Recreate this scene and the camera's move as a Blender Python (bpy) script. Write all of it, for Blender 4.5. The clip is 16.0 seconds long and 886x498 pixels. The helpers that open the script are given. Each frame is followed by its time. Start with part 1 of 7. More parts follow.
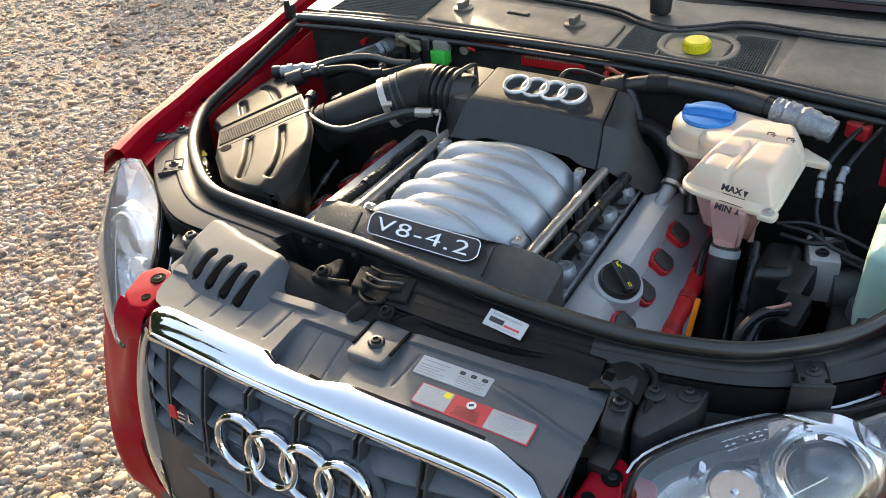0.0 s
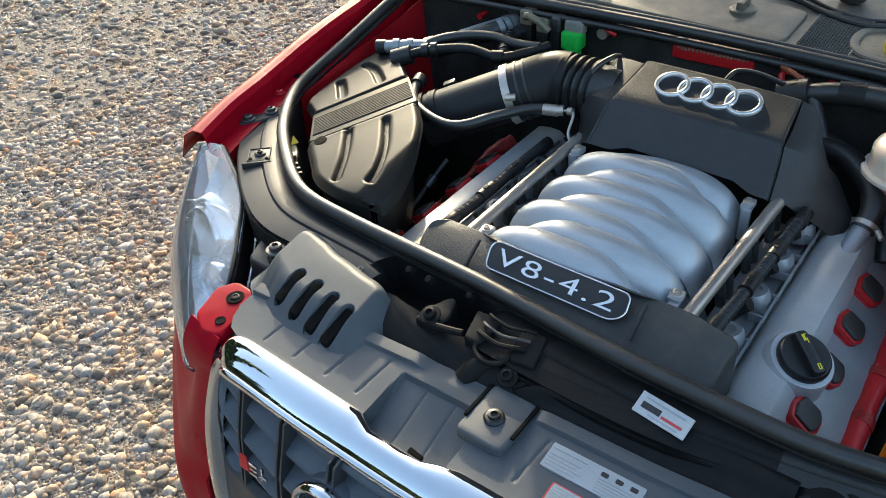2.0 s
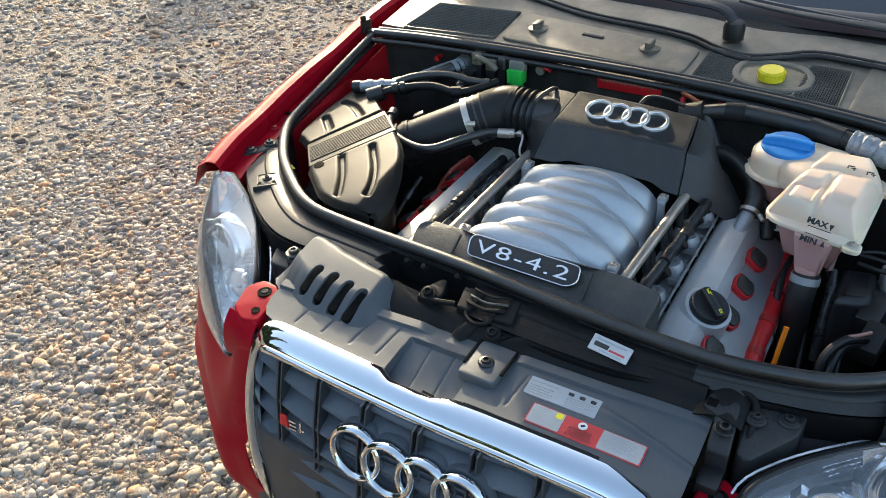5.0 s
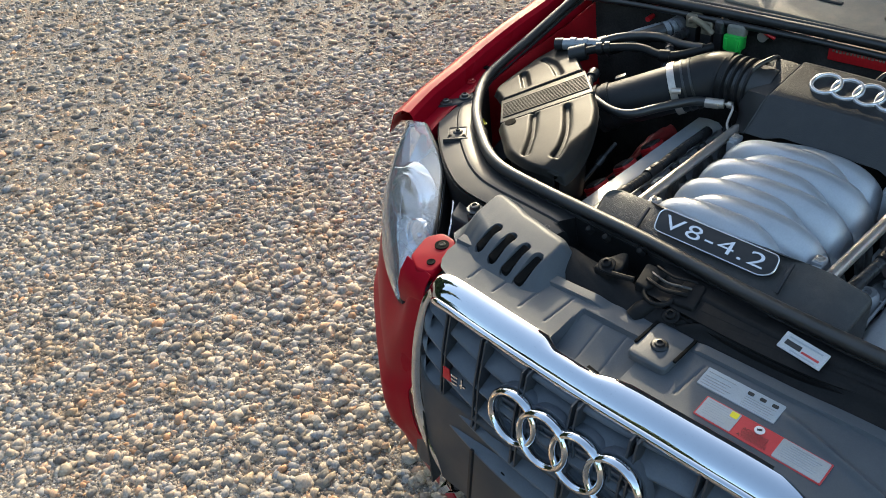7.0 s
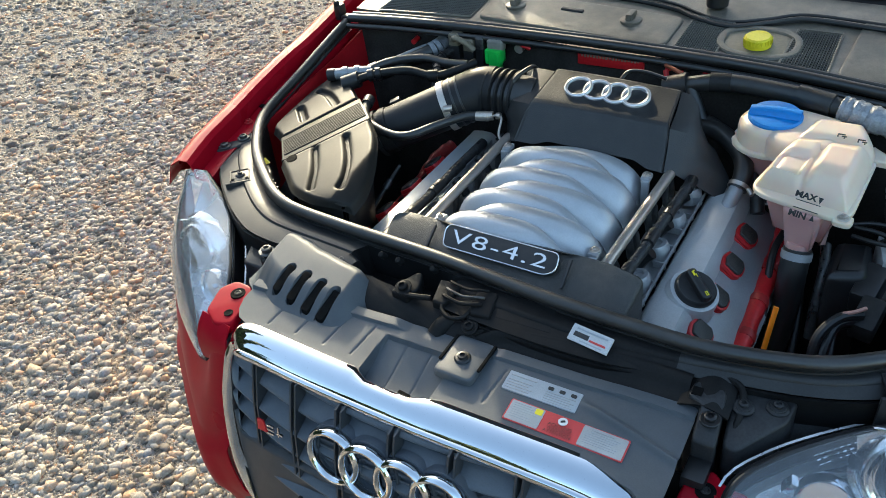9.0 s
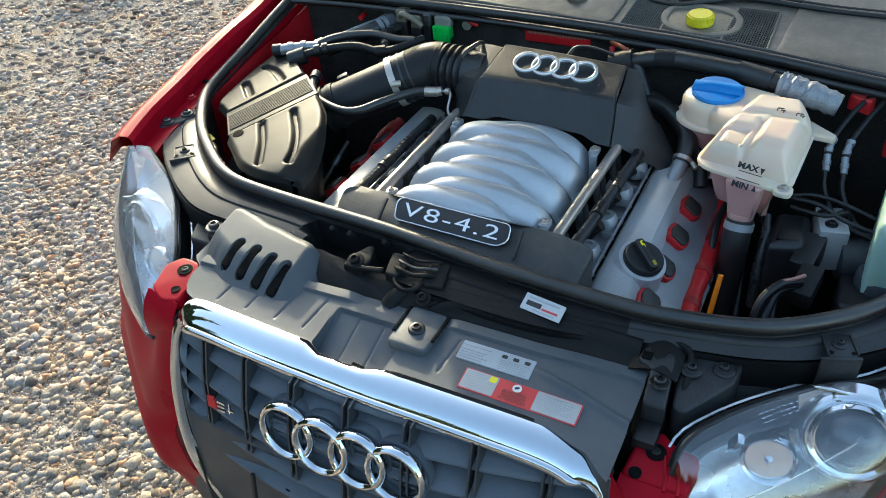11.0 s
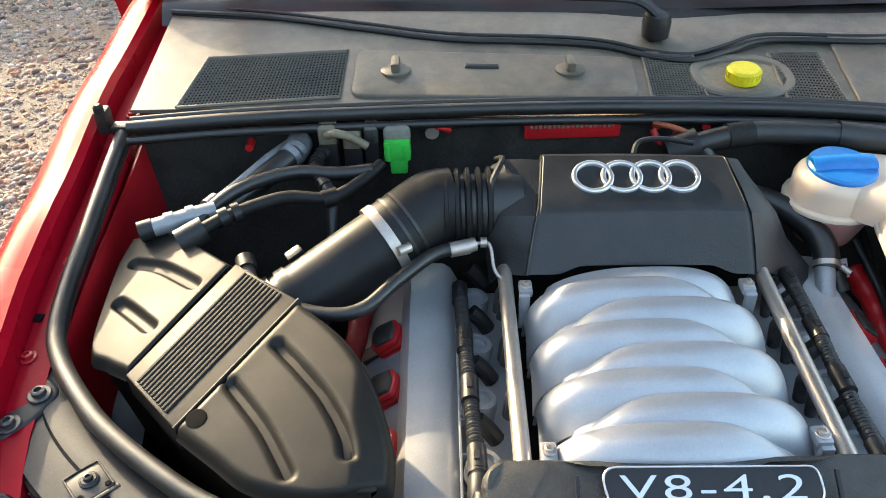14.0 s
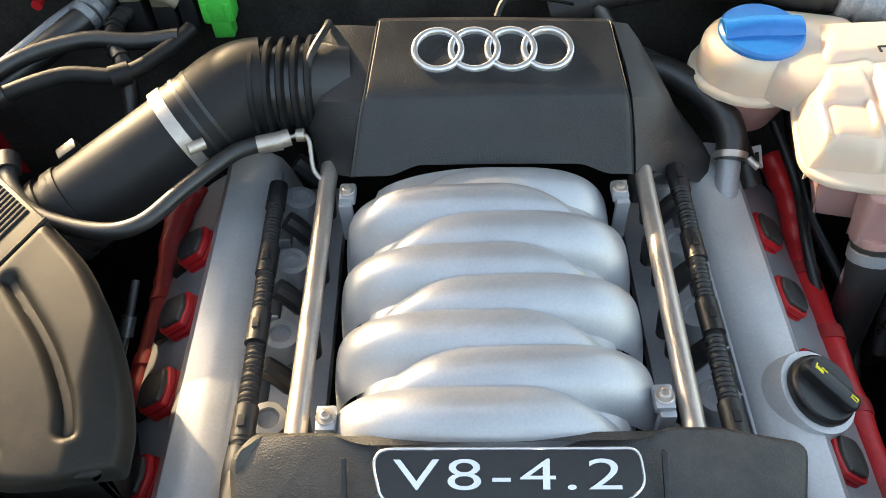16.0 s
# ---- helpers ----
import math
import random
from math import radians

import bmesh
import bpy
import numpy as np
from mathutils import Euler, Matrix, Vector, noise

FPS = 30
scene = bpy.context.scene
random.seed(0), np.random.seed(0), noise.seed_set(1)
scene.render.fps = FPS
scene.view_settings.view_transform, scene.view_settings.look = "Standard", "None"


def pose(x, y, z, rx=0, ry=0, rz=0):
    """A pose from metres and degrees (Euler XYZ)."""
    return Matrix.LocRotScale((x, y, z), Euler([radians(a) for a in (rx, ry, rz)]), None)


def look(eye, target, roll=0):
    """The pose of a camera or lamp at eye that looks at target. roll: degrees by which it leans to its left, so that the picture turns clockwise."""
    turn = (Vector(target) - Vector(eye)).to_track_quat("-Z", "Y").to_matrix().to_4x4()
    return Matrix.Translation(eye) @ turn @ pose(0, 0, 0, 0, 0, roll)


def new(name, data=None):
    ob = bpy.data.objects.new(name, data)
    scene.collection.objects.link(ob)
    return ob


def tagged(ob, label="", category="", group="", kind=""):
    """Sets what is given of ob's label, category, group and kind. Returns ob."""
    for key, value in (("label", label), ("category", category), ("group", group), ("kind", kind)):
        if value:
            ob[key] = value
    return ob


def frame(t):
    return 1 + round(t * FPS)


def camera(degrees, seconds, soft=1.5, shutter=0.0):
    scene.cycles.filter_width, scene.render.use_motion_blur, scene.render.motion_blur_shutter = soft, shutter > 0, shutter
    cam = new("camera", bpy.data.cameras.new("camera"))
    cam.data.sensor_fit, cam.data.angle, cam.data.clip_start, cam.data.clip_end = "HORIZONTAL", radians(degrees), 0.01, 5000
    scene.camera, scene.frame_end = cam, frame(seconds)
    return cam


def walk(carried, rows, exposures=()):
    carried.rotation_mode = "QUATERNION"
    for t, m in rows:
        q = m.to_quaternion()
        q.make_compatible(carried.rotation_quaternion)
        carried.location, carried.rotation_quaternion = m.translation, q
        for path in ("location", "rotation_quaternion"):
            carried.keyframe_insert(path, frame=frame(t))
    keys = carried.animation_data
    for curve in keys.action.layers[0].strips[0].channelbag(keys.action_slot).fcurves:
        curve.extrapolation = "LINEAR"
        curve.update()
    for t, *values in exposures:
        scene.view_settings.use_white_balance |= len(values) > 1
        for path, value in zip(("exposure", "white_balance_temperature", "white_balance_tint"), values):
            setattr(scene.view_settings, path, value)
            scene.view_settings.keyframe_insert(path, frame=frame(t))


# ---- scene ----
cam = camera(58.2, 16.0, soft=0.9)
PATH = [
    (0, (0.576, -0.469, 1.409), (-0.346, 0.898, 0.277), -5.6),
    (0.5, (0.506, -0.464, 1.404), (-0.356, 0.978, 0.319), -6.2),
    (1, (0.394, -0.428, 1.399), (-0.449, 1.033, 0.324), -4.8),
    (1.5, (0.354, -0.367, 1.388), (-0.651, 0.9, 0.211), -5.8),
    (2, (0.381, -0.306, 1.378), (-0.658, 0.897, 0.164), -5.5),
    (2.5, (0.408, -0.322, 1.384), (-0.613, 0.9, 0.174), -6.1),
    (3, (0.412, -0.353, 1.398), (-0.58, 0.918, 0.215), -5.5),
    (3.2, (0.43, -0.381, 1.416), (-0.541, 0.923, 0.251), -5.8),
    (5.3, (0.467, -0.566, 1.507), (-0.452, 0.777, 0.345), -4.6),
    (5.5, (0.467, -0.55, 1.5), (-0.501, 0.759, 0.339), -5.2),
    (6, (0.472, -0.535, 1.497), (-0.571, 0.709, 0.328), -5.9),
    (6.5, (0.457, -0.532, 1.488), (-0.72, 0.575, 0.309), -7.0),
    (7, (0.462, -0.529, 1.484), (-0.795, 0.468, 0.29), -8.5),
    (7.5, (0.47, -0.522, 1.483), (-0.764, 0.485, 0.274), -9.7),
    (8, (0.466, -0.502, 1.477), (-0.686, 0.579, 0.25), -10.1),
    (8.5, (0.469, -0.471, 1.473), (-0.535, 0.743, 0.241), -9.4),
    (9, (0.492, -0.491, 1.488), (-0.444, 0.808, 0.289), -8.1),
    (9.2, (0.496, -0.503, 1.5), (-0.423, 0.812, 0.305), -7.3),
    (11.3, (0.485, -0.511, 1.465), (-0.3, 0.844, 0.221), -6.3),
    (11.5, (0.485, -0.494, 1.462), (-0.277, 0.867, 0.21), -7.2),
    (12, (0.413, -0.465, 1.438), (-0.203, 0.974, 0.193), -7.8),
    (12.5, (0.314, -0.361, 1.405), (-0.208, 1.107, 0.152), -6.7),
    (13, (0.174, -0.167, 1.389), (-0.423, 1.241, 0.1), -7.2),
    (13.5, (0.012, -0.088, 1.359), (-0.419, 1.389, 0.082), -5.3),
    (14, (-0.218, -0.102, 1.362), (-0.238, 1.489, 0.149), -2.1),
    (14.5, (-0.27, -0.119, 1.361), (-0.152, 1.416, 0.084), -0.5),
    (15, (-0.223, -0.094, 1.343), (-0.05, 1.404, 0.029), 0.9),
    (15.5, (-0.108, 0.007, 1.334), (-0.076, 1.411, -0.091), -1.1),
    (16, (-0.023, 0.085, 1.303), (-0.068, 1.367, -0.232), -3.2),
]
EXPOSURES = [(0, 2.24, 7700, 9), (0.5, 2.12, 7450, 7), (1.0, 2.06, 7300, 7), (2.0, 1.91, 6650, 2), (3.0, 1.96, 6650, 2), (5.5, 2.01, 6900, 4), (6.5, 1.76, 6750, 4), (8.0, 1.68, 6500, 2), (9.0, 1.96, 6500, 0), (11.5, 2.04, 6400, -2), (13.0, 2.44, 7100, 4), (14.5, 2.69, 7700, 5), (15.0, 2.79, 8200, 5), (16, 2.65, 8600, 8)]
walk(cam, [(t, look(eye, target, roll)) for t, eye, target, roll in PATH], EXPOSURES)

# ---- world, sun and sky ----
SUN_DIR = Vector((-0.575, 0.695, 0.37)).normalized()
world = bpy.data.worlds.new("sky")
scene.world = world
world.use_nodes = True
wn, wl = world.node_tree.nodes, world.node_tree.links
sky = wn.new("ShaderNodeTexSky")
sky.sky_type, sky.sun_disc = "NISHITA", False
sky.sun_elevation = math.asin(SUN_DIR.z)
sky.sun_rotation = math.atan2(SUN_DIR.x, SUN_DIR.y)
sky.air_density, sky.dust_density, sky.ozone_density = 1.0, 2.5, 0.6
wl.new(sky.outputs[0], wn["Background"].inputs[0])
wn["Background"].inputs[1].default_value = 0.15
sun = new("sun", bpy.data.lights.new("sun", "SUN"))
sun.data.energy, sun.data.angle, sun.data.color = 1.35, radians(0.6), (1.0, 0.84, 0.63)
sun.matrix_world = look(SUN_DIR * 20, (0, 0, 0))

# ---- materials ----


def node_mat(name):
    m = bpy.data.materials.new(name)
    m.use_nodes = True
    n, l = m.node_tree.nodes, m.node_tree.links
    return m, n, l, n["Principled BSDF"]


def rgb(c):
    return (c[0], c[1], c[2], 1.0)


def surface(name, c, rough=0.5, metal=0.0, vary=0.15, scale=12.0, fine=180.0, bump=0.08, dust=0.0,
            dust_c=(0.36, 0.31, 0.25), coat=0.0, spec=0.5, fine_depth=0.0006, rvar=0.12, island=0.0):
    """A painted, plastic or metal surface with blotches, grain, fine relief and settled dust."""
    m, n, l, p = node_mat(name)
    tc = n.new("ShaderNodeTexCoord")
    big = n.new("ShaderNodeTexNoise")
    big.inputs["Scale"].default_value, big.inputs["Detail"].default_value = scale, 6
    small = n.new("ShaderNodeTexNoise")
    small.inputs["Scale"].default_value, small.inputs["Detail"].default_value = fine, 4
    for t in (big, small):
        l.new(tc.outputs["Object"], t.inputs["Vector"])
    ramp = n.new("ShaderNodeMapRange")
    ramp.inputs[1].default_value, ramp.inputs[2].default_value = 0.3, 0.7
    ramp.inputs[3].default_value, ramp.inputs[4].default_value = 1 - vary, 1 + vary
    l.new(big.outputs["Fac"], ramp.inputs[0])
    grain = n.new("ShaderNodeMapRange")
    grain.inputs[1].default_value, grain.inputs[2].default_value = 0.3, 0.7
    grain.inputs[3].default_value, grain.inputs[4].default_value = 1 - vary * 0.6, 1 + vary * 0.6
    l.new(small.outputs["Fac"], grain.inputs[0])
    mul = n.new("ShaderNodeMath")
    mul.operation = "MULTIPLY"
    l.new(ramp.outputs[0], mul.inputs[0])
    l.new(grain.outputs[0], mul.inputs[1])
    col = n.new("ShaderNodeVectorMath")
    col.operation = "SCALE"
    col.inputs[0].default_value = c
    l.new(mul.outputs[0], col.inputs["Scale"])
    out = col.outputs[0]
    if dust:
        spots = n.new("ShaderNodeTexNoise")
        spots.inputs["Scale"].default_value, spots.inputs["Detail"].default_value = 28, 8
        spots.inputs["Roughness"].default_value = 0.7
        l.new(tc.outputs["Object"], spots.inputs["Vector"])
        geo = n.new("ShaderNodeNewGeometry")
        sep = n.new("ShaderNodeSeparateXYZ")
        l.new(geo.outputs["Normal"], sep.inputs[0])
        up = n.new("ShaderNodeMapRange")
        up.inputs[1].default_value, up.inputs[2].default_value = 0.2, 1.0
        l.new(sep.outputs["Z"], up.inputs[0])
        dr = n.new("ShaderNodeMapRange")
        dr.inputs[1].default_value, dr.inputs[2].default_value = 0.42, 0.72
        dr.inputs[4].default_value = dust
        l.new(spots.outputs["Fac"], dr.inputs[0])
        dm = n.new("ShaderNodeMath")
        dm.operation = "MULTIPLY"
        l.new(dr.outputs[0], dm.inputs[0])
        l.new(up.outputs[0], dm.inputs[1])
        mix = n.new("ShaderNodeMix")
        mix.data_type = "RGBA"
        l.new(dm.outputs[0], mix.inputs["Factor"])
        l.new(out, mix.inputs["A"])
        mix.inputs["B"].default_value = rgb(dust_c)
        out = mix.outputs["Result"]
    l.new(out, p.inputs["Base Color"])
    rr = n.new("ShaderNodeMapRange")
    rr.inputs[1].default_value, rr.inputs[2].default_value = 0.3, 0.7
    rr.inputs[3].default_value, rr.inputs[4].default_value = max(0.02, rough - rvar), min(1, rough + rvar)
    l.new(big.outputs["Fac"], rr.inputs[0])
    l.new(rr.outputs[0], p.inputs["Roughness"])
    p.inputs["Metallic"].default_value = metal
    p.inputs["Specular IOR Level"].default_value = spec
    p.inputs["Coat Weight"].default_value = coat
    p.inputs["Coat Roughness"].default_value = 0.04
    if bump:
        b = n.new("ShaderNodeBump")
        b.inputs["Strength"].default_value, b.inputs["Distance"].default_value = bump, fine_depth
        l.new(small.outputs["Fac"], b.inputs["Height"])
        l.new(b.outputs[0], p.inputs["Normal"])
    return m


RED = surface("red_paint", (0.31, 0.003, 0.013), 0.36, 0.0, 0.08, 5, 60, 0.0, dust=0.0, coat=0.05, spec=0.08)
RED_IN = surface("red_inner_paint", (0.40, 0.006, 0.012), 0.42, 0.0, 0.15, 8, 90, 0.02, dust=0.06, coat=0.3)
BLACK = surface("black_plastic", (0.013, 0.013, 0.014), 0.42, vary=0.25, bump=0.15, dust=0.02)
BLACK_DULL = surface("dusty_black_plastic", (0.015, 0.015, 0.0155), 0.58, vary=0.35, bump=0.25, dust=0.03, spec=0.3)
COVER = surface("satin_engine_cover_plastic", (0.025, 0.0255, 0.027), 0.44, vary=0.15, fine=520, bump=0.5, dust=0.05, fine_depth=0.0009)
BLACK_TEX = surface("grained_black_plastic", (0.030, 0.029, 0.027), 0.44, vary=0.25, fine=700, bump=0.9, fine_depth=0.0009, dust=0.12, spec=0.55)
RUBBER = surface("black_rubber", (0.013, 0.013, 0.013), 0.42, vary=0.25, fine=260, bump=0.12, dust=0.06, spec=0.75)
GREY = surface("grey_plastic", (0.066, 0.075, 0.086), 0.50, vary=0.10, scale=9, fine=500, bump=0.18, dust=0.07, dust_c=(0.22, 0.22, 0.21), spec=0.4)
GREY_DARK = surface("dark_grey_plastic", (0.040, 0.044, 0.050), 0.48, vary=0.12, fine=500, bump=0.15, dust=0.12)
SLAT = surface("blue_grey_plastic", (0.085, 0.100, 0.120), 0.42, vary=0.12, fine=400, bump=0.12, dust=0.08)
COWL = surface("faded_black_plastic", (0.132, 0.116, 0.093), 0.44, vary=0.25, fine=520, bump=0.5, dust=0.6, dust_c=(0.25, 0.21, 0.155), spec=0.5)
AIRBOX = surface("satin_black_plastic", (0.017, 0.016, 0.0145), 0.46, vary=0.2, fine=600, bump=0.12, dust=0.05, dust_c=(0.22, 0.17, 0.11), spec=0.19, rvar=0.06)
SILVER = surface("cast_aluminium_paint", (0.44, 0.455, 0.48), 0.38, 0.42, 0.08, 18, 420, 0.18, rvar=0.06)
HEAD = surface("bare_cast_head_cover", (0.52, 0.525, 0.53), 0.38, 0.30, 0.10, 16, 380, 0.2, rvar=0.08)
SILVER_DIM = surface("grey_cast_metal", (0.34, 0.35, 0.365), 0.42, 0.40, 0.12, 14, 380, 0.20, rvar=0.08)
EMBLEM = surface("satin_silver_emblem", (0.82, 0.82, 0.83), 0.22, 0.70, 0.05, 20, 300, 0.03, rvar=0.05)
VENT = surface("dusty_dark_vent_plastic", (0.085, 0.080, 0.070), 0.55, vary=0.3, fine=400, bump=0.2, dust=0.1)
FRAME = surface("weathered_black_carrier_plastic", (0.027, 0.0275, 0.0285), 0.46, vary=0.3, fine=400, bump=0.12, dust=0.06, dust_c=(0.14, 0.13, 0.11), spec=0.32)
BRACKET = surface("dusty_stamped_bracket", (0.025, 0.026, 0.028), 0.45, vary=0.35, scale=24, fine=300, bump=0.2, dust=0.05, dust_c=(0.16, 0.15, 0.14), spec=0.3)
# darker copy of the carrier plastic, with shade round the latch in its colour
SHADE_BLACK = surface("shade_black_plastic", (0.0095, 0.0095, 0.0100), 0.6, vary=0.3, fine=400, bump=0.15, dust=0.02, spec=0.16)
FELT = surface("dusty_felt", (0.036, 0.033, 0.030), 0.9, vary=0.35, scale=18, fine=260, bump=0.6, dust=0.05, spec=0.1)
DUCT = surface("matt_black_duct_plastic", (0.014, 0.014, 0.015), 0.46, vary=0.2, fine=420, bump=0.12, dust=0.02, spec=0.28)
STEEL = surface("brushed_steel", (0.56, 0.49, 0.43), 0.36, 0.72, 0.10, 20, 300, 0.05, rvar=0.08)
DARK_METAL = surface("dirty_metal", (0.10, 0.10, 0.10), 0.45, 0.7, 0.4, 40, 300, 0.2)
CHROME = surface("chrome", (0.66, 0.68, 0.71), 0.05, 1.0, 0.02, 6, 60, 0.0, rvar=0.02)
BRIGHT = surface("bright_silver_plastic", (0.70, 0.71, 0.73), 0.18, 1.0, 0.04, 10, 200, 0.0, rvar=0.05)
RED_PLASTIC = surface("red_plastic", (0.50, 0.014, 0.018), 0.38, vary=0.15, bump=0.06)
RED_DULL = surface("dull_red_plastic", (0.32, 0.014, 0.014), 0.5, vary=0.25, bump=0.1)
GREEN = surface("green_plastic", (0.03, 0.52, 0.07), 0.4, vary=0.12, bump=0.05)
BLUE = surface("blue_plastic", (0.008, 0.20, 0.58), 0.36, vary=0.10, bump=0.05)
YELLOW = surface("yellow_plastic", (0.78, 0.66, 0.02), 0.42, vary=0.10, bump=0.05)
ORANGE = surface("orange_plastic", (0.90, 0.22, 0.01), 0.4, vary=0.08, bump=0.0)
TAN = surface("tan_plastic", (0.20, 0.17, 0.12), 0.5, vary=0.25, bump=0.1)
CLOTH = surface("grey_foil_wrap", (0.30, 0.31, 0.33), 0.4, 0.25, 0.25, 60, 300, 0.6, fine_depth=0.002)
WHITE = surface("white_film", (0.72, 0.73, 0.74), 0.35, vary=0.08, fine=600, bump=0.02)
LABEL = surface("greyed_label_film", (0.36, 0.37, 0.37), 0.4, vary=0.14, fine=600, bump=0.02)
PAPER = surface("grey_film", (0.34, 0.37, 0.40), 0.4, vary=0.12, fine=600, bump=0.02)
RED_FILM = surface("red_film", (0.55, 0.05, 0.05), 0.4, vary=0.12, fine=600, bump=0.02)
INK = surface("dark_ink", (0.02, 0.02, 0.02), 0.5, vary=0.1, bump=0.0)
# near-black that stands for shade in holes, gaps and under the engine
DEEP = surface("deep_shade_black", (0.006, 0.006, 0.006), 0.9, vary=0.4, bump=0.2, spec=0.08)


def translucent(name, c, inner, sub=0.5):
    m, n, l, p = node_mat(name)
    tc = n.new("ShaderNodeTexCoord")
    t = n.new("ShaderNodeTexNoise")
    t.inputs["Scale"].default_value, t.inputs["Detail"].default_value = 16, 5
    l.new(tc.outputs["Object"], t.inputs["Vector"])
    mix = n.new("ShaderNodeMix")
    mix.data_type = "RGBA"
    r = n.new("ShaderNodeMapRange")
    r.inputs[1].default_value, r.inputs[2].default_value = 0.35, 0.7
    l.new(t.outputs["Fac"], r.inputs[0])
    l.new(r.outputs[0], mix.inputs["Factor"])
    mix.inputs["A"].default_value, mix.inputs["B"].default_value = rgb(c), rgb(inner)
    l.new(mix.outputs["Result"], p.inputs["Base Color"])
    p.inputs["Roughness"].default_value = 0.38
    p.inputs["Subsurface Weight"].default_value = sub
    p.inputs["Subsurface Radius"].default_value = (0.03, 0.02, 0.012)
    p.inputs["Subsurface Scale"].default_value = 0.5
    return m


TANK = translucent("milky_plastic", (0.86, 0.69, 0.53), (0.84, 0.60, 0.46))
TANK_PINK = translucent("pink_stained_plastic", (0.62, 0.36, 0.32), (0.55, 0.30, 0.28))
MINT = translucent("mint_plastic", (0.50, 0.70, 0.60), (0.44, 0.62, 0.52))


def clear(name, tint=(1, 1, 1), rough=0.02, alpha=1.0):
    m, n, l, p = node_mat(name)
    p.inputs["Base Color"].default_value = rgb(tint)
    p.inputs["Transmission Weight"].default_value = alpha
    p.inputs["Roughness"].default_value = rough
    p.inputs["IOR"].default_value = 1.40
    p.inputs["Coat Weight"].default_value = 1.0
    p.inputs["Coat Roughness"].default_value = 0.03
    return m


LENS = clear("clear_lens", (0.97, 0.98, 1.0))
# a little diffuse white put in for the sky this lens mirrors
SKY_LENS = clear("sky_whitened_lens", (0.94, 0.96, 0.98), 0.05, 0.92)
TRIM_CHROME = surface("bright_lamp_trim", (0.72, 0.73, 0.75), 0.14, 0.95, 0.06, 14, 120, 0.02, rvar=0.06)
WINDSHIELD = surface("dark_window_glass", (0.012, 0.014, 0.016), 0.05, vary=0.1, bump=0.0, coat=1.0)


def gravel_mat(name, stones):
    m, n, l, p = node_mat(name)
    tc = n.new("ShaderNodeTexCoord")
    ramp = n.new("ShaderNodeValToRGB")
    cr = ramp.color_ramp
    cr.elements[0].position, cr.elements[0].color = 0.0, (0.11, 0.098, 0.086, 1)
    cr.elements[1].position, cr.elements[1].color = 1.0, (0.52, 0.46, 0.38, 1)
    for pos, c in ((0.16, (0.23, 0.20, 0.165)), (0.34, (0.37, 0.30, 0.22)), (0.50, (0.29, 0.285, 0.28)), (0.62, (0.42, 0.345, 0.25)),
                   (0.76, (0.36, 0.33, 0.295)), (0.88, (0.44, 0.38, 0.30)), (0.955, (0.46, 0.25, 0.13))):
        e = cr.elements.new(pos)
        e.color = rgb(c)
    grain = n.new("ShaderNodeTexNoise")
    grain.inputs["Scale"].default_value, grain.inputs["Detail"].default_value = 160, 6
    l.new(tc.outputs["Object"], grain.inputs["Vector"])
    if stones:
        geo = n.new("ShaderNodeNewGeometry")
        l.new(geo.outputs["Random Per Island"], ramp.inputs[0])
    else:
        v = n.new("ShaderNodeTexVoronoi")
        v.inputs["Scale"].default_value = 150
        l.new(tc.outputs["Object"], v.inputs["Vector"])
        sep = n.new("ShaderNodeSeparateColor")
        l.new(v.outputs["Color"], sep.inputs[0])
        l.new(sep.outputs[0], ramp.inputs[0])
    mr = n.new("ShaderNodeMapRange")
    mr.inputs[1].default_value, mr.inputs[2].default_value = 0.3, 0.7
    mr.inputs[3].default_value, mr.inputs[4].default_value = 0.72, 1.22
    l.new(grain.outputs["Fac"], mr.inputs[0])
    sc = n.new("ShaderNodeVectorMath")
    sc.operation = "SCALE"
    if not stones:
        # earthy, finer grit, also darkened for the shade between the stones above it
        for e in cr.elements:
            e.color = [0.62 * c for c in e.color[:3]] + [1]
    l.new(ramp.outputs[0], sc.inputs[0])
    l.new(mr.outputs[0], sc.inputs["Scale"])
    # patches where the yard's sandy soil colours the stones
    patch = n.new("ShaderNodeTexNoise")
    patch.inputs["Scale"].default_value, patch.inputs["Detail"].default_value = 7, 5
    l.new(tc.outputs["Object"], patch.inputs["Vector"])
    pr = n.new("ShaderNodeMapRange")
    pr.inputs[1].default_value, pr.inputs[2].default_value = 0.48, 0.68
    pr.inputs[4].default_value = 0.6
    l.new(patch.outputs["Fac"], pr.inputs[0])
    tint = n.new("ShaderNodeMix")
    tint.data_type, tint.blend_type = "RGBA", "MULTIPLY"
    tint.inputs["B"].default_value = (1.12, 0.86, 0.58, 1)
    l.new(pr.outputs[0], tint.inputs["Factor"])
    l.new(sc.outputs[0], tint.inputs["A"])
    l.new(tint.outputs["Result"], p.inputs["Base Color"])
    p.inputs["Roughness"].default_value = 0.85
    b = n.new("ShaderNodeBump")
    b.inputs["Strength"].default_value = 0.5
    b.inputs["Distance"].default_value = 0.002 if stones else 0.008
    l.new(grain.outputs["Fac"] if stones else v.outputs["Distance"], b.inputs["Height"])
    l.new(b.outputs[0], p.inputs["Normal"])
    return m


# ---- building tools ----


def thing(name, base, label, category, group=""):
    ob = new(name)
    ob.empty_display_size = 0.05
    ob.location = base
    return tagged(ob, label, category, group)


def base_of(ob):
    v = Vector((0, 0, 0))
    while ob is not None:
        v = v + ob.location
        ob = ob.parent
    return v


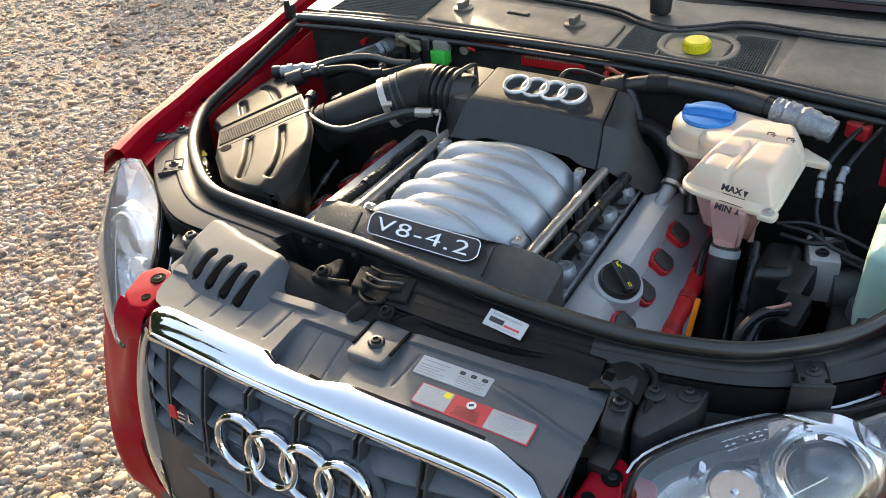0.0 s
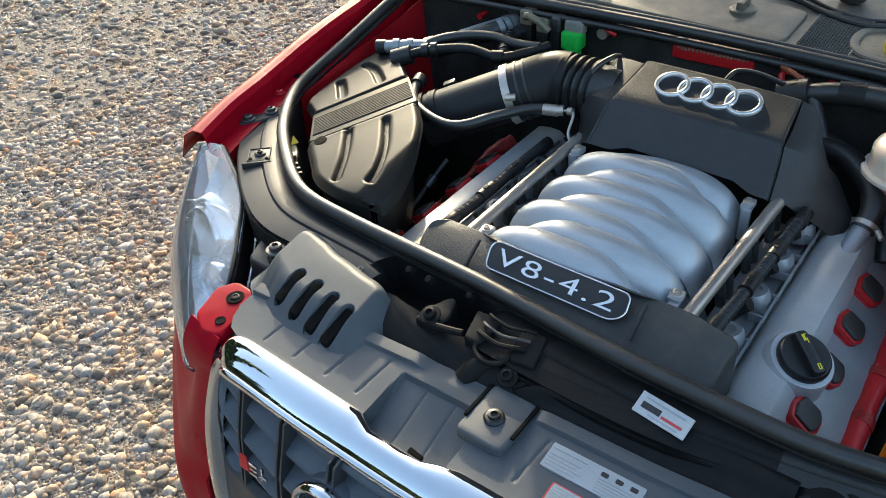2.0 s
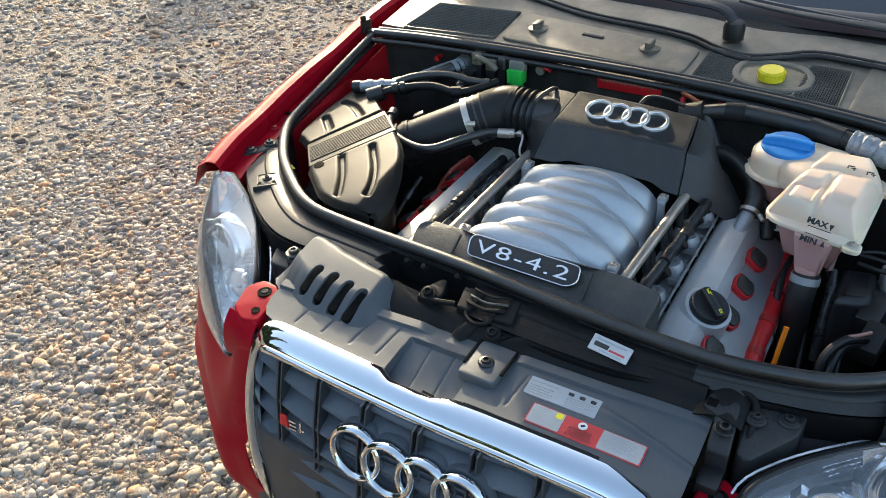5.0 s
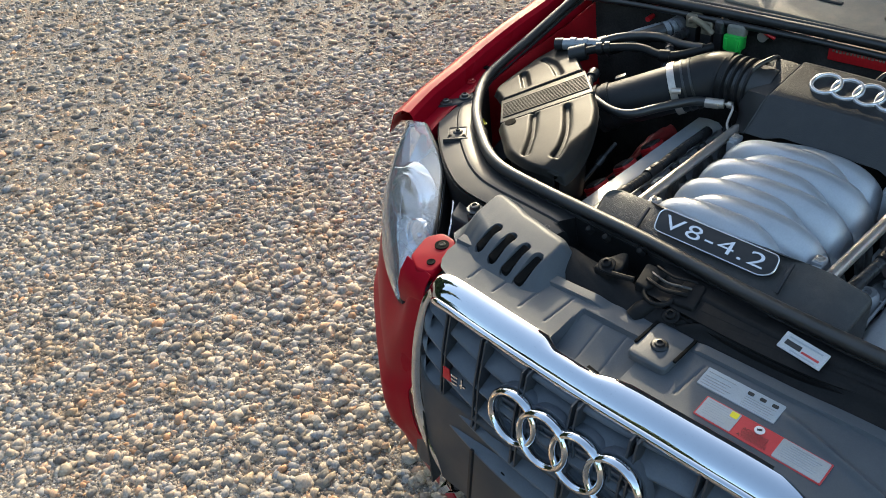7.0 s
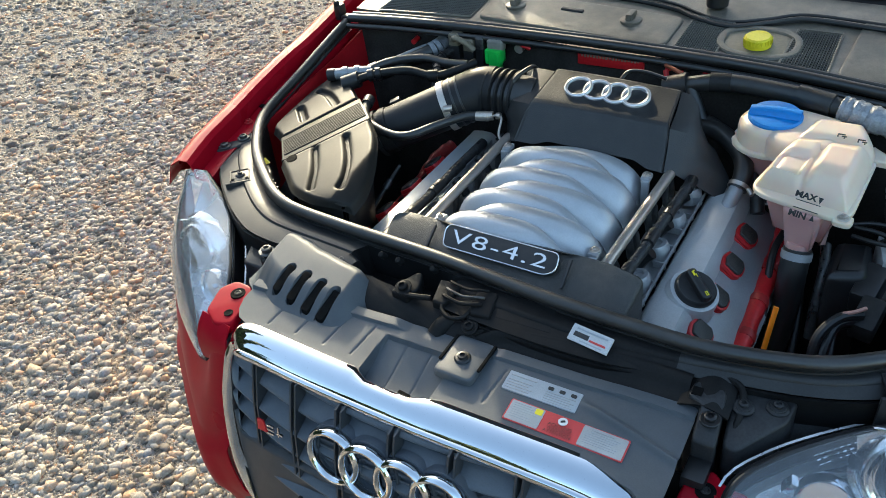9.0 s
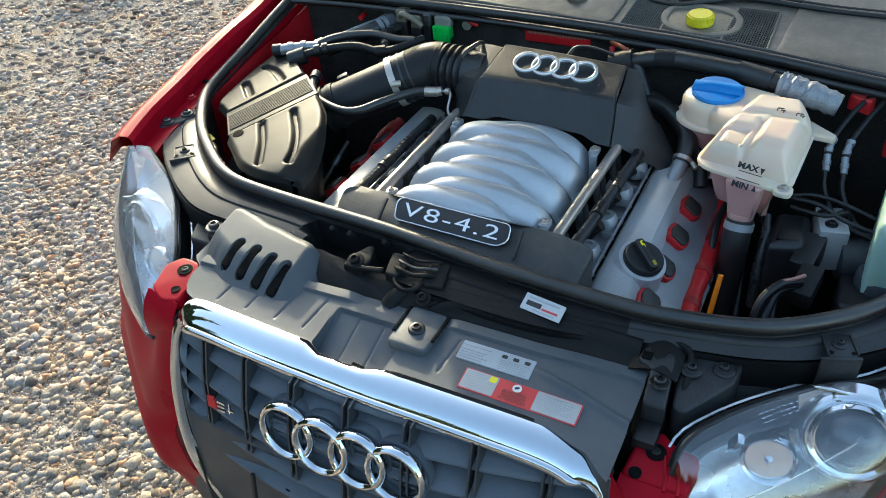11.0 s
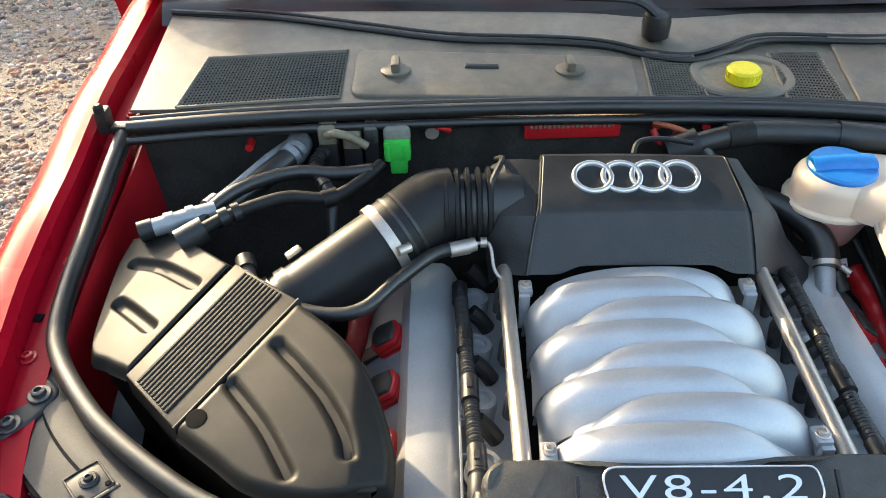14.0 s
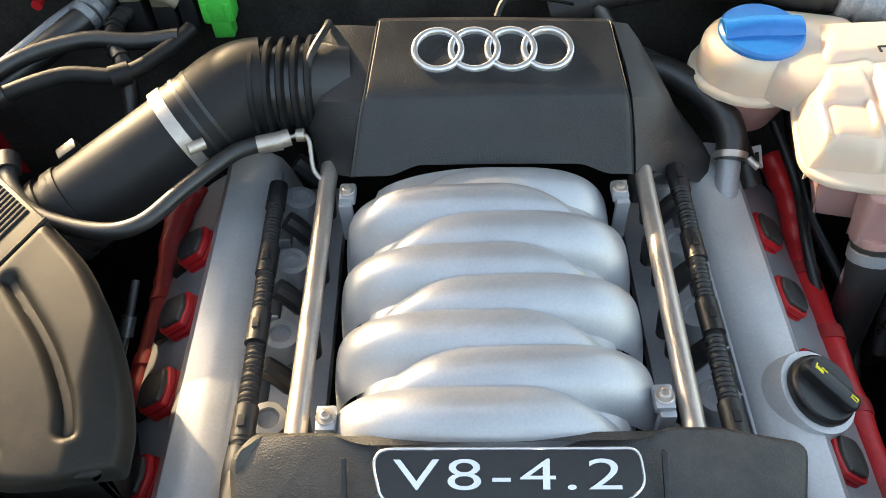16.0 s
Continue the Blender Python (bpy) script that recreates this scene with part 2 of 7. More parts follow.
def mesh_of(bm, name, mat, smooth=35, origin=None):
    bmesh.ops.recalc_face_normals(bm, faces=bm.faces)
    if origin is not None:
        bmesh.ops.translate(bm, vec=-Vector(origin), verts=bm.verts)
    me = bpy.data.meshes.new(name)
    bm.to_mesh(me)
    bm.free()
    me.materials.append(mat)
    if smooth:
        me.shade_smooth()
        me.set_sharp_from_angle(angle=radians(smooth))
    return me


def part(name, bm, mat, parent, label="", smooth=35):
    ob = new(name, mesh_of(bm, name, mat, smooth, base_of(parent)))
    ob.parent = parent
    return tagged(ob, label) if label else ob


def single(name, bm, mat, base, label, category, group="", kind="", smooth=35):
    ob = new(name, mesh_of(bm, name, mat, smooth, base))
    ob.location = base
    return tagged(ob, label, category, group, kind)


def spline(pts, n=8):
    """A smooth curve through the points."""
    p = [Vector(q) for q in pts]
    if len(p) < 3:
        return [p[0].lerp(p[-1], i / n) for i in range(n + 1)]
    out = []
    for i in range(len(p) - 1):
        a, b, c, d = p[max(i - 1, 0)], p[i], p[i + 1], p[min(i + 2, len(p) - 1)]
        for k in range(n):
            t = k / n
            out.append(0.5 * ((2 * b) + (c - a) * t + (2 * a - 5 * b + 4 * c - d) * t * t + (3 * b - a - 3 * c + d) * t ** 3))
    return out + [p[-1]]


def tube(bm, path, r, seg=12, squash=1.0, up=None):
    """A tube along path; r is a number or a function of 0..1."""
    path = [Vector(q) for q in path]
    n = len(path)
    side = None
    rings = []
    for i, q in enumerate(path):
        d = (path[min(i + 1, n - 1)] - path[max(i - 1, 0)]).normalized()
        if side is None:
            ref = Vector(up) if up else (Vector((0, 0, 1)) if abs(d.z) < 0.9 else Vector((1, 0, 0)))
            side = d.cross(ref).normalized()
        side = (side - d * side.dot(d)).normalized()
        top = side.cross(d).normalized()
        rad = r(i / max(n - 1, 1)) if callable(r) else r
        rings.append([bm.verts.new(q + side * (math.cos(a) * rad) + top * (math.sin(a) * rad * squash))
                      for a in (2 * math.pi * k / seg for k in range(seg))])
    for a, b in zip(rings, rings[1:]):
        for k in range(seg):
            bm.faces.new((a[k], a[(k + 1) % seg], b[(k + 1) % seg], b[k]))
    bm.faces.new(rings[0])
    bm.faces.new(rings[-1][::-1])
    return bm


def rod(bm, a, b, r, r2=None, seg=16):
    r2 = r if r2 is None else r2
    return tube(bm, [a, b], lambda t: r + (r2 - r) * t, seg)


def lathe(bm, profile, at, axis=(0, 0, 1), seg=28):
    """profile: (radius, height) pairs along axis from at."""
    q = Vector((0, 0, 1)).rotation_difference(Vector(axis).normalized()).to_matrix()
    rings = []
    for r, h in profile:
        rings.append([bm.verts.new(Vector(at) + q @ Vector((r * math.cos(2 * math.pi * k / seg), r * math.sin(2 * math.pi * k / seg), h)))
                      for k in range(seg)])
    for a, b in zip(rings, rings[1:]):
        for k in range(seg):
            bm.faces.new((a[k], a[(k + 1) % seg], b[(k + 1) % seg], b[k]))
    bm.faces.new(rings[0])
    bm.faces.new(rings[-1])
    return bm


def box(bm, c, s, bevel=0.002, rot=None):
    """A box with rounded edges, centre c and size s; rot: a matrix."""
    m = Matrix.Translation(c) @ (rot.to_4x4() if rot else Matrix.Identity(4)) @ Matrix.Diagonal((*s, 1))
    made = bmesh.ops.create_cube(bm, size=1.0, matrix=m)
    if bevel:
        edges = {e for v in made["verts"] for e in v.link_edges}
        bmesh.ops.bevel(bm, geom=list(edges), offset=bevel, segments=2, affect="EDGES", profile=0.6)
    return bm


def turn(rx=0, ry=0, rz=0):
    return Euler([radians(a) for a in (rx, ry, rz)]).to_matrix()


def rounded(poly, r, n=4):
    """Rounds the corners of a closed outline of (x, y)."""
    out = []
    k = len(poly)
    for i in range(k):
        p, a, b = Vector(poly[i]), Vector(poly[i - 1]), Vector(poly[(i + 1) % k])
        da, db = a - p, b - p
        ra = min(r, da.length * 0.45)
        rb = min(r, db.length * 0.45)
        s, e = p + da.normalized() * ra, p + db.normalized() * rb
        for j in range(n + 1):
            t = j / n
            out.append((s * (1 - t) ** 2 + p * 2 * t * (1 - t) + e * t * t)[:])
    return out


def inset(poly, d):
    k = len(poly)
    area = sum(poly[i - 1][0] * poly[i][1] - poly[i][0] * poly[i - 1][1] for i in range(k))
    sgn = 1 if area > 0 else -1
    out = []
    for i in range(k):
        a, p, b = Vector(poly[i - 1]), Vector(poly[i]), Vector(poly[(i + 1) % k])
        d1, d2 = (p - a), (b - p)
        if d1.length < 1e-9 or d2.length < 1e-9:
            out.append(poly[i])
            continue
        n1 = Vector((-d1.y, d1.x)).normalized()
        n2 = Vector((-d2.y, d2.x)).normalized()
        nn = (n1 + n2)
        nn = nn.normalized() if nn.length > 1e-6 else n1
        out.append((p + nn * (d * sgn / max(0.5, nn.dot(n1))))[:])
    return out


def prism(bm, poly, z0, z1, bevel=0.004, place=None, steps=3, flare=0.0):
    """A body over an outline, with a rounded top edge. z0, z1: numbers or functions of x, y. place: maps a point."""
    f0 = z0 if callable(z0) else (lambda x, y: z0)
    f1 = z1 if callable(z1) else (lambda x, y: z1)
    pl = place or (lambda v: v)
    rows = [(inset(poly, -flare) if flare else poly, f0, 0.0)]
    for j in range(steps + 1):
        a = math.pi / 2 * j / steps
        rows.append((inset(poly, bevel * (1 - math.cos(a))) if j else poly, f1, -bevel * (1 - math.sin(a))))
    rings = [[bm.verts.new(pl(Vector((x, y, f(x, y) + dz)))) for x, y in pts] for pts, f, dz in rows]
    k = len(poly)
    for a, b in zip(rings, rings[1:]):
        for i in range(k):
            bm.faces.new((a[i], a[(i + 1) % k], b[(i + 1) % k], b[i]))
    top = bm.faces.new(rings[-1])
    low = bm.faces.new(rings[0][::-1])
    bmesh.ops.triangulate(bm, faces=[top, low])
    return bm


def sheet(bm, f, nu, nv, thick=0.003):
    """A curved panel f(u, v) -> point, u and v from 0 to 1, with thickness."""
    g = [[Vector(f(i / nu, j / nv)) for j in range(nv + 1)] for i in range(nu + 1)]
    top = [[bm.verts.new(p) for p in row] for row in g]
    low = []
    for i in range(nu + 1):
        row = []
        for j in range(nv + 1):
            du = g[min(i + 1, nu)][j] - g[max(i - 1, 0)][j]
            dv = g[i][min(j + 1, nv)] - g[i][max(j - 1, 0)]
            nn = du.cross(dv)
            nn = nn.normalized() if nn.length > 1e-9 else Vector((0, 0, 1))
            row.append(bm.verts.new(g[i][j] - nn * thick))
        low.append(row)
    for i in range(nu):
        for j in range(nv):
            bm.faces.new((top[i][j], top[i + 1][j], top[i + 1][j + 1], top[i][j + 1]))
            bm.faces.new((low[i][j], low[i][j + 1], low[i + 1][j + 1], low[i + 1][j]))
    rim = [(i, 0) for i in range(nu)] + [(nu, j) for j in range(nv)] + [(i, nv) for i in range(nu, 0, -1)] + [(0, j) for j in range(nv, 0, -1)]
    for a, b in zip(rim, rim[1:] + rim[:1]):
        bm.faces.new((top[a[0]][a[1]], low[a[0]][a[1]], low[b[0]][b[1]], top[b[0]][b[1]]))
    return bm


def interp(x, table):
    """Straight steps through a table of (x, value...)."""
    if x <= table[0][0]:
        return table[0][1:]
    for a, b in zip(table, table[1:]):
        if x <= b[0]:
            t = (x - a[0]) / (b[0] - a[0])
            t = t * t * (3 - 2 * t) * 0.5 + t * 0.5
            return tuple(p + (q - p) * t for p, q in zip(a[1:], b[1:]))
    return table[-1][1:]


def torus(bm, c, R, r, m3, seg=40, sub=10, flat=1.0):
    rings = []
    for i in range(seg):
        a = 2 * math.pi * i / seg
        row = []
        for j in range(sub):
            b = 2 * math.pi * j / sub
            row.append(bm.verts.new(Vector(c) + m3 @ Vector(((R + r * math.cos(b)) * math.cos(a), (R + r * math.cos(b)) * math.sin(a), r * flat * math.sin(b)))))
        rings.append(row)
    for i in range(seg):
        for j in range(sub):
            bm.faces.new((rings[i][j], rings[(i + 1) % seg][j], rings[(i + 1) % seg][(j + 1) % sub], rings[i][(j + 1) % sub]))
    return bm


def bolt(name, at, r, parent, mat, axis=(0, 0, 1), label=""):
    bm = bmesh.new()
    lathe(bm, [(r * 1.6, 0), (r * 1.7, r * 0.25), (r * 1.55, r * 0.4), (r, r * 0.42), (r * 0.98, r * 1.0), (r * 0.7, r * 1.15), (r * 0.55, r * 1.15), (r * 0.5, r * 0.7)], at, axis, 14)
    return part(name, bm, mat, parent, label)


def words(name, text, size, m, mat, parent, depth=0.0006, space=1.0, label="", bold=0.0):
    """Raised writing at the pose m, centred, in the plane x-y of m."""
    cu = bpy.data.curves.new(name, "FONT")
    cu.body, cu.size, cu.extrude, cu.align_x, cu.align_y = text, size, depth, "CENTER", "CENTER"
    cu.space_character, cu.offset = space, bold
    tmp = new(name, cu)
    bpy.context.view_layer.update()
    me = bpy.data.meshes.new_from_object(tmp.evaluated_get(bpy.context.evaluated_depsgraph_get()))
    bpy.data.objects.remove(tmp)
    me.transform(Matrix.Translation(-base_of(parent)) @ m)
    me.materials.clear()
    me.materials.append(mat)
    me.name = name
    ob = new(name, me)
    ob.parent = parent
    return tagged(ob, label) if label else ob


def basis(x, y, at):
    """A pose whose x and y axes run along the given directions."""
    x, y = Vector(x).normalized(), Vector(y)
    y = (y - x * x.dot(y)).normalized()
    z = x.cross(y)
    return Matrix(((x.x, y.x, z.x, at[0]), (x.y, y.y, z.y, at[1]), (x.z, y.z, z.z, at[2]), (0, 0, 0, 1)))


def smooth_step(t):
    t = min(1, max(0, t))
    return t * t * (3 - 2 * t)


# ---- ground ----
bm = bmesh.new()
bmesh.ops.create_grid(bm, x_segments=4, y_segments=4, size=400)
single("ground", bm, gravel_mat("gravel_bed", False), (0, 0, 0), "gravel yard of small tan and grey stones", "ground", kind="structure", smooth=0)


def gravel(count, x0, x1, y0, y1, rmin, rmax, seed, grit=False):
    """Loose stones, each a lumpy flattened solid, half sunk in the bed; grit: coarse angular chips."""
    rng = np.random.default_rng(seed)
    t = bmesh.new()
    if grit:
        q = [t.verts.new(c) for c in ((1, 0, -0.4), (0, 1, -0.4), (-1, 0, -0.4), (0, -1, -0.4), (0.2, 0.1, 1))]
        for k in range(4):
            t.faces.new((q[k], q[(k + 1) % 4], q[4]))
        t.verts.index_update()
    else:
        bmesh.ops.create_icosphere(t, subdivisions=1, radius=1.0)
    v0 = np.array([v.co[:] for v in t.verts])
    f0 = np.array([[v.index for v in f.verts] for f in t.faces])
    t.free()
    nv, nf = len(v0), len(f0)
    r = rmin + (rmax - rmin) * rng.random(count) ** 3.2
    pos = np.stack([rng.uniform(x0, x1, count), rng.uniform(y0, y1, count), r * rng.uniform(-0.30, 0.22, count)], 1)
    ax = rng.uniform(0.62, 1.45, (count, 3)) * np.array([1, 1, 0.62])
    ang = rng.uniform(0, 2 * np.pi, count)
    lump = 1 + rng.normal(0, 0.21, (count, nv))
    v = v0[None] * lump[:, :, None] * ax[:, None, :] * r[:, None, None]
    tilt = rng.normal(0, 0.30, count)
    c, s = np.cos(tilt)[:, None], np.sin(tilt)[:, None]
    y, z = v[:, :, 1] * c - v[:, :, 2] * s, v[:, :, 1] * s + v[:, :, 2] * c
    c, s = np.cos(ang)[:, None], np.sin(ang)[:, None]
    v = np.stack([v[:, :, 0] * c - y * s, v[:, :, 0] * s + y * c, z], 2) + pos[:, None, :]
    f = (f0[None] + (np.arange(count) * nv)[:, None, None]).reshape(-1, 3)
    me = bpy.data.meshes.new("gravel_stones")
    me.vertices.add(count * nv)
    me.vertices.foreach_set("co", v.reshape(-1).astype(np.float32))
    me.loops.add(len(f) * 3)
    me.loops.foreach_set("vertex_index", f.reshape(-1).astype(np.int32))
    me.polygons.add(len(f))
    me.polygons.foreach_set("loop_start", (np.arange(len(f)) * 3).astype(np.int32))
    me.update(calc_edges=True)
    me.validate()
    me.materials.append(STONES)
    return me


STONES = gravel_mat("gravel_stone", True)
for count, x0, x1, y0, y1, rmin, rmax, seed, grit in (
        (66000, -2.55, -0.40, -1.0, 2.3, 0.0036, 0.0175, 3, False), (150000, -2.55, -0.40, -1.0, 2.3, 0.0024, 0.0062, 4, True),
        (26000, -5.4, -2.55, -0.6, 4.8, 0.0060, 0.024, 5, False), (7000, -2.55, -0.8, 2.3, 4.6, 0.0055, 0.021, 7, False)):
    tagged(new("gravel_chips" if grit else "gravel_stones", gravel(count, x0, x1, y0, y1, rmin, rmax, seed, grit)),
           "fine angular tan and grey grit between the pebbles" if grit else "loose rounded tan, grey and rust pebbles", "gravel", kind="stuff")

# unseen yard walls, added to throw the long shadows over the gravel
for name, base, size, rz in (("shade_wall_west", (-6.10, 9.0, 0.78), (0.3, 8.2, 1.56), 8.5), ("shade_wall_north", (-2.44, 5.55, 0.62), (3.4, 0.3, 1.24), 0)):
    bm = bmesh.new()
    box(bm, base, size, 0.02, turn(0, 0, rz))
    single(name, bm, surface("rough_render_" + name, (0.42, 0.39, 0.35), 0.85, vary=0.2, scale=3, fine=80, bump=0.4), base, "unseen rough plastered wall added to shade the gravel", "wall", kind="structure")

# trees across the yard, in front of the car
LEAF = surface("dark_foliage", (0.045, 0.065, 0.022), 0.6, vary=0.4, scale=0.6, fine=6, bump=0.0)


def far_woods(count, seed, a0, a1, near, top):
    """A ragged row of crowns between two bearings, made of many small leaf clumps."""
    rng = np.random.default_rng(seed)
    a = np.radians(rng.uniform(a0, a1, count))
    d = near + 0.4 * near * rng.random(count)
    crown = top * (1 + 0.28 * np.sin(a * 9) + 0.2 * np.sin(a * 23 + 1))
    z = 0.6 + (crown - 0.6) * rng.random(count) ** 0.8
    size = rng.uniform(0.20, 0.50, count)
    corner = rng.normal(0, 1, (count, 4, 3))
    v = np.stack([d * np.cos(a), d * np.sin(a), z], 1)[:, None, :] + corner * size[:, None, None]
    f = (np.array([[0, 1, 2], [0, 2, 3], [0, 3, 1], [1, 3, 2]])[None] + 4 * np.arange(count)[:, None, None]).reshape(-1, 3)
    me = bpy.data.meshes.new("far_woods")
    me.from_pydata(v.reshape(-1, 3).tolist(), [], f.tolist())
    me.materials.append(LEAF)
    return me


for n, seed, a0, a1, near, top in ((9000, 21, 200, 318, 17, 6.5), (6000, 22, 172, 204, 10, 7.5)):
    tagged(new("far_woods", far_woods(n, seed, a0, a1, near, top)), "dark green row of trees beyond the yard", "trees", kind="stuff")

# ---- car body ----
car = thing("car", (0, 0.6, 0), "red sedan with its hood open, parked on gravel", "car")


def lip_z(y):
    return interp(y, [(0.30, 0.728), (0.5, 0.752), (0.75, 0.788), (1.0, 0.828), (1.35, 0.86)])[0]


def fender(sx):
    sec = [(-0.668, -0.05), (-0.668, 0.0), (-0.700, 0.002), (-0.703, 0.030), (-0.712, 0.038), (-0.735, 0.036), (-0.765, 0.018),
           (-0.79, -0.03), (-0.812, -0.12), (-0.82, -0.26), (-0.81, -0.45)]

    def f(u, v):
        y = 0.335 + 1.05 * u
        k = v * (len(sec) - 1)
        i = min(int(k), len(sec) - 2)
        t = k - i
        x = sec[i][0] * (1 - t) + sec[i + 1][0] * t
        z = sec[i][1] * (1 - t) + sec[i + 1][1] * t
        dx = interp(y, [(0.30, 0.050), (0.42, 0.024), (0.6, 0.004), (0.9, -0.002), (1.4, -0.004)])[0]
        # the panel ends early above the headlight
        low = -0.030 - 0.42 * smooth_step((y - 0.40) / 0.14)
        if z < low:
            z, x = low, max(x, -0.790 - 0.030 * smooth_step((y - 0.40) / 0.14))
        return (sx * (x + dx), y, lip_z(y) + z)
    bm = bmesh.new()
    sheet(bm, f, 24, (len(sec) - 1) * 2, 0.002 * sx)
    return part("fender", bm, RED, car, "glossy red front fender", smooth=40)


fl = fender(1)
fender(-1)
for y, dx in ((0.52, 0), (0.66, 0.004), (0.82, 0), (0.95, 0.003)):
    bolt("bolt", (-0.682 + dx, y, lip_z(y) + 0.001), 0.006, fl, RED_IN)
for y in (0.46, 0.575):
    bm = bmesh.new()
    box(bm, (-0.690, y, lip_z(y) + 0.0025), (0.012, 0.012, 0.003), 0.001)
    part("slot", bm, DEEP, fl)

# inner wings, bay floor and firewall
for sx in (-1, 1):
    bm = bmesh.new()
    sheet(bm, lambda u, v: (sx * (0.660 - 0.05 * v), 0.36 + 0.56 * u, lip_z(0.36 + 0.56 * u) - 0.012 - 0.42 * v), 10, 6, 0.004)
    part("inner_wing", bm, RED_IN, car, "red inner wing panel")
# near-black floor, with the bay's shade put into its colour
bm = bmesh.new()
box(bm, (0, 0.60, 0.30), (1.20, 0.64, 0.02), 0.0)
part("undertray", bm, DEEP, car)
bm = bmesh.new()
sheet(bm, lambda u, v: (-0.665 + 1.33 * u, 0.912 - 0.02 * math.sin(math.pi * v) + 0.01 * math.sin(9 * u), 0.30 + 0.525 * v), 24, 8, -0.004)
firewall = part("firewall", bm, FELT, car, "black felt-lined firewall")


def cowl_z(x, y):
    return 0.842 + 0.14 * (y - 0.92) - 0.022 * x


bm = bmesh.new()
sheet(bm, lambda u, v: (-0.66 + 1.32 * u, 0.905 + 0.27 * v, cowl_z(-0.66 + 1.32 * u, 0.905 + 0.27 * v) + 0.002 * math.sin(6 * u)), 40, 12, 0.006)
cowl = part("cowl_panel", bm, COWL, car, "dusty black plastic cowl panel")


def on_cowl(x, y, h=0.0):
    return Vector((x, y, cowl_z(x, y) + 0.002 * math.sin(6 * (x + 0.66) / 1.32) + h))


def cowl_pad(name, poly, h, mat, r=0.012, label=""):
    bm = bmesh.new()
    prism(bm, rounded(poly, r), lambda x, y: on_cowl(x, y).z - 0.002, lambda x, y: on_cowl(x, y).z + h, min(0.003, h * 0.8))
    return part(name, bm, mat, cowl, label)


cowl_pad("access_cover", [(-0.355, 0.925), (0.055, 0.915), (0.062, 1.02), (-0.35, 1.045)], 0.005, COWL, 0.02, "dusty rectangular access cover")
cowl_pad("rear_cover", [(0.36, 0.90), (0.64, 0.87), (0.64, 1.06), (0.375, 1.09)], 0.005, COWL, 0.01, "dusty raised cover")
for kx in (-0.291, -0.036):
    bm = bmesh.new()
    lathe(bm, [(0.0215, -0.002), (0.022, 0.003), (0.019, 0.005)], on_cowl(kx, 0.985, 0.004), seg=24)
    k = part("latch_knob", bm, COWL, cowl)
    bm = bmesh.new()
    box(bm, on_cowl(kx, 0.985, 0.015), (0.013, 0.034, 0.015), 0.004)
    part("grip", bm, COWL, k)
cowl_pad("slot_bar", [(-0.19, 0.99), (-0.14, 0.988), (-0.14, 0.998), (-0.19, 1.0)], 0.008, BLACK, 0.002)


def mesh_grille(poly, nx, ny):
    """A moulded vent of fine crossing bars over a four-cornered field."""
    p = [Vector(q) for q in poly]

    def at(u, v, h):
        q = (p[0] * (1 - u) + p[1] * u) * (1 - v) + (p[3] * (1 - u) + p[2] * u) * v
        return on_cowl(q.x, q.y, h)
    bm = bmesh.new()
    for i in range(nx + 1):
        tube(bm, [at(i / nx, 0, 0.003), at(i / nx, 1, 0.003)], 0.0011, 4)
    for j in range(ny + 1):
        tube(bm, [at(0, j / ny, 0.0036), at(1, j / ny, 0.0036)], 0.0013, 4)
    g = part("vent_mesh", bm, VENT, cowl, "fine black vent mesh", smooth=0)
    g["kind"] = "stuff"
    bm = bmesh.new()
    prism(bm, [q[:] for q in p], lambda x, y: on_cowl(x, y).z - 0.001, lambda x, y: on_cowl(x, y).z + 0.0008, 0.0003)
    part("vent_backing", bm, DEEP, cowl)
    bm = bmesh.new()
    tube(bm, [at(u, v, 0.002) for u, v in ((0, 0), (1, 0), (1, 1), (0, 1), (0, 0.001))], 0.003, 6)
    part("vent_rim", bm, COWL, cowl)


mesh_grille([(-0.595, 0.905), (-0.370, 0.925), (-0.366, 1.045), (-0.575, 1.030)], 44, 18)
mesh_grille([(0.072, 0.918), (0.150, 0.913), (0.155, 1.03), (0.078, 1.035)], 17, 20)
mesh_grille([(0.262, 0.90), (0.345, 0.885), (0.345, 1.03), (0.270, 1.03)], 17, 20)

# yellow screen-wash filler in its oval well
bm = bmesh.new()
oval = [(0.214 + 0.068 * math.copysign(abs(math.cos(a)) ** 0.75, math.cos(a)), 0.972 + 0.047 * math.copysign(abs(math.sin(a)) ** 0.85, math.sin(a))) for a in (2 * math.pi * k / 32 for k in range(32))]
tube(bm, [on_cowl(x, y, 0.002) for x, y in oval + oval[:1]], 0.008, 8, 0.6)
well = part("filler_well", bm, COWL, cowl, "raised oval rim round the filler")
bm = bmesh.new()
prism(bm, inset(oval, 0.004), lambda x, y: on_cowl(x, y).z - 0.001, lambda x, y: on_cowl(x, y).z + 0.0015, 0.0005)
part("well_floor", bm, TAN, well)
fcap = thing("filler_cap", on_cowl(0.213, 0.965), "yellow ribbed screw cap in an oval well", "cap")
bm = bmesh.new()
lathe(bm, [(0.0245, 0.001), (0.0252, 0.005), (0.0242, 0.008), (0.0242, 0.016), (0.021, 0.0200), (0.010, 0.0204)], on_cowl(0.213, 0.965), (0.0, -0.05, 1))
part("cap", bm, YELLOW, fcap)
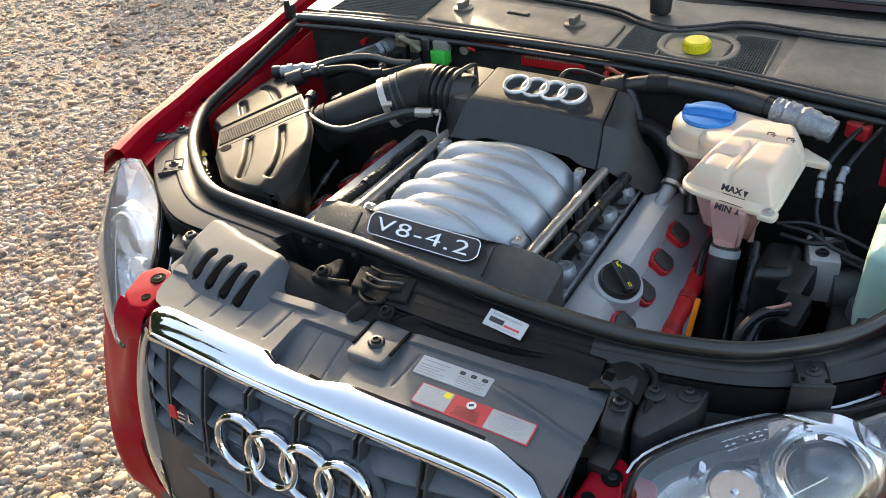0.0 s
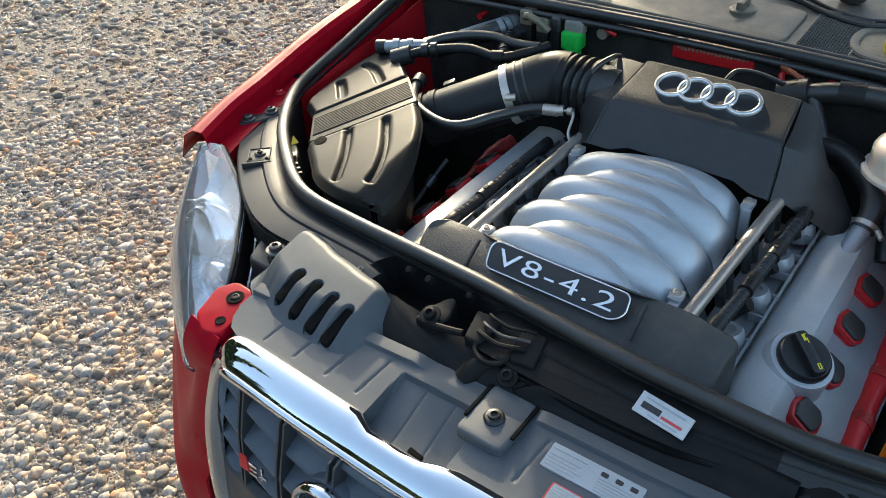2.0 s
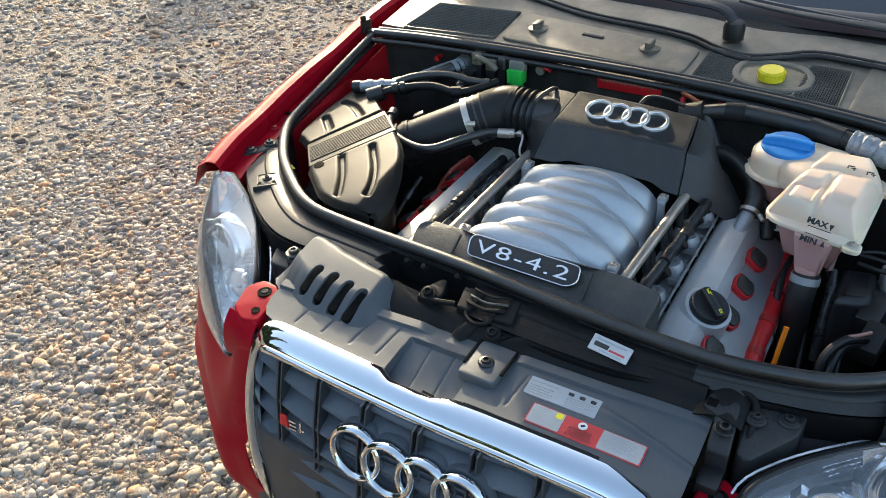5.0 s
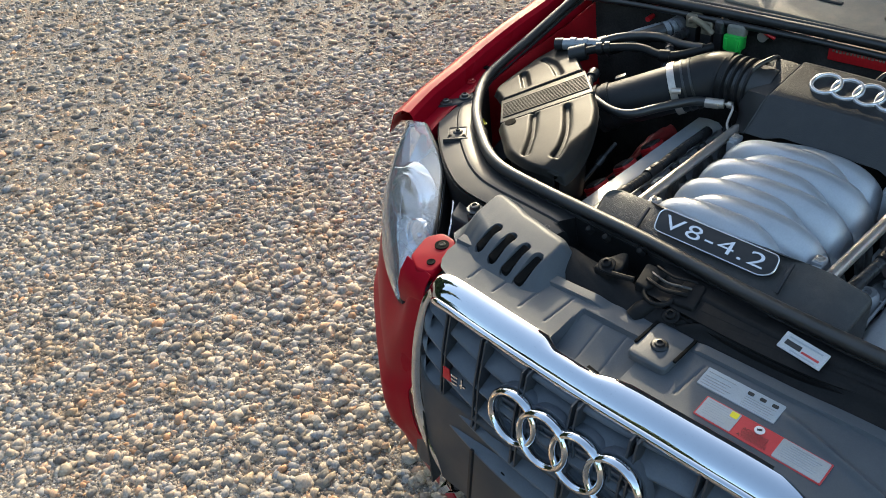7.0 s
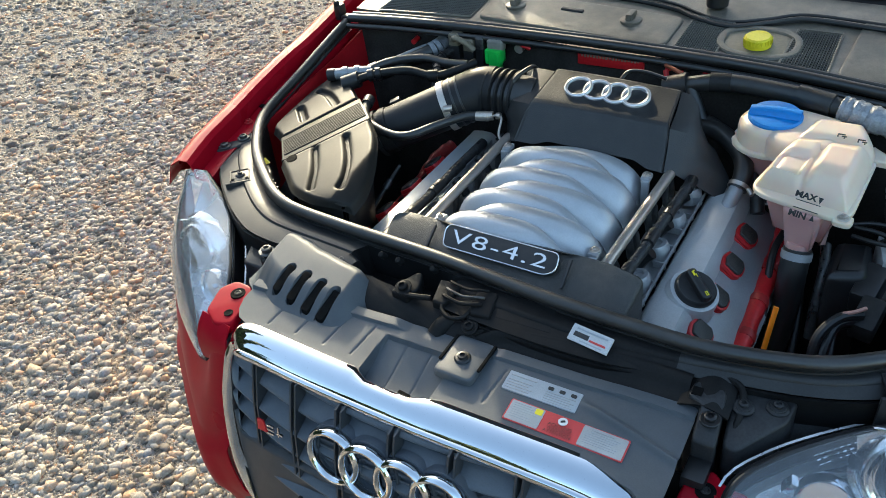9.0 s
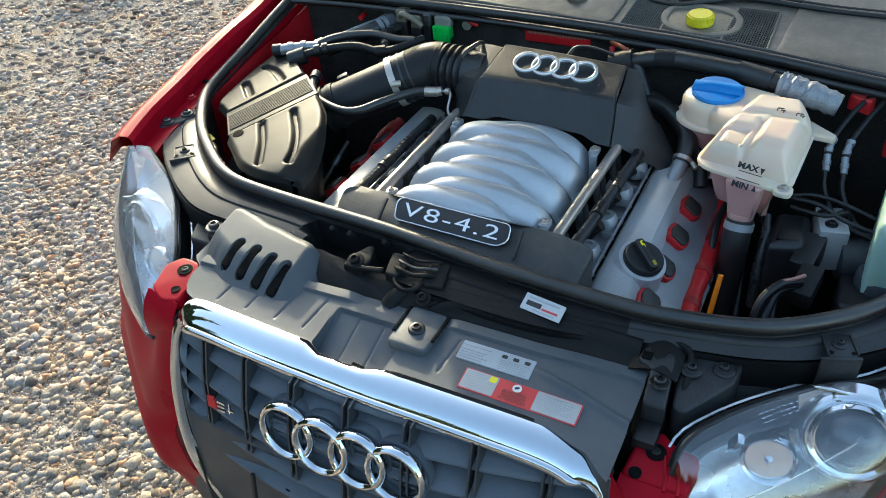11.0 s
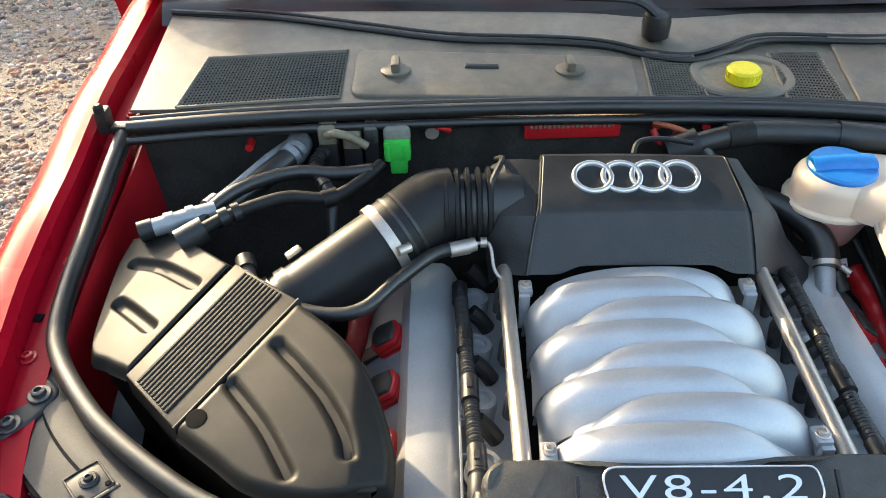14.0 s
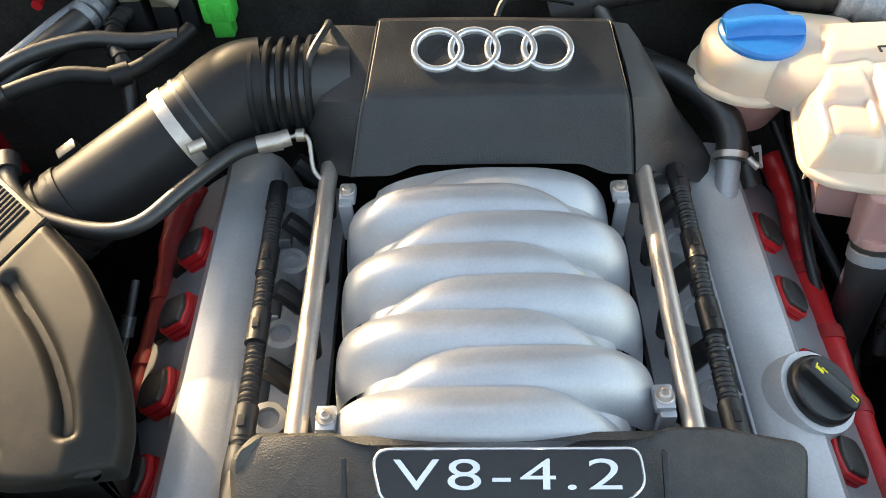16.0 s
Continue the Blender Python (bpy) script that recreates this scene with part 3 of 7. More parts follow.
for k in range(24):
    a = 2 * math.pi * k / 24
    bm = bmesh.new()
    box(bm, on_cowl(0.213, 0.965) + Vector((0.0246 * math.cos(a), 0.0246 * math.sin(a), 0.0120)), (0.002, 0.002, 0.009), 0.0006, turn(0, 0, math.degrees(a)))
    part("rib", bm, YELLOW, fcap)

# weather strip along the cowl's front edge
strip = thing("cowl_weather_strip", (0, 0.89, 0.83), "black rubber weather strip along the cowl edge", "weather strip")
for h, off, r in ((0.0, 0.0, 0.0095), (-0.014, -0.012, 0.006), (0.004, 0.016, 0.0045)):
    bm = bmesh.new()
    tube(bm, spline([(-0.655, 0.868 + off, 0.846 + h), (-0.5, 0.883 + off, 0.847 + h), (-0.25, 0.897 + off, 0.843 + h), (0, 0.902 + off, 0.838 + h),
                     (0.25, 0.893 + off, 0.832 + h), (0.45, 0.866 + off, 0.826 + h), (0.655, 0.83 + off, 0.822 + h)], 6), r, 12)
    part("bead", bm, RUBBER, strip)

# windshield, wipers and the opened hood
bm = bmesh.new()
sheet(bm, lambda u, v: (-0.70 + 1.4 * u, 1.19 + 0.80 * v + 0.05 * (2 * u - 1) ** 2, 0.905 + 0.52 * v), 12, 8, 0.005)
part("windshield", bm, WINDSHIELD, car, "dark windshield")
bm = bmesh.new()
sheet(bm, lambda u, v: (-0.68 + 1.36 * u, 1.16 + 0.05 * v, 0.876 + 0.03 * v + 0.012 * math.sin(math.pi * v)), 20, 6, 0.004)
part("windshield_trim", bm, RUBBER, car, "black trim under the windshield")
def trough_front(x):
    return interp(x, [(-0.70, 1.17), (-0.50, 1.145), (-0.21, 1.072), (-0.05, 1.060), (0.03, 1.046), (0.09, 1.018), (0.15, 1.006), (0.21, 1.030), (0.28, 1.060), (0.43, 1.052), (0.70, 1.06)])[0]


def trough_f(u, v):
    x = -0.66 + 1.32 * u
    y0 = trough_front(x)
    y = y0 + (1.205 - y0) * v
    return (x, y, cowl_z(x, y) + 0.005 - 0.018 * math.sin(math.pi * v) + 0.02 * v * v)


bm = bmesh.new()
sheet(bm, trough_f, 60, 10, 0.004)
part("wiper_trough", bm, BLACK_DULL, car, "black trough below the windshield")
for h, dy, r in ((0.006, 0.0, 0.0045), (0.006, 0.022, 0.003)):
    bm = bmesh.new()
    tube(bm, spline([(x, trough_front(x) + dy, cowl_z(x, trough_front(x)) + h) for x in (-0.66, -0.50, -0.35, -0.21, -0.05, 0.03, 0.09, 0.15, 0.21, 0.28, 0.43, 0.55, 0.66)], 5), r, 8)
    part("trough_lip", bm, BLACK, car)
for k in range(34):
    x = -0.42 + 0.0125 * k
    y = trough_front(x) + 0.034
    bm = bmesh.new()
    box(bm, (x, y, cowl_z(x, y) - 0.003), (0.005, 0.014, 0.004), 0.0008)
    part("drain_rib", bm, VENT, car)
for pv, arm, blade in (((0.107, 1.075, 0.888), [(0.107, 1.075, 0.902), (0.070, 1.082, 0.925), (-0.02, 1.080, 0.933), (-0.10, 1.086, 0.936), (-0.19, 1.118, 0.940), (-0.42, 1.175, 0.950)], [(-0.05, 1.125, 0.930), (-0.30, 1.165, 0.940), (-0.58, 1.20, 0.945)]),
                       ((0.60, 1.080, 0.880), [(0.60, 1.080, 0.895), (0.56, 1.090, 0.915), (0.42, 1.085, 0.920), (0.22, 1.10, 0.925), (0.10, 1.125, 0.930)], [(0.50, 1.105, 0.910), (0.30, 1.120, 0.918), (0.06, 1.15, 0.930)])):
    bm = bmesh.new()
    lathe(bm, [(0.021, -0.02), (0.022, 0.004), (0.019, 0.014), (0.011, 0.019), (0.0, 0.020)], pv)
    w = part("wiper", bm, BLACK, car, "black wiper arm and blade")
    bm = bmesh.new()
    tube(bm, spline(arm, 5), lambda t: 0.016 - 0.009 * t, 10, 0.5)
    part("arm", bm, BLACK, w)
    bm = bmesh.new()
    tube(bm, spline(blade, 5), 0.006, 6)
    part("blade", bm, RUBBER, w)
HOOD_A = radians(67)


def hood_at(u, v, lift=0.0):
    x = (2 * u - 1) * (0.628 - 0.05 * v ** 2)
    s = 1.02 * v
    bow = 0.05 * (1 - (2 * u - 1) ** 2) * (0.6 + 0.4 * v) + 0.03 * math.sin(math.pi * v) + lift
    return (x, 1.05 - s * math.cos(HOOD_A) + bow * math.sin(HOOD_A), 1.020 + s * math.sin(HOOD_A) + bow * math.cos(HOOD_A))


bm = bmesh.new()
sheet(bm, hood_at, 16, 16, 0.012)
part("hood", bm, RED, car, "red hood propped wide open")
bm = bmesh.new()
sheet(bm, lambda u, v: hood_at(0.025 + 0.95 * u, 0.02 + 0.95 * v, -0.03), 10, 10, 0.01)
part("hood_liner", bm, GREY_DARK, car, "black felt hood liner")
# unseen plate in the hinge's place, added to cast a band on the cowl
bm = bmesh.new()
sheet(bm, lambda u, v: (-0.592 + 0.012 * math.sin(math.pi * u), 1.080 + 0.235 * u, 0.955 + (0.12 - 0.03 * math.cos(math.pi * u)) * v), 10, 6, 0.012)
part("hinge_shade_plate", bm, RED_IN, car, "unseen red plate in the hood hinge's place, added to shade the cowl")
# the cabin behind
for sx in (-1, 1):
    bm = bmesh.new()
    tube(bm, spline([(sx * 0.70, 1.24, 0.92), (sx * 0.68, 1.60, 1.16), (sx * 0.60, 2.00, 1.40), (sx * 0.56, 2.4, 1.44)], 6), 0.045, 12)
    part("pillar", bm, RED, car, "red windshield pillar")
    bm = bmesh.new()
    sheet(bm, lambda u, v: (sx * (0.83 - 0.03 * math.sin(math.pi * v)), 1.38 + 2.2 * u, 0.28 + 0.66 * v), 8, 6, 0.02)
    part("door", bm, RED, car, "red door")
    bm = bmesh.new()
    sheet(bm, lambda u, v: (sx * (0.80 - 0.22 * v), 1.42 + 2.1 * u + 0.5 * v * (1 - u), 0.94 + 0.48 * v), 8, 4, 0.006)
    part("side_window", bm, WINDSHIELD, car, "dark side window")
bm = bmesh.new()
sheet(bm, lambda u, v: (-0.60 + 1.2 * u, 1.98 + 1.6 * v, 1.42 + 0.04 * math.sin(math.pi * u)), 10, 6, 0.02)
part("roof", bm, RED, car, "red roof")
for sx in (-1, 1):
    for y in (0.66, 3.25):
        bm = bmesh.new()
        lathe(bm, [(0.20, -0.10), (0.31, -0.10), (0.318, -0.06), (0.318, 0.06), (0.31, 0.10), (0.20, 0.10)], (sx * 0.70, y, 0.318), (1, 0, 0), 40)
        w = part("wheel", bm, RUBBER, car, "black tyre")
        bm = bmesh.new()
        lathe(bm, [(0.20, -0.09), (0.205, 0.09), (0.05, 0.07), (0.0, 0.07)], (sx * 0.70, y, 0.318), (sx, 0, 0), 30)
        part("rim", bm, SILVER_DIM, w)
strut = thing("hood_strut", (0.64, 0.78, 0.76), "black gas strut holding the hood up", "gas strut")
bm = bmesh.new()
rod(bm, (0.562, 0.812, 0.780), (0.574, 0.84, 1.05), 0.0085)
part("cylinder", bm, BLACK, strut)
bm = bmesh.new()
rod(bm, (0.574, 0.84, 1.05), (0.586, 0.90, 1.31), 0.0045)
part("rod", bm, STEEL, strut)

# ---- front end: bumper, grille, headlights ----


def along(c, u):
    k = u * (len(c) - 1)
    i = min(int(k), len(c) - 2)
    return c[i].lerp(c[i + 1], k - i)


TOP_E = spline([(-0.343, 0.060, 0.672), (-0.385, 0.058, 0.638), (-0.418, 0.064, 0.592), (-0.48, 0.091, 0.570), (-0.556, 0.136, 0.586), (-0.619, 0.197, 0.636), (-0.659, 0.268, 0.688), (-0.677, 0.335, 0.735)], 6)
MID_E = spline([(-0.346, 0.008, 0.52), (-0.375, 0.004, 0.51), (-0.42, 0.012, 0.50), (-0.48, 0.050, 0.50), (-0.56, 0.108, 0.50), (-0.64, 0.172, 0.50), (-0.705, 0.255, 0.50), (-0.745, 0.345, 0.50)], 6)
LOW_E = spline([(-0.330, -0.010, 0.40), (-0.36, -0.012, 0.39), (-0.40, -0.015, 0.385), (-0.47, 0.030, 0.385), (-0.56, 0.095, 0.385), (-0.65, 0.165, 0.385), (-0.72, 0.25, 0.385), (-0.76, 0.345, 0.385)], 6)
END_E = spline([(-0.255, 0.0, 0.19), (-0.32, 0.01, 0.19), (-0.38, 0.03, 0.19), (-0.46, 0.07, 0.19), (-0.55, 0.125, 0.19), (-0.64, 0.19, 0.19), (-0.71, 0.27, 0.19), (-0.75, 0.345, 0.19)], 6)
for sx in (-1, 1):
    def f(u, v, sx=sx):
        drop = Vector((0, -0.02, -0.06)) * (math.sin(math.pi * min(1, u * 1.02)) if sx > 0 else 0)
        q = spline([along(TOP_E, u) + drop, along(MID_E, u) + drop * 0.4, along(LOW_E, u), along(END_E, u)], 6)
        p = along(q, v)
        lip = 0.006 if 0.42 < v < 0.72 else 0.0
        return (-sx * (p.x - lip), p.y - lip, p.z)
    bm = bmesh.new()
    sheet(bm, f, 36, 22, -0.003 * sx)
    part("bumper", bm, RED, car, "glossy red bumper corner", smooth=40)

grille = thing("grille", (0, 0.0, 0.55), "single-frame grille with dark slats and wide chrome surround", "grille")
LEAN_G = radians(12)


def on_grille(x, h, d=0.0):
    """Point on the grille's leaning face: x across, h up from the rings' middle, d out towards the front."""
    return Vector((x - 0.003, -0.004 + h * math.sin(LEAN_G) + 0.14 * max(0, h) - d * math.cos(LEAN_G) + 0.05 * (x / 0.33) ** 2, 0.606 + h * math.cos(LEAN_G) - d * math.sin(LEAN_G)))


# chrome surround: a flat bright band that runs over the top and down both sides
top_pts = [(-0.275, -0.004, 0.28), (-0.314, -0.009, 0.36), (-0.337, -0.004, 0.446), (-0.342, 0.020, 0.563), (-0.339, 0.050, 0.640), (-0.330, 0.065, 0.668), (-0.308, 0.063, 0.686), (-0.27, 0.060, 0.692),
           (-0.14, 0.053, 0.692), (0.0, 0.050, 0.691), (0.14, 0.052, 0.689), (0.26, 0.055, 0.684), (0.312, 0.050, 0.674), (0.338, 0.040, 0.655), (0.350, 0.030, 0.62), (0.348, 0.012, 0.56), (0.340, -0.004, 0.446), (0.318, -0.009, 0.36), (0.28, -0.004, 0.28)]
path = spline(top_pts, 6)
bm = bmesh.new()
prof = [(-0.030, -0.024), (-0.0318, -0.012), (-0.0314, -0.004), (-0.0285, 0.0014), (-0.0245, 0.0030), (-0.0212, 0.0022), (-0.0196, 0.0016), (-0.0170, 0.0030), (-0.0100, 0.0050), (0.0, 0.0062), (0.009, 0.0062), (0.017, 0.0052), (0.024, 0.0034), (0.030, 0.0008), (0.0325, -0.004), (0.034, -0.014)]
rings = []
for i, q in enumerate(path):
    d = (path[min(i + 1, len(path) - 1)] - path[max(i - 1, 0)]).normalized()
    rise = min(1, max(0, (abs(d.z) - 0.12) / 0.75))
    sgn = -1 if q.x < 0 else 1
    acr = Vector((0, 0.89, 0.46)) * (1 - rise) + Vector((sgn * 0.88, 0.46, 0.05)) * rise
    acr = (acr - d * acr.dot(d)).normalized()
    face = d.cross(acr).normalized()
    if face.y > 0.0 or face.z < -0.3:
        face = -face
    sm = min(1, max(0, (abs(q.x) - 0.308) / 0.036))
    w = 0.88 - 0.70 * sm * sm * (3 - 2 * sm)
    notch = 1 - 0.40 * min(1, max(0, (q.x + 0.092) / 0.014)) * min(1, max(0, (0.028 - q.x) / 0.014))
    rings.append([bm.verts.new(q + acr * (a * w * (notch if a > 0 else 1)) + face * (b if b > 0 else b * (1 - 0.3 * rise))) for a, b in prof])
for a, b in zip(rings, rings[1:]):
    for k in range(len(prof) - 1):
        bm.faces.new((a[k], a[k + 1], b[k + 1], b[k]))
    bm.faces.new((a[-1], a[0], b[0], b[-1]))
bm.faces.new(rings[0])
bm.faces.new(rings[-1])
part("chrome_surround", bm, CHROME, grille, "polished chrome surround", smooth=50)

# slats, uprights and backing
# near-black sheet, coloured as the shade behind the slats
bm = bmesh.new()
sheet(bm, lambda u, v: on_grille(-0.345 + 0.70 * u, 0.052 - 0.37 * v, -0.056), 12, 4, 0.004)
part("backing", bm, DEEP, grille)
for sx in (-1, 1):
    bm = bmesh.new()
    sheet(bm, lambda u, v: on_grille(sx * (0.340 - 0.06 * max(0, u - 0.55) / 0.45), 0.070 - 0.36 * u, 0.012 - 0.070 * v), 12, 3, 0.004 * sx)
    part("side_wall", bm, BLACK, grille)
for h, back, deep in ((0.066, 0.010, 0.020), (0.033, 0.004, 0.052), (-0.008, 0, 0.052), (-0.049, 0, 0.052), (-0.090, 0, 0.052), (-0.131, 0, 0.052)):
    def slat_f(u, v, h=h, back=back, deep=deep):
        # rounded nose in front, then a broad top face that rises towards the back
        if v < 0.3:
            a = (v / 0.3) * math.pi * 0.75 - math.pi * 0.5
            up, out = 0.0042 * math.sin(a) - 0.0042, 0.0042 * math.cos(a)
        else:
            t = (v - 0.3) / 0.7
            up, out = -0.0012 + 0.30 * deep * t, 0.0030 - deep * t
        return on_grille(-0.334 + 0.676 * u, h + up, out - back)
    bm = bmesh.new()
    sheet(bm, slat_f, 28, 12, 0.0022)
    part("slat", bm, SLAT, grille)
for k in range(7):
    x = -0.2685 + 0.0905 * k
    for dx in (-0.0048, 0.0048):
        bm = bmesh.new()
        sheet(bm, lambda u, v: on_grille(x + dx, -0.088 + 0.160 * u, 0.007 - 0.026 * v), 10, 2, 0.0030)
        part("upright", bm, GREY_DARK, grille)
bm = bmesh.new()
prism(bm, rounded([(-0.350, -0.29), (0.350, -0.29), (0.350, -0.105), (0.25, -0.082), (0.13, -0.056), (-0.13, -0.056), (-0.25, -0.082), (-0.350, -0.105)], 0.02), 0.0, 0.012, 0.004,
      lambda v: on_grille(v.x, v.y, v.z - 0.004))
plate = part("plate_panel", bm, GREY_DARK, grille, "plain dark panel where a plate would sit")
for x in (-0.17, 0.17):
    bm = bmesh.new()
    box(bm, on_grille(x, -0.18, 0.012), (0.006, 0.006, 0.12), 0.001, turn(-12))
    part("plate_edge", bm, BLACK, plate)
for x in (-0.10, 0.10):
    bm = bmesh.new()
    lathe(bm, [(0.004, 0), (0.0035, 0.001)], on_grille(x, -0.115, 0.008), (0, -1, -0.2), 10)
    part("screw_hole", bm, DEEP, plate)
# four interlocked rings, each a bevelled chrome hoop with a dark dished centre
for i in range(4):
    cx = -0.0875 + 0.0583 * i
    m3 = Matrix((Vector((1, 0, 0)), Vector((0, math.sin(LEAN_G), math.cos(LEAN_G))), Vector((0, -math.cos(LEAN_G), math.sin(LEAN_G))))).transposed()
    c = Vector((cx - 0.005, -0.010 + 0.03 * (cx / 0.33) ** 2 - (0.0015 if i % 2 else 0), 0.606))
    bm = bmesh.new()
    torus(bm, c, 0.0408, 0.0062, m3, 56, 14, 1.5)
    part("ring", bm, CHROME, grille, "chrome emblem ring")
    bm = bmesh.new()
    lathe(bm, [(0.047, -0.012), (0.047, 0.002), (0.036, 0.002), (0.035, -0.004), (0.0, -0.004)], c - m3.col[2] * 0.010, m3.col[2], 36)
    part("ring_seat", bm, SLAT, grille)
    for j in range(5):
        h = -0.022 + 0.011 * j
        w = math.sqrt(max(0.0001, 0.034 ** 2 - h * h))
        bm = bmesh.new()
        box(bm, c + m3.col[1] * h - m3.col[2] * 0.011, (2 * w, 0.004, 0.004), 0.001, turn(-12))
        part("ring_rib", bm, SLAT, grille)
badge = basis((1, 0, 0), (0, math.sin(LEAN_G), math.cos(LEAN_G)), on_grille(-0.228, -0.022, 0.012))
bm = bmesh.new()
prism(bm, [(-0.022, 0.0), (-0.004, 0.0), (-0.010, 0.020), (-0.022, 0.020)], 0, 0.003, 0.0005, lambda v: badge @ Vector((v.x, v.y - 0.008, v.z)))
part("badge_lozenge", bm, RED_PLASTIC, grille, "small red badge lozenge")
for k, (bx, by, bw, bh) in enumerate(((0.004, 0.007, 0.014, 0.003), (0.004, 0.0, 0.014, 0.003), (0.004, -0.007, 0.014, 0.003), (0.020, 0.002, 0.003, 0.018), (0.022, -0.002, 0.012, 0.003))):
    bm = bmesh.new()
    box(bm, badge @ Vector((bx, by, 0.002)), (bw, 0.003, bh), 0.0006, turn(-12))
    part("badge_stroke", bm, BRIGHT, grille)

# ---- engine ----
engine = thing("engine", (0, 0.5, 0.6), "silver and black V8 engine with red ignition coils", "engine")
bm = bmesh.new()
prism(bm, rounded([(-0.30, 0.33), (0.30, 0.33), (0.30, 0.72), (-0.30, 0.72)], 0.03), 0.30, 0.60, 0.02)
part("engine_block", bm, DARK_METAL, engine, "dirty dark metal block")
# near-black body in place of the shade between the cylinder banks
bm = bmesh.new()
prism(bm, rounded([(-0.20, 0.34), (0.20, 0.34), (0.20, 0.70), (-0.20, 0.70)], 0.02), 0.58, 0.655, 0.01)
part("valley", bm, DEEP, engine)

# cylinder heads: bright top flange inside, sloping grey cover outside
for sx in (-1, 1):
    y0, y1 = 0.30, 0.735
    bm = bmesh.new()
    prof = [(0.205, 0.640), (0.214, 0.672), (0.222, 0.690), (0.230, 0.6965), (0.250, 0.698), (0.270, 0.695), (0.278, 0.684), (0.283, 0.660), (0.300, 0.640)]
    sheet(bm, lambda u, v: (sx * prof[min(int(v * 8 + 1e-6), 8)][0], y0 + (y1 - y0) * u, prof[min(int(v * 8 + 1e-6), 8)][1] - (0.006 if sx > 0 else 0)), 10, 8, 0.003 * sx)
    head = part("head_cover", bm, HEAD, engine, "silver cylinder head cover")
    bm = bmesh.new()
    sheet(bm, lambda u, v: (sx * (0.276 + 0.085 * v), y0 + (y1 - y0) * u, (0.672 if sx < 0 else 0.662) - 0.075 * v + 0.008 * math.sin(math.pi * v)), 10, 6, 0.003 * sx)
    part("coil_deck", bm, SILVER_DIM, head, "dull grey sloping deck")
    # webbed inner edge with small cast ribs
    bm = bmesh.new()
    box(bm, (sx * 0.214, (y0 + y1) / 2, 0.699 if sx < 0 else 0.693), (0.003, y1 - y0 - 0.06, 0.007), 0.001)
    part("flange_edge", bm, SILVER_DIM, head)
    for k in range(7):
        bm = bmesh.new()
        box(bm, (sx * 0.206, 0.375 + 0.047 * k, 0.690), (0.020, 0.003, 0.012), 0.0008)
        part("web", bm, SILVER_DIM, head)
    # lower lugs with injector seats
    for k in range(4):
        y = 0.405 + 0.0850 * k + (0.012 if sx > 0 else 0)
        bm = bmesh.new()
        lathe(bm, [(0.019, -0.02), (0.019, 0.0), (0.016, 0.006), (0.010, 0.007), (0.009, 0.002)], (sx * 0.190, y, 0.699), (sx * -0.2, 0, 1), 18)
        lug = part("injector_seat", bm, SILVER_DIM, head)
        bm = bmesh.new()
        tube(bm, spline([(sx * 0.176, y + 0.040, 0.690), (sx * 0.186, y + 0.042, 0.706), (sx * 0.196, y + 0.044, 0.716)], 4), 0.010, 10)
        part("injector_plug", bm, BLACK, lug)
        bm = bmesh.new()
        lathe(bm, [(0.008, 0), (0.008, 0.03), (0.005, 0.04)], (sx * 0.160, y - 0.012, 0.69), (sx * -0.1, 0, 1), 12)
        part("injector", bm, DARK_METAL, lug)
    bm = bmesh.new()
    box(bm, (sx * 0.175, 0.52, 0.658), (0.055, 0.38, 0.02), 0.004)
    part("head_edge", bm, SILVER_DIM, head)


# ignition coils
def coil_at(m):
    c = thing("ignition_coil", m.translation, "red ribbed ignition coil with black top", "ignition coil", "ignition coils")
    hexa = rounded([(-0.019, -0.022), (0.012, -0.024), (0.022, -0.011), (0.022, 0.011), (0.012, 0.024), (-0.019, 0.022), (-0.025, 0.0)], 0.006, 3)
    for k in range(5):
        bm = bmesh.new()
        prism(bm, inset(hexa, 0.0006 * k), 0.0074 * k, 0.0074 * k + 0.0058, 0.0014, lambda v: m @ v, 2)
        part("rib", bm, RED_PLASTIC, c)
    bm = bmesh.new()
    prism(bm, inset(hexa, 0.004), -0.006, 0.035, 0.002, lambda v: m @ v)
    part("core", bm, RED_DULL, c)
    bm = bmesh.new()
    prism(bm, inset(hexa, 0.0062), 0.034, 0.0395, 0.002, lambda v: m @ v)
    part("top", bm, BLACK_TEX, c, "black grained top")
    bm = bmesh.new()
    box(bm, m @ Vector((0.031, 0.0, 0.012)), (0.026, 0.024, 0.018), 0.003, m.to_3x3())
    part("connector", bm, BLACK, c)
    return c


for k in range(4):
    coil_at(basis((-0.84, 0, -0.54), (0, -1, 0), (-0.286, 0.366 + 0.0855 * k, 0.648)))
    coil_at(basis((0.78, 0, -0.62), (0, 1, 0), (0.280, 0.378 + 0.0850 * k, 0.634)))
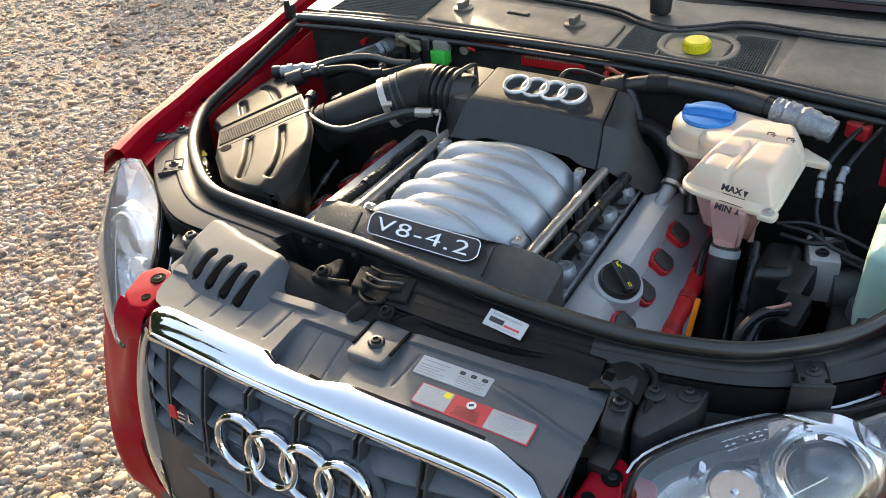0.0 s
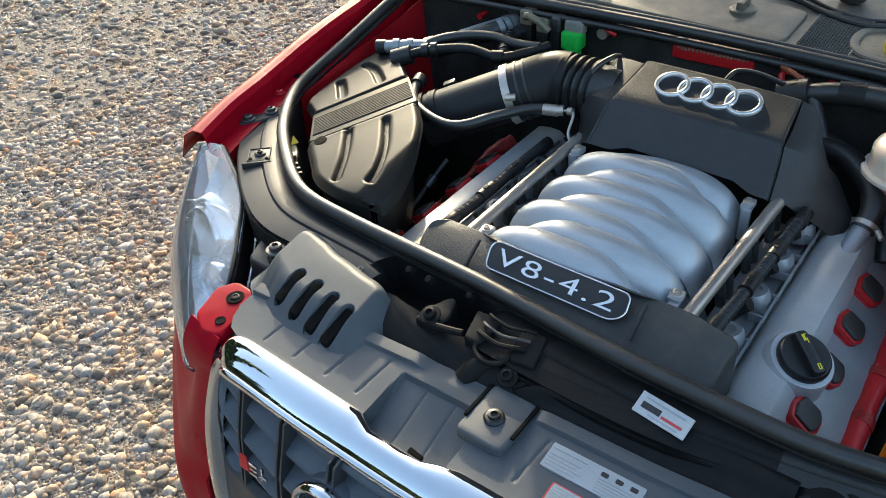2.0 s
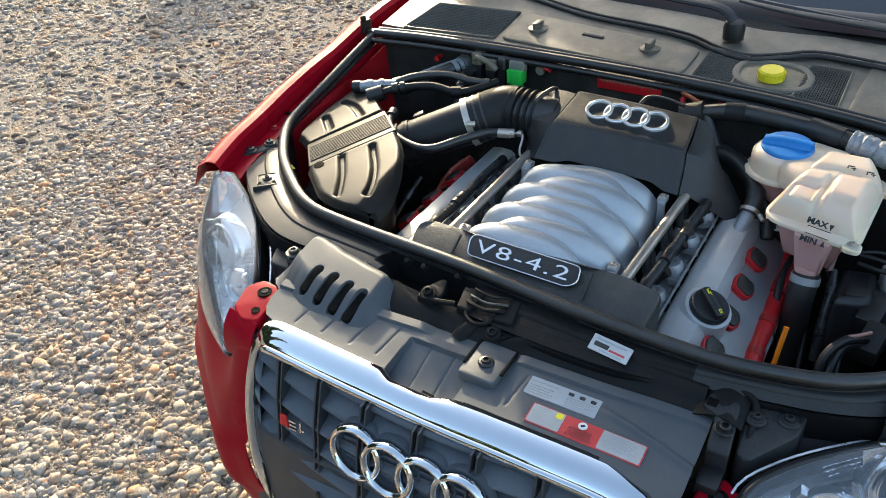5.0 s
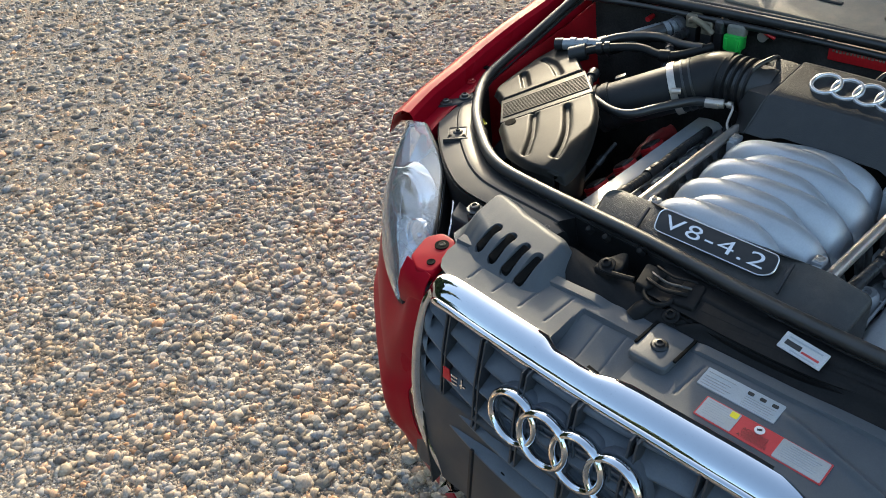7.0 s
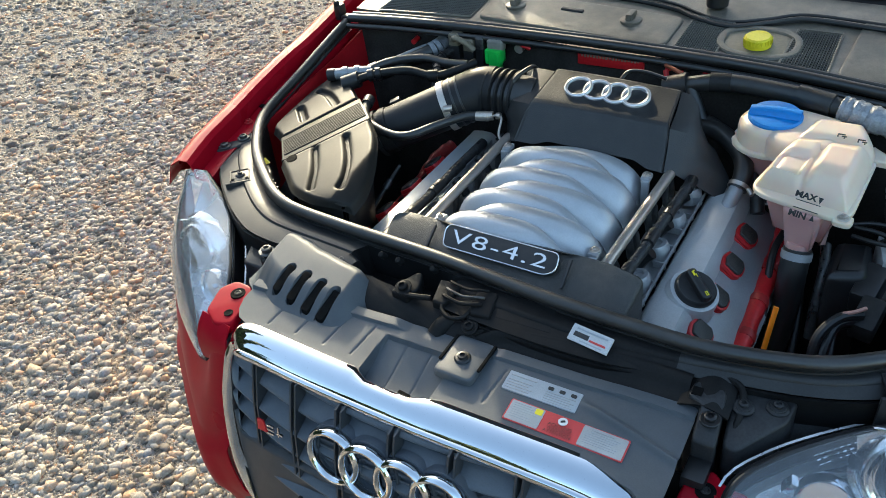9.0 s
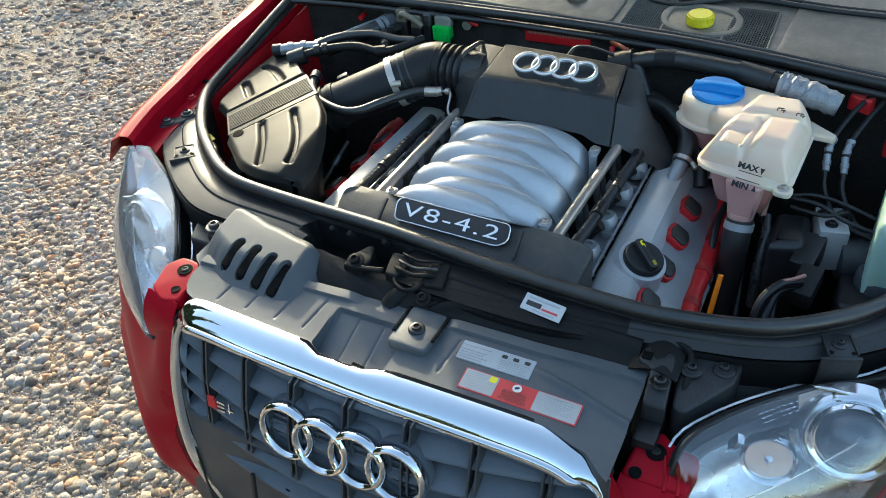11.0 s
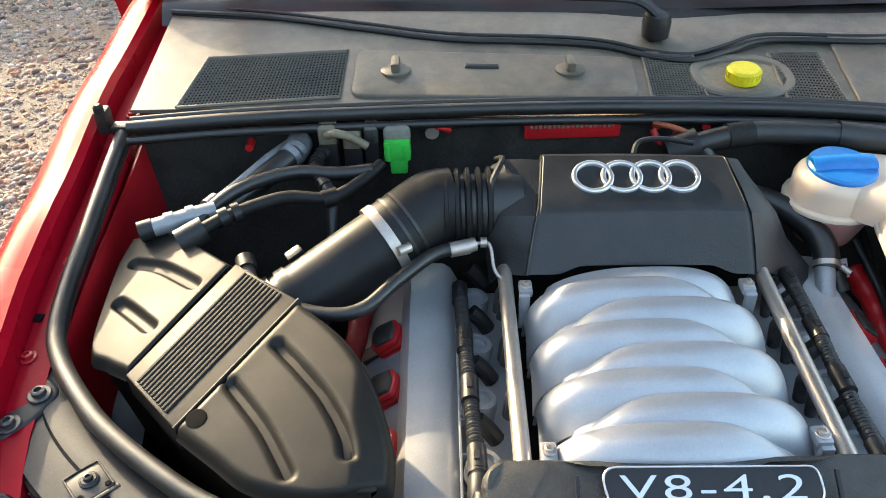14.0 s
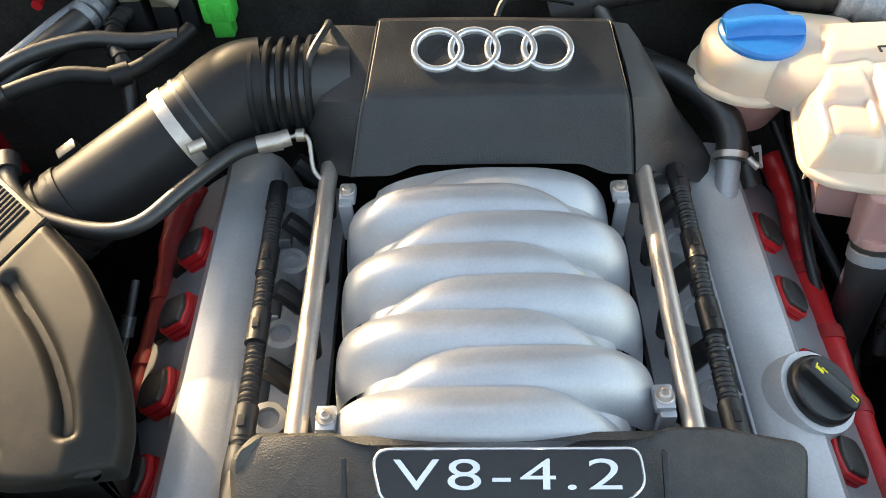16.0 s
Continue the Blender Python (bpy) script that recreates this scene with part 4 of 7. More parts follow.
for sx, pts in ((-1, [(-0.349, 0.30, 0.600), (-0.349, 0.45, 0.606), (-0.347, 0.60, 0.612), (-0.343, 0.69, 0.640), (-0.326, 0.735, 0.65)]),
                (1, [(0.350, 0.31, 0.601), (0.347, 0.46, 0.607), (0.346, 0.61, 0.613), (0.348, 0.69, 0.636), (0.336, 0.75, 0.655)])):
    h = thing("coil_harness_cover", pts[1], "dull red corrugated wiring tube beside the coils", "wiring tube", "coil wiring tubes")
    bm = bmesh.new()
    tube(bm, spline(pts, 10), lambda t: 0.0150 + 0.0009 * math.sin(t * 60), 12)
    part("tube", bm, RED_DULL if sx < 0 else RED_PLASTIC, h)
    for k in range(4):
        q = Vector(pts[0]).lerp(Vector(pts[2]), 0.2 + 0.27 * k)
        bm = bmesh.new()
        lathe(bm, [(0.016, -0.008), (0.0165, 0.0), (0.016, 0.008)], q, (0, 1, 0.02), 14)
        part("joint", bm, RED_DULL, h)

# fuel rails
for sx, a, b in ((-1, (-0.153, 0.665, 0.743), (-0.156, 0.345, 0.740)), (1, (0.160, 0.662, 0.738), (0.152, 0.340, 0.738))):
    r = thing("fuel_rail", a, "brushed steel fuel rail beside the intake", "fuel rail", "fuel rails")
    bm = bmesh.new()
    tube(bm, [a, Vector(a).lerp(Vector(b), 0.5), b], 0.0090, 20)
    part("pipe", bm, STEEL, r)
    for k in range(4):
        q = Vector(a).lerp(Vector(b), 0.12 + 0.245 * k)
        bm = bmesh.new()
        rod(bm, q, q + Vector((sx * 0.006, 0, -0.045)), 0.007, 0.006, 12)
        part("stub", bm, DARK_METAL, r)

# corrugated wiring conduits
for sx, a, b in ((-1, (-0.209, 0.655, 0.720), (-0.198, 0.362, 0.736)), (1, (0.196, 0.655, 0.728), (0.184, 0.355, 0.736))):
    c = thing("wiring_conduit", a, "black ribbed wiring conduit along the head", "conduit", "wiring conduits")
    bm = bmesh.new()
    n = 150
    A, B_ = Vector(a), Vector(b)
    tube(bm, [A.lerp(B_, i / n) + Vector((0, 0, 0.002 * math.sin(i / n * 7))) for i in range(n + 1)], lambda t: 0.0076 + 0.0011 * (1 if math.sin(t * 2 * math.pi * 62) > 0 else 0), 12)
    part("hose", bm, BLACK if sx > 0 else BLACK_DULL, c)
    for t in (0.03, 0.33, 0.60, 0.93):
        q = A.lerp(B_, t)
        bm = bmesh.new()
        rod(bm, q - Vector((0, 0.016, 0)), q + Vector((0, 0.016, 0)), 0.0098)
        k = part("collar", bm, BLACK, c)
        bm = bmesh.new()
        box(bm, q + Vector((0, 0, 0.010)), (0.006, 0.010, 0.002), 0.0006)
        part("clip", bm, BLACK_DULL, k)
    bm = bmesh.new()
    tube(bm, spline([b, (b[0] - sx * -0.002, b[1] - 0.025, b[2] - 0.004), (b[0] + sx * 0.006, b[1] - 0.045, b[2] - 0.03)], 5), 0.0105, 12)
    part("elbow", bm, RUBBER, c)

# intake manifold: eight interlaced runners arching across
manifold = thing("intake_manifold", (0, 0.5, 0.66), "silver cast intake manifold with eight arched runners", "intake manifold")
bm = bmesh.new()
prism(bm, rounded([(-0.116, 0.362), (0.116, 0.362), (0.116, 0.655), (-0.116, 0.655)], 0.02), 0.63, 0.722, 0.02)
part("plenum", bm, SILVER, manifold)
bm = bmesh.new()
sheet(bm, lambda u, v: (-0.112 + 0.224 * u, 0.366 + 0.268 * v, 0.716 + 0.050 * math.sin(math.pi * u) ** 0.4), 24, 4, 0.01)
part("arch", bm, SILVER, manifold)


def runner(i):
    """One runner: a broad ridge, full and turned down at its own side, rounding off early and bending forward at the other."""
    yc = 0.3720 + 0.0355 * i
    s = -1 if i % 2 == 0 else 1
    last = i == 7

    def f(u, v):
        a = (2 * u - 1) * math.pi / 2 * 0.995
        q = math.sin(a) * (0.1335 if a > 0 else 0.1100)
        own = smooth_step(q / 0.10)
        tail = smooth_step((-q - 0.02) / 0.09)
        n = 2.9 if q > 0 else 2.3
        k = min(1, abs(q) / (0.134 if q > 0 else 0.1105))
        z = 0.694 + (0.0895 + 0.002 * math.cos(q * 14)) * (1 - k ** n) ** (1 / n)
        w = 0.0225 + 0.0045 * own - 0.0050 * tail
        dy = w * 1.28 * (2 * v - 1)
        # the back flank is steeper than the front one
        e = abs(dy) / w * (1.10 if dy > 0 else 0.95)
        z -= 0.0125 * e ** 2.3 * (1 + 0.5 * tail + 0.6 * own)
        y = yc + dy - 0.014 * tail ** 1.5 + 0.003 * own
        x = s * q * (0.90 if last else 1) + (0.004 if last else 0)
        return (x, y - (0.006 if last else 0), z - (0.010 if last else 0))
    bm = bmesh.new()
    sheet(bm, f, 64, 22, 0.004 * s)
    return part("runner", bm, SILVER, manifold, smooth=60)


for i in range(8):
    runner(i)
# a thin casting seam between neighbours
for sx, y, z in ((-1, 0.379, 0.748), (1, 0.391, 0.747), (-1, 0.621, 0.748), (1, 0.617, 0.745)):
    bm = bmesh.new()
    box(bm, (sx * 0.131, y, z), (0.016, 0.022, 0.010), 0.003)
    br = part("bracket", bm, SILVER, manifold, "pale cast lug with a bolt")
    bm = bmesh.new()
    box(bm, (sx * 0.133, y - 0.012, z - 0.025), (0.013, 0.008, 0.05), 0.002)
    part("leg", bm, SILVER, br)
    bolt("bolt", (sx * 0.131, y, z + 0.005), 0.0045, br, STEEL)

# front engine cover with the raised name plate
front = thing("front_engine_cover", (0, 0.33, 0.70), "grained black engine cover with framed V8 - 4.2 lettering", "engine cover")
bm = bmesh.new()


def front_top(x, y):
    return 0.7705 - max(0, (0.338 - y)) * 0.62 - max(0, y - 0.346) * 0.55 - 0.012 * max(0, abs(x - 0.01) - 0.19) / 0.03


prism(bm, rounded([(-0.192, 0.285), (0.215, 0.272), (0.225, 0.345), (0.16, 0.360), (0.125, 0.362), (0.105, 0.352), (-0.098, 0.352), (-0.120, 0.364), (-0.185, 0.366), (-0.198, 0.34)], 0.010),
      0.68, front_top, 0.006)
part("body", bm, BLACK_TEX, front)
pl = basis((1, -0.015, -0.012), (0, 0.85, 0.527), (0.006, 0.3245, 0.7635))
frame_o = rounded([(-0.090, -0.0185), (0.083, -0.0185), (0.097, -0.008), (0.093, 0.0185), (-0.090, 0.0185), (-0.097, 0.010)], 0.009, 5)
bm = bmesh.new()
prism(bm, frame_o, -0.004, 0.0022, 0.0008, lambda v: pl @ v)
part("plate", bm, BLACK, front, "smooth black name plate")
bm = bmesh.new()
tube(bm, [pl @ Vector((x, y, 0.0024)) for x, y in frame_o + frame_o[:1]], 0.0011, 8)
part("plate_frame", bm, EMBLEM, front, "thin silver frame")
words("lettering", "V8-4.2", 0.030, pl @ pose(0.0, -0.0005, 0.0026) @ Matrix.Diagonal((1.84, 1.03, 1, 1)), EMBLEM, front, 0.0012, 1.13, "raised silver letters V8 - 4.2", -0.0001)
for x, w in ((-0.112, 0.004), (0.118, 0.004)):
    bm = bmesh.new()
    box(bm, (x, 0.318, 0.7570), (w, 0.046, 0.004), 0.001, turn(31))
    part("seam", bm, BLACK, front)
bm = bmesh.new()
prism(bm, rounded([(-0.205, 0.345), (-0.182, 0.345), (-0.180, 0.300), (-0.207, 0.300)], 0.008), 0.69, 0.748, 0.008)
part("end_cap", bm, BLACK, front)

# rear engine cover with four rings
rear = thing("rear_engine_cover", (0, 0.73, 0.75), "black engine cover with four bright emblem rings", "engine cover")
# rows of each section: lower edge, crease of the face, back edge, underside of the back
HUMP_L = [(-0.130, 0.642, 0.752), (-0.1185, 0.676, 0.800), (-0.1145, 0.685, 0.8105), (-0.112, 0.693, 0.8145), (-0.1015, 0.770, 0.8370), (-0.100, 0.782, 0.832), (-0.100, 0.788, 0.78)]
HUMP_R = [(0.150, 0.644, 0.742), (0.146, 0.678, 0.792), (0.1435, 0.686, 0.8035), (0.142, 0.694, 0.8075), (0.1350, 0.770, 0.8270), (0.134, 0.782, 0.822), (0.134, 0.788, 0.77)]


def rear_f(u, v):
    k = v * 6
    i = min(int(k), 5)
    a = Vector(HUMP_L[i]).lerp(Vector(HUMP_L[i + 1]), k - i)
    b = Vector(HUMP_R[i]).lerp(Vector(HUMP_R[i + 1]), k - i)
    q = a.lerp(b, u)
    bow = 0.0022 * math.sin(math.pi * u)
    if i == 0:
        cutout = smooth_step((q.x + 0.094) / 0.036) * smooth_step((0.128 - q.x) / 0.036) * (1 - k)
        q += Vector((0, 0.0055, 0.0085)) * cutout
    groove = 0.0014 * (math.exp(-((u - 0.012) / 0.006) ** 2) + math.exp(-((u - 0.988) / 0.006) ** 2))
    return q + Vector((0, -0.3, 0.95)) * (bow - groove)


bm = bmesh.new()
sheet(bm, rear_f, 90, 36, -0.004)
part("hump", bm, COVER, rear, smooth=28)


def facets(name, rows):
    """A faceted moulded flank: rows of points from the hump outwards."""
    bm = bmesh.new()
    nr, nc = len(rows), len(rows[0])

    def f(u, v):
        return Vector(rows[min(nr - 1, int(round(u * (nr - 1))))][min(nc - 1, int(round(v * (nc - 1))))])
    sheet(bm, f, nr - 1, nc - 1, 0.004)
    edges = [e for e in bm.edges if len(e.link_faces) == 2 and e.calc_face_angle(0) > 0.35]
    bmesh.ops.bevel(bm, geom=edges, offset=0.0018, segments=2, affect="EDGES", profile=0.6, clamp_overlap=True)
    return part(name, bm, COVER, rear, smooth=32)


facets("left_flank", [
    [(-0.1295, 0.643, 0.750), (-0.148, 0.655, 0.742), (-0.164, 0.672, 0.724), (-0.170, 0.690, 0.700)],
    [(-0.1240, 0.661, 0.775), (-0.145, 0.670, 0.768), (-0.164, 0.684, 0.760), (-0.174, 0.705, 0.740)],
    [(-0.1215, 0.667, 0.785), (-0.150, 0.673, 0.780), (-0.170, 0.690, 0.775), (-0.178, 0.708, 0.755)],
    [(-0.1155, 0.684, 0.808), (-0.140, 0.688, 0.807), (-0.157, 0.695, 0.803), (-0.168, 0.712, 0.785)],
    [(-0.1085, 0.720, 0.820), (-0.128, 0.722, 0.820), (-0.143, 0.726, 0.817), (-0.156, 0.730, 0.795)],
    [(-0.1020, 0.770, 0.835), (-0.126, 0.772, 0.836), (-0.148, 0.774, 0.835), (-0.166, 0.774, 0.825)],
    [(-0.1010, 0.787, 0.780), (-0.126, 0.787, 0.780), (-0.150, 0.787, 0.780), (-0.166, 0.787, 0.780)]])
facets("right_flank", [
    [(0.1495, 0.645, 0.742), (0.166, 0.652, 0.738), (0.200, 0.668, 0.712), (0.238, 0.682, 0.684)],
    [(0.1480, 0.660, 0.764), (0.170, 0.668, 0.756), (0.204, 0.690, 0.738), (0.243, 0.704, 0.702)],
    [(0.1475, 0.664, 0.770), (0.182, 0.690, 0.766), (0.206, 0.710, 0.745), (0.238, 0.722, 0.705)],
    [(0.1440, 0.686, 0.802), (0.172, 0.692, 0.794), (0.186, 0.712, 0.782), (0.205, 0.745, 0.740)],
    [(0.1420, 0.720, 0.812), (0.160, 0.725, 0.806), (0.176, 0.738, 0.792), (0.190, 0.755, 0.745)],
    [(0.1355, 0.770, 0.826), (0.150, 0.772, 0.822), (0.162, 0.774, 0.805), (0.170, 0.776, 0.760)],
    [(0.1345, 0.787, 0.775), (0.150, 0.787, 0.770), (0.162, 0.787, 0.765), (0.170, 0.787, 0.75)]])
nrm = Vector((0, -0.30, 0.95)).normalized()
for i in range(4):
    c = Vector((-0.040 + 0.0357 * i, 0.7335, 0.8295 - 0.0009 * i))
    m3 = basis((1, -0.02, -0.015), (0, 0.95, 0.30), (0, 0, 0)).to_3x3()
    bm = bmesh.new()
    lathe(bm, [(0.0196, -0.004), (0.0196, 0.0030), (0.0204, 0.0042), (0.0218, 0.0048), (0.0236, 0.0048), (0.0252, 0.0042), (0.0262, 0.0028), (0.0264, -0.004)], c, m3 @ Vector((0, 0, 1)), 48)
    part("ring", bm, EMBLEM, rear, "bright silver emblem ring")
bm = bmesh.new()
tube(bm, spline([(0.02, 0.785, 0.830), (0.03, 0.80, 0.840), (0.06, 0.802, 0.842), (0.10, 0.798, 0.836)], 6), 0.0035, 8)
part("rear_wire", bm, BLACK, rear)

# oil filler on the head cover
oil = thing("oil_filler", (0.262, 0.400, 0.70), "silver oil filler neck with black screw cap", "oil filler")
ax = Vector((0.34, -0.16, 0.93)).normalized()
base = Vector((0.259, 0.428, 0.656))
bm = bmesh.new()
lathe(bm, [(0.050, -0.03), (0.046, 0.0), (0.040, 0.02), (0.0380, 0.042), (0.0365, 0.047), (0.032, 0.047)], base, ax, 32)
part("neck", bm, HEAD, oil)
bm = bmesh.new()
lathe(bm, [(0.0300, 0.040), (0.0312, 0.050), (0.0300, 0.055), (0.028, 0.057), (0.0, 0.057)], base, ax, 32)
cap = part("cap", bm, BLACK, oil, "black oil cap with yellow symbols")
xa = (Vector((0.75, -0.62, -0.2)) - ax * ax.dot(Vector((0.75, -0.62, -0.2)))).normalized()
q = basis(xa, ax.cross(xa), base + ax * 0.060)
bm = bmesh.new()
prism(bm, rounded([(-0.027, -0.008), (0.027, -0.008), (0.027, 0.008), (-0.027, 0.008)], 0.006), -0.005, 0.008, 0.004, lambda v: q @ v)
part("grip", bm, BLACK, cap)
for x0, bars in ((-0.017, ((0, 0, 0.008, 0.003), (0.004, 0.003, 0.006, 0.0012), (-0.004, 0.0025, 0.0012, 0.003))), (0.019, ((0, 0, 0.007, 0.0012), (0, 0.003, 0.007, 0.0012), (-0.003, 0.0015, 0.0012, 0.004), (0.003, 0.0015, 0.0012, 0.004)))):
    for bx, by, bw, bh in bars:
        bm = bmesh.new()
        box(bm, q @ Vector((x0 + bx, by - 0.001, 0.0083)), (bw, bh, 0.0006), 0, q.to_3x3())
        part("symbol", bm, YELLOW, cap)

# breather stub with hose clamp on the head
br = thing("breather_hose", (0.264, 0.694, 0.70), "black breather hose clamped to a silver stub", "hose")
bm = bmesh.new()
tube(bm, spline([(0.252, 0.640, 0.672), (0.258, 0.670, 0.692), (0.264, 0.700, 0.712)], 4), 0.0125, 16)
part("stub", bm, SILVER_DIM, br)
bm = bmesh.new()
tube(bm, spline([(0.263, 0.692, 0.707), (0.266, 0.712, 0.722), (0.255, 0.745, 0.738), (0.225, 0.775, 0.748), (0.19, 0.795, 0.752), (0.14, 0.80, 0.745)], 6), 0.0165, 16)
part("hose", bm, RUBBER, br)
bm = bmesh.new()
tube(bm, [(0.2635, 0.693, 0.7075), (0.2645, 0.699, 0.7115)], 0.0182, 20)
cl = part("clamp", bm, STEEL, br, "small steel hose clamp")
bm = bmesh.new()
rod(bm, (0.281, 0.690, 0.712), (0.290, 0.680, 0.708), 0.004)
part("clamp_screw", bm, STEEL, cl)

# ---- air filter box ----
airbox = thing("air_filter_box", (-0.46, 0.48, 0.56), "satin black air filter box with ribbed band", "air filter box")


def ab_z(x, y):
    return 0.770 + 0.19 * (x + 0.475) + 0.08 * (y - 0.423) - 1.2 * max(0, x + 0.315) ** 1.2


outline = [(-0.628, 0.725), (-0.563, 0.722), (-0.47, 0.638), (-0.383, 0.552), (-0.335, 0.496), (-0.300, 0.430), (-0.281, 0.366), (-0.279, 0.322), (-0.355, 0.314), (-0.408, 0.332), (-0.482, 0.396), (-0.546, 0.458), (-0.566, 0.486), (-0.622, 0.525)]
bm = bmesh.new()
prism(bm, rounded(inset(outline, 0.008), 0.014), 0.52, lambda x, y: ab_z(x, y) - 0.02, 0.003, flare=-0.03)
part("body", bm, AIRBOX, airbox)


def across(t):
    """The two ends of a line across the lid, t from the back of the ribbed band to its front."""
    a = Vector((-0.567, 0.490)).lerp(Vector((-0.487, 0.402)), t)
    b = Vector((-0.474, 0.638)).lerp(Vector((-0.381, 0.551)), t)
    return a, b




def lid_sheet(name, L, R, grooves, label, tilt=0.0):
    """One half of the lid: a moulded shell between two edge curves, with sunk channels and rounded rims."""
    lc, rc = spline([Vector((*q, 0)) for q in L], 10), spline([Vector((*q, 0)) for q in R], 10)

    def at(c, v):
        k = v * (len(c) - 1)
        i = min(int(k), len(c) - 2)
        return c[i].lerp(c[i + 1], k - i)

    def ease(a, b, t):
        t = min(1, max(0, (t - a) / (b - a)))
        return t * t * (3 - 2 * t)

    def f(u, v):
        q = at(lc, v).lerp(at(rc, v), u)
        wide = (at(rc, v) - at(lc, v)).length
        rim = min(u * wide, (1 - u) * wide, (1 - v) * 0.14, v * 0.14 + 0.006)
        z = ab_z(q.x, q.y) - tilt * v + 0.002 - 0.012 * (1 - ease(0, 0.012, rim)) ** 2
        for g in grooves:
            d = min(near(q.x, q.y, a, b) for a, b in zip(g, g[1:]))
            z -= 0.0075 * (1 - ease(0.004, 0.011, d))
        return (q.x, q.y, z)
    bm = bmesh.new()
    sheet(bm, f, 90, 80, 0.003)
    return part(name, bm, AIRBOX, airbox, label, smooth=50)


def near(x, y, a, b):
    ax, ay, bx, by = a[0], a[1], b[0], b[1]
    dx, dy = bx - ax, by - ay
    t = min(1, max(0, ((x - ax) * dx + (y - ay) * dy) / (dx * dx + dy * dy)))
    return math.hypot(ax + dx * t - x, ay + dy * t - y)


def curve2(pts):
    return [(q.x, q.y) for q in spline([Vector((*p, 0)) for p in pts], 5)]


lid_sheet("rear_lid", [(-0.567, 0.488), (-0.595, 0.506), (-0.620, 0.527), (-0.628, 0.60), (-0.630, 0.68)],
          [(-0.476, 0.640), (-0.520, 0.681), (-0.564, 0.721), (-0.600, 0.726), (-0.626, 0.726)],
          [curve2([(-0.606, 0.668), (-0.568, 0.652), (-0.518, 0.612)]), curve2([(-0.606, 0.600), (-0.590, 0.586), (-0.556, 0.553)])], "rear half of the lid with two short channels")
lid = lid_sheet("front_lid", [(-0.487, 0.400), (-0.446, 0.367), (-0.408, 0.338), (-0.358, 0.324), (-0.320, 0.325)],
                [(-0.381, 0.549), (-0.334, 0.499), (-0.298, 0.437), (-0.279, 0.377), (-0.278, 0.338)],
                [curve2([(-0.441, 0.449), (-0.403, 0.400), (-0.380, 0.362), (-0.371, 0.346)]), curve2([(-0.398, 0.492), (-0.350, 0.432), (-0.324, 0.386), (-0.317, 0.360)])], "front half of the lid with two long channels", 0.024)
bm = bmesh.new()
prism(bm, [(*across(0.02)[0],), (*across(0.98)[0],), (*across(0.98)[1],), (*across(0.02)[1],)], lambda x, y: ab_z(x, y) - 0.03, lambda x, y: ab_z(x, y) - 0.0008, 0.002)
part("band", bm, AIRBOX, airbox)
for k in range(11):
    a, b = across(0.22 + 0.052 * k)
    d = (b - a).normalized() * 0.005
    bm = bmesh.new()
    tube(bm, [(q.x, q.y, ab_z(q.x, q.y) - 0.0016) for q in (a + d, a.lerp(b, 0.5), b - d)], 0.0031, 10)
    part("rib", bm, AIRBOX, airbox)
for t in (0.96,):
    a, b = across(t)
    bm = bmesh.new()
    tube(bm, [(q.x, q.y, ab_z(q.x, q.y) + 0.0006) for q in (a, a.lerp(b, 0.5), b)], 0.0022, 8)
    part("lid_edge", bm, AIRBOX, airbox)


bm = bmesh.new()
lathe(bm, [(0.0105, -0.004), (0.0105, 0.0016), (0.0095, 0.0018), (0.0, 0.0010)], (-0.468, 0.411, ab_z(-0.468, 0.411) + 0.0030), (-0.10, -0.20, 1), 20)
part("hole", bm, DEEP, airbox)
# dark bracket and clip between the box and the seal
clip = thing("airbox_bracket", (-0.56, 0.42, 0.70), "black plastic bracket with a warning tag below the air box", "bracket")
bm = bmesh.new()
prism(bm, rounded([(-0.62, 0.48), (-0.56, 0.44), (-0.50, 0.37), (-0.54, 0.36), (-0.61, 0.43)], 0.01), 0.64, 0.715, 0.006)
part("body", bm, BLACK, clip)
bm = bmesh.new()
prism(bm, [(-0.602, 0.468), (-0.578, 0.456), (-0.585, 0.440), (-0.607, 0.452)], 0.7155, 0.7165, 0.0003)
part("tag", bm, YELLOW, clip)
bm = bmesh.new()
lathe(bm, [(0.010, 0), (0.010, 0.01), (0.006, 0.011), (0.005, 0.006)], (-0.548, 0.408, 0.716))
part("bush", bm, TAN, clip)
for k in range(3):
    bm = bmesh.new()
    box(bm, (-0.525 + 0.013 * k, 0.385 - 0.008 * k, 0.717), (0.005, 0.03, 0.02), 0.001, turn(0, 0, -40))
    part("fin", bm, BLACK, clip)

# ---- intake duct ----
duct = thing("intake_duct", (-0.30, 0.70, 0.74), "black intake duct with a steel band and ribbed elbow", "intake duct")
p0, p1, p2 = Vector((-0.425, 0.620, 0.722)), Vector((-0.300, 0.692, 0.770)), Vector((-0.250, 0.722, 0.785))
bm = bmesh.new()
tube(bm, [p0, p1], lambda t: 0.0435 + 0.002 * t, 32)
part("pipe", bm, DUCT, duct)
for t, r in ((0.03, 0.048), (0.14, 0.0465), (0.18, 0.0465)):
    q = p0.lerp(p1, t)
    d = (p1 - p0).normalized() * 0.004
    bm = bmesh.new()
    tube(bm, [q - d, q + d], r, 32)
    part("collar", bm, DUCT, duct)
bm = bmesh.new()
el = spline([p1 - (p1 - p0) * 0.02, p1 + (p1 - p0) * 0.18, p2 + Vector((0.008, 0.008, 0.006)), Vector((-0.215, 0.737, 0.792))], 8)
tube(bm, el, 0.0485, 32)
part("elbow", bm, DUCT, duct)
d = (p1 - p0).normalized()
bm = bmesh.new()
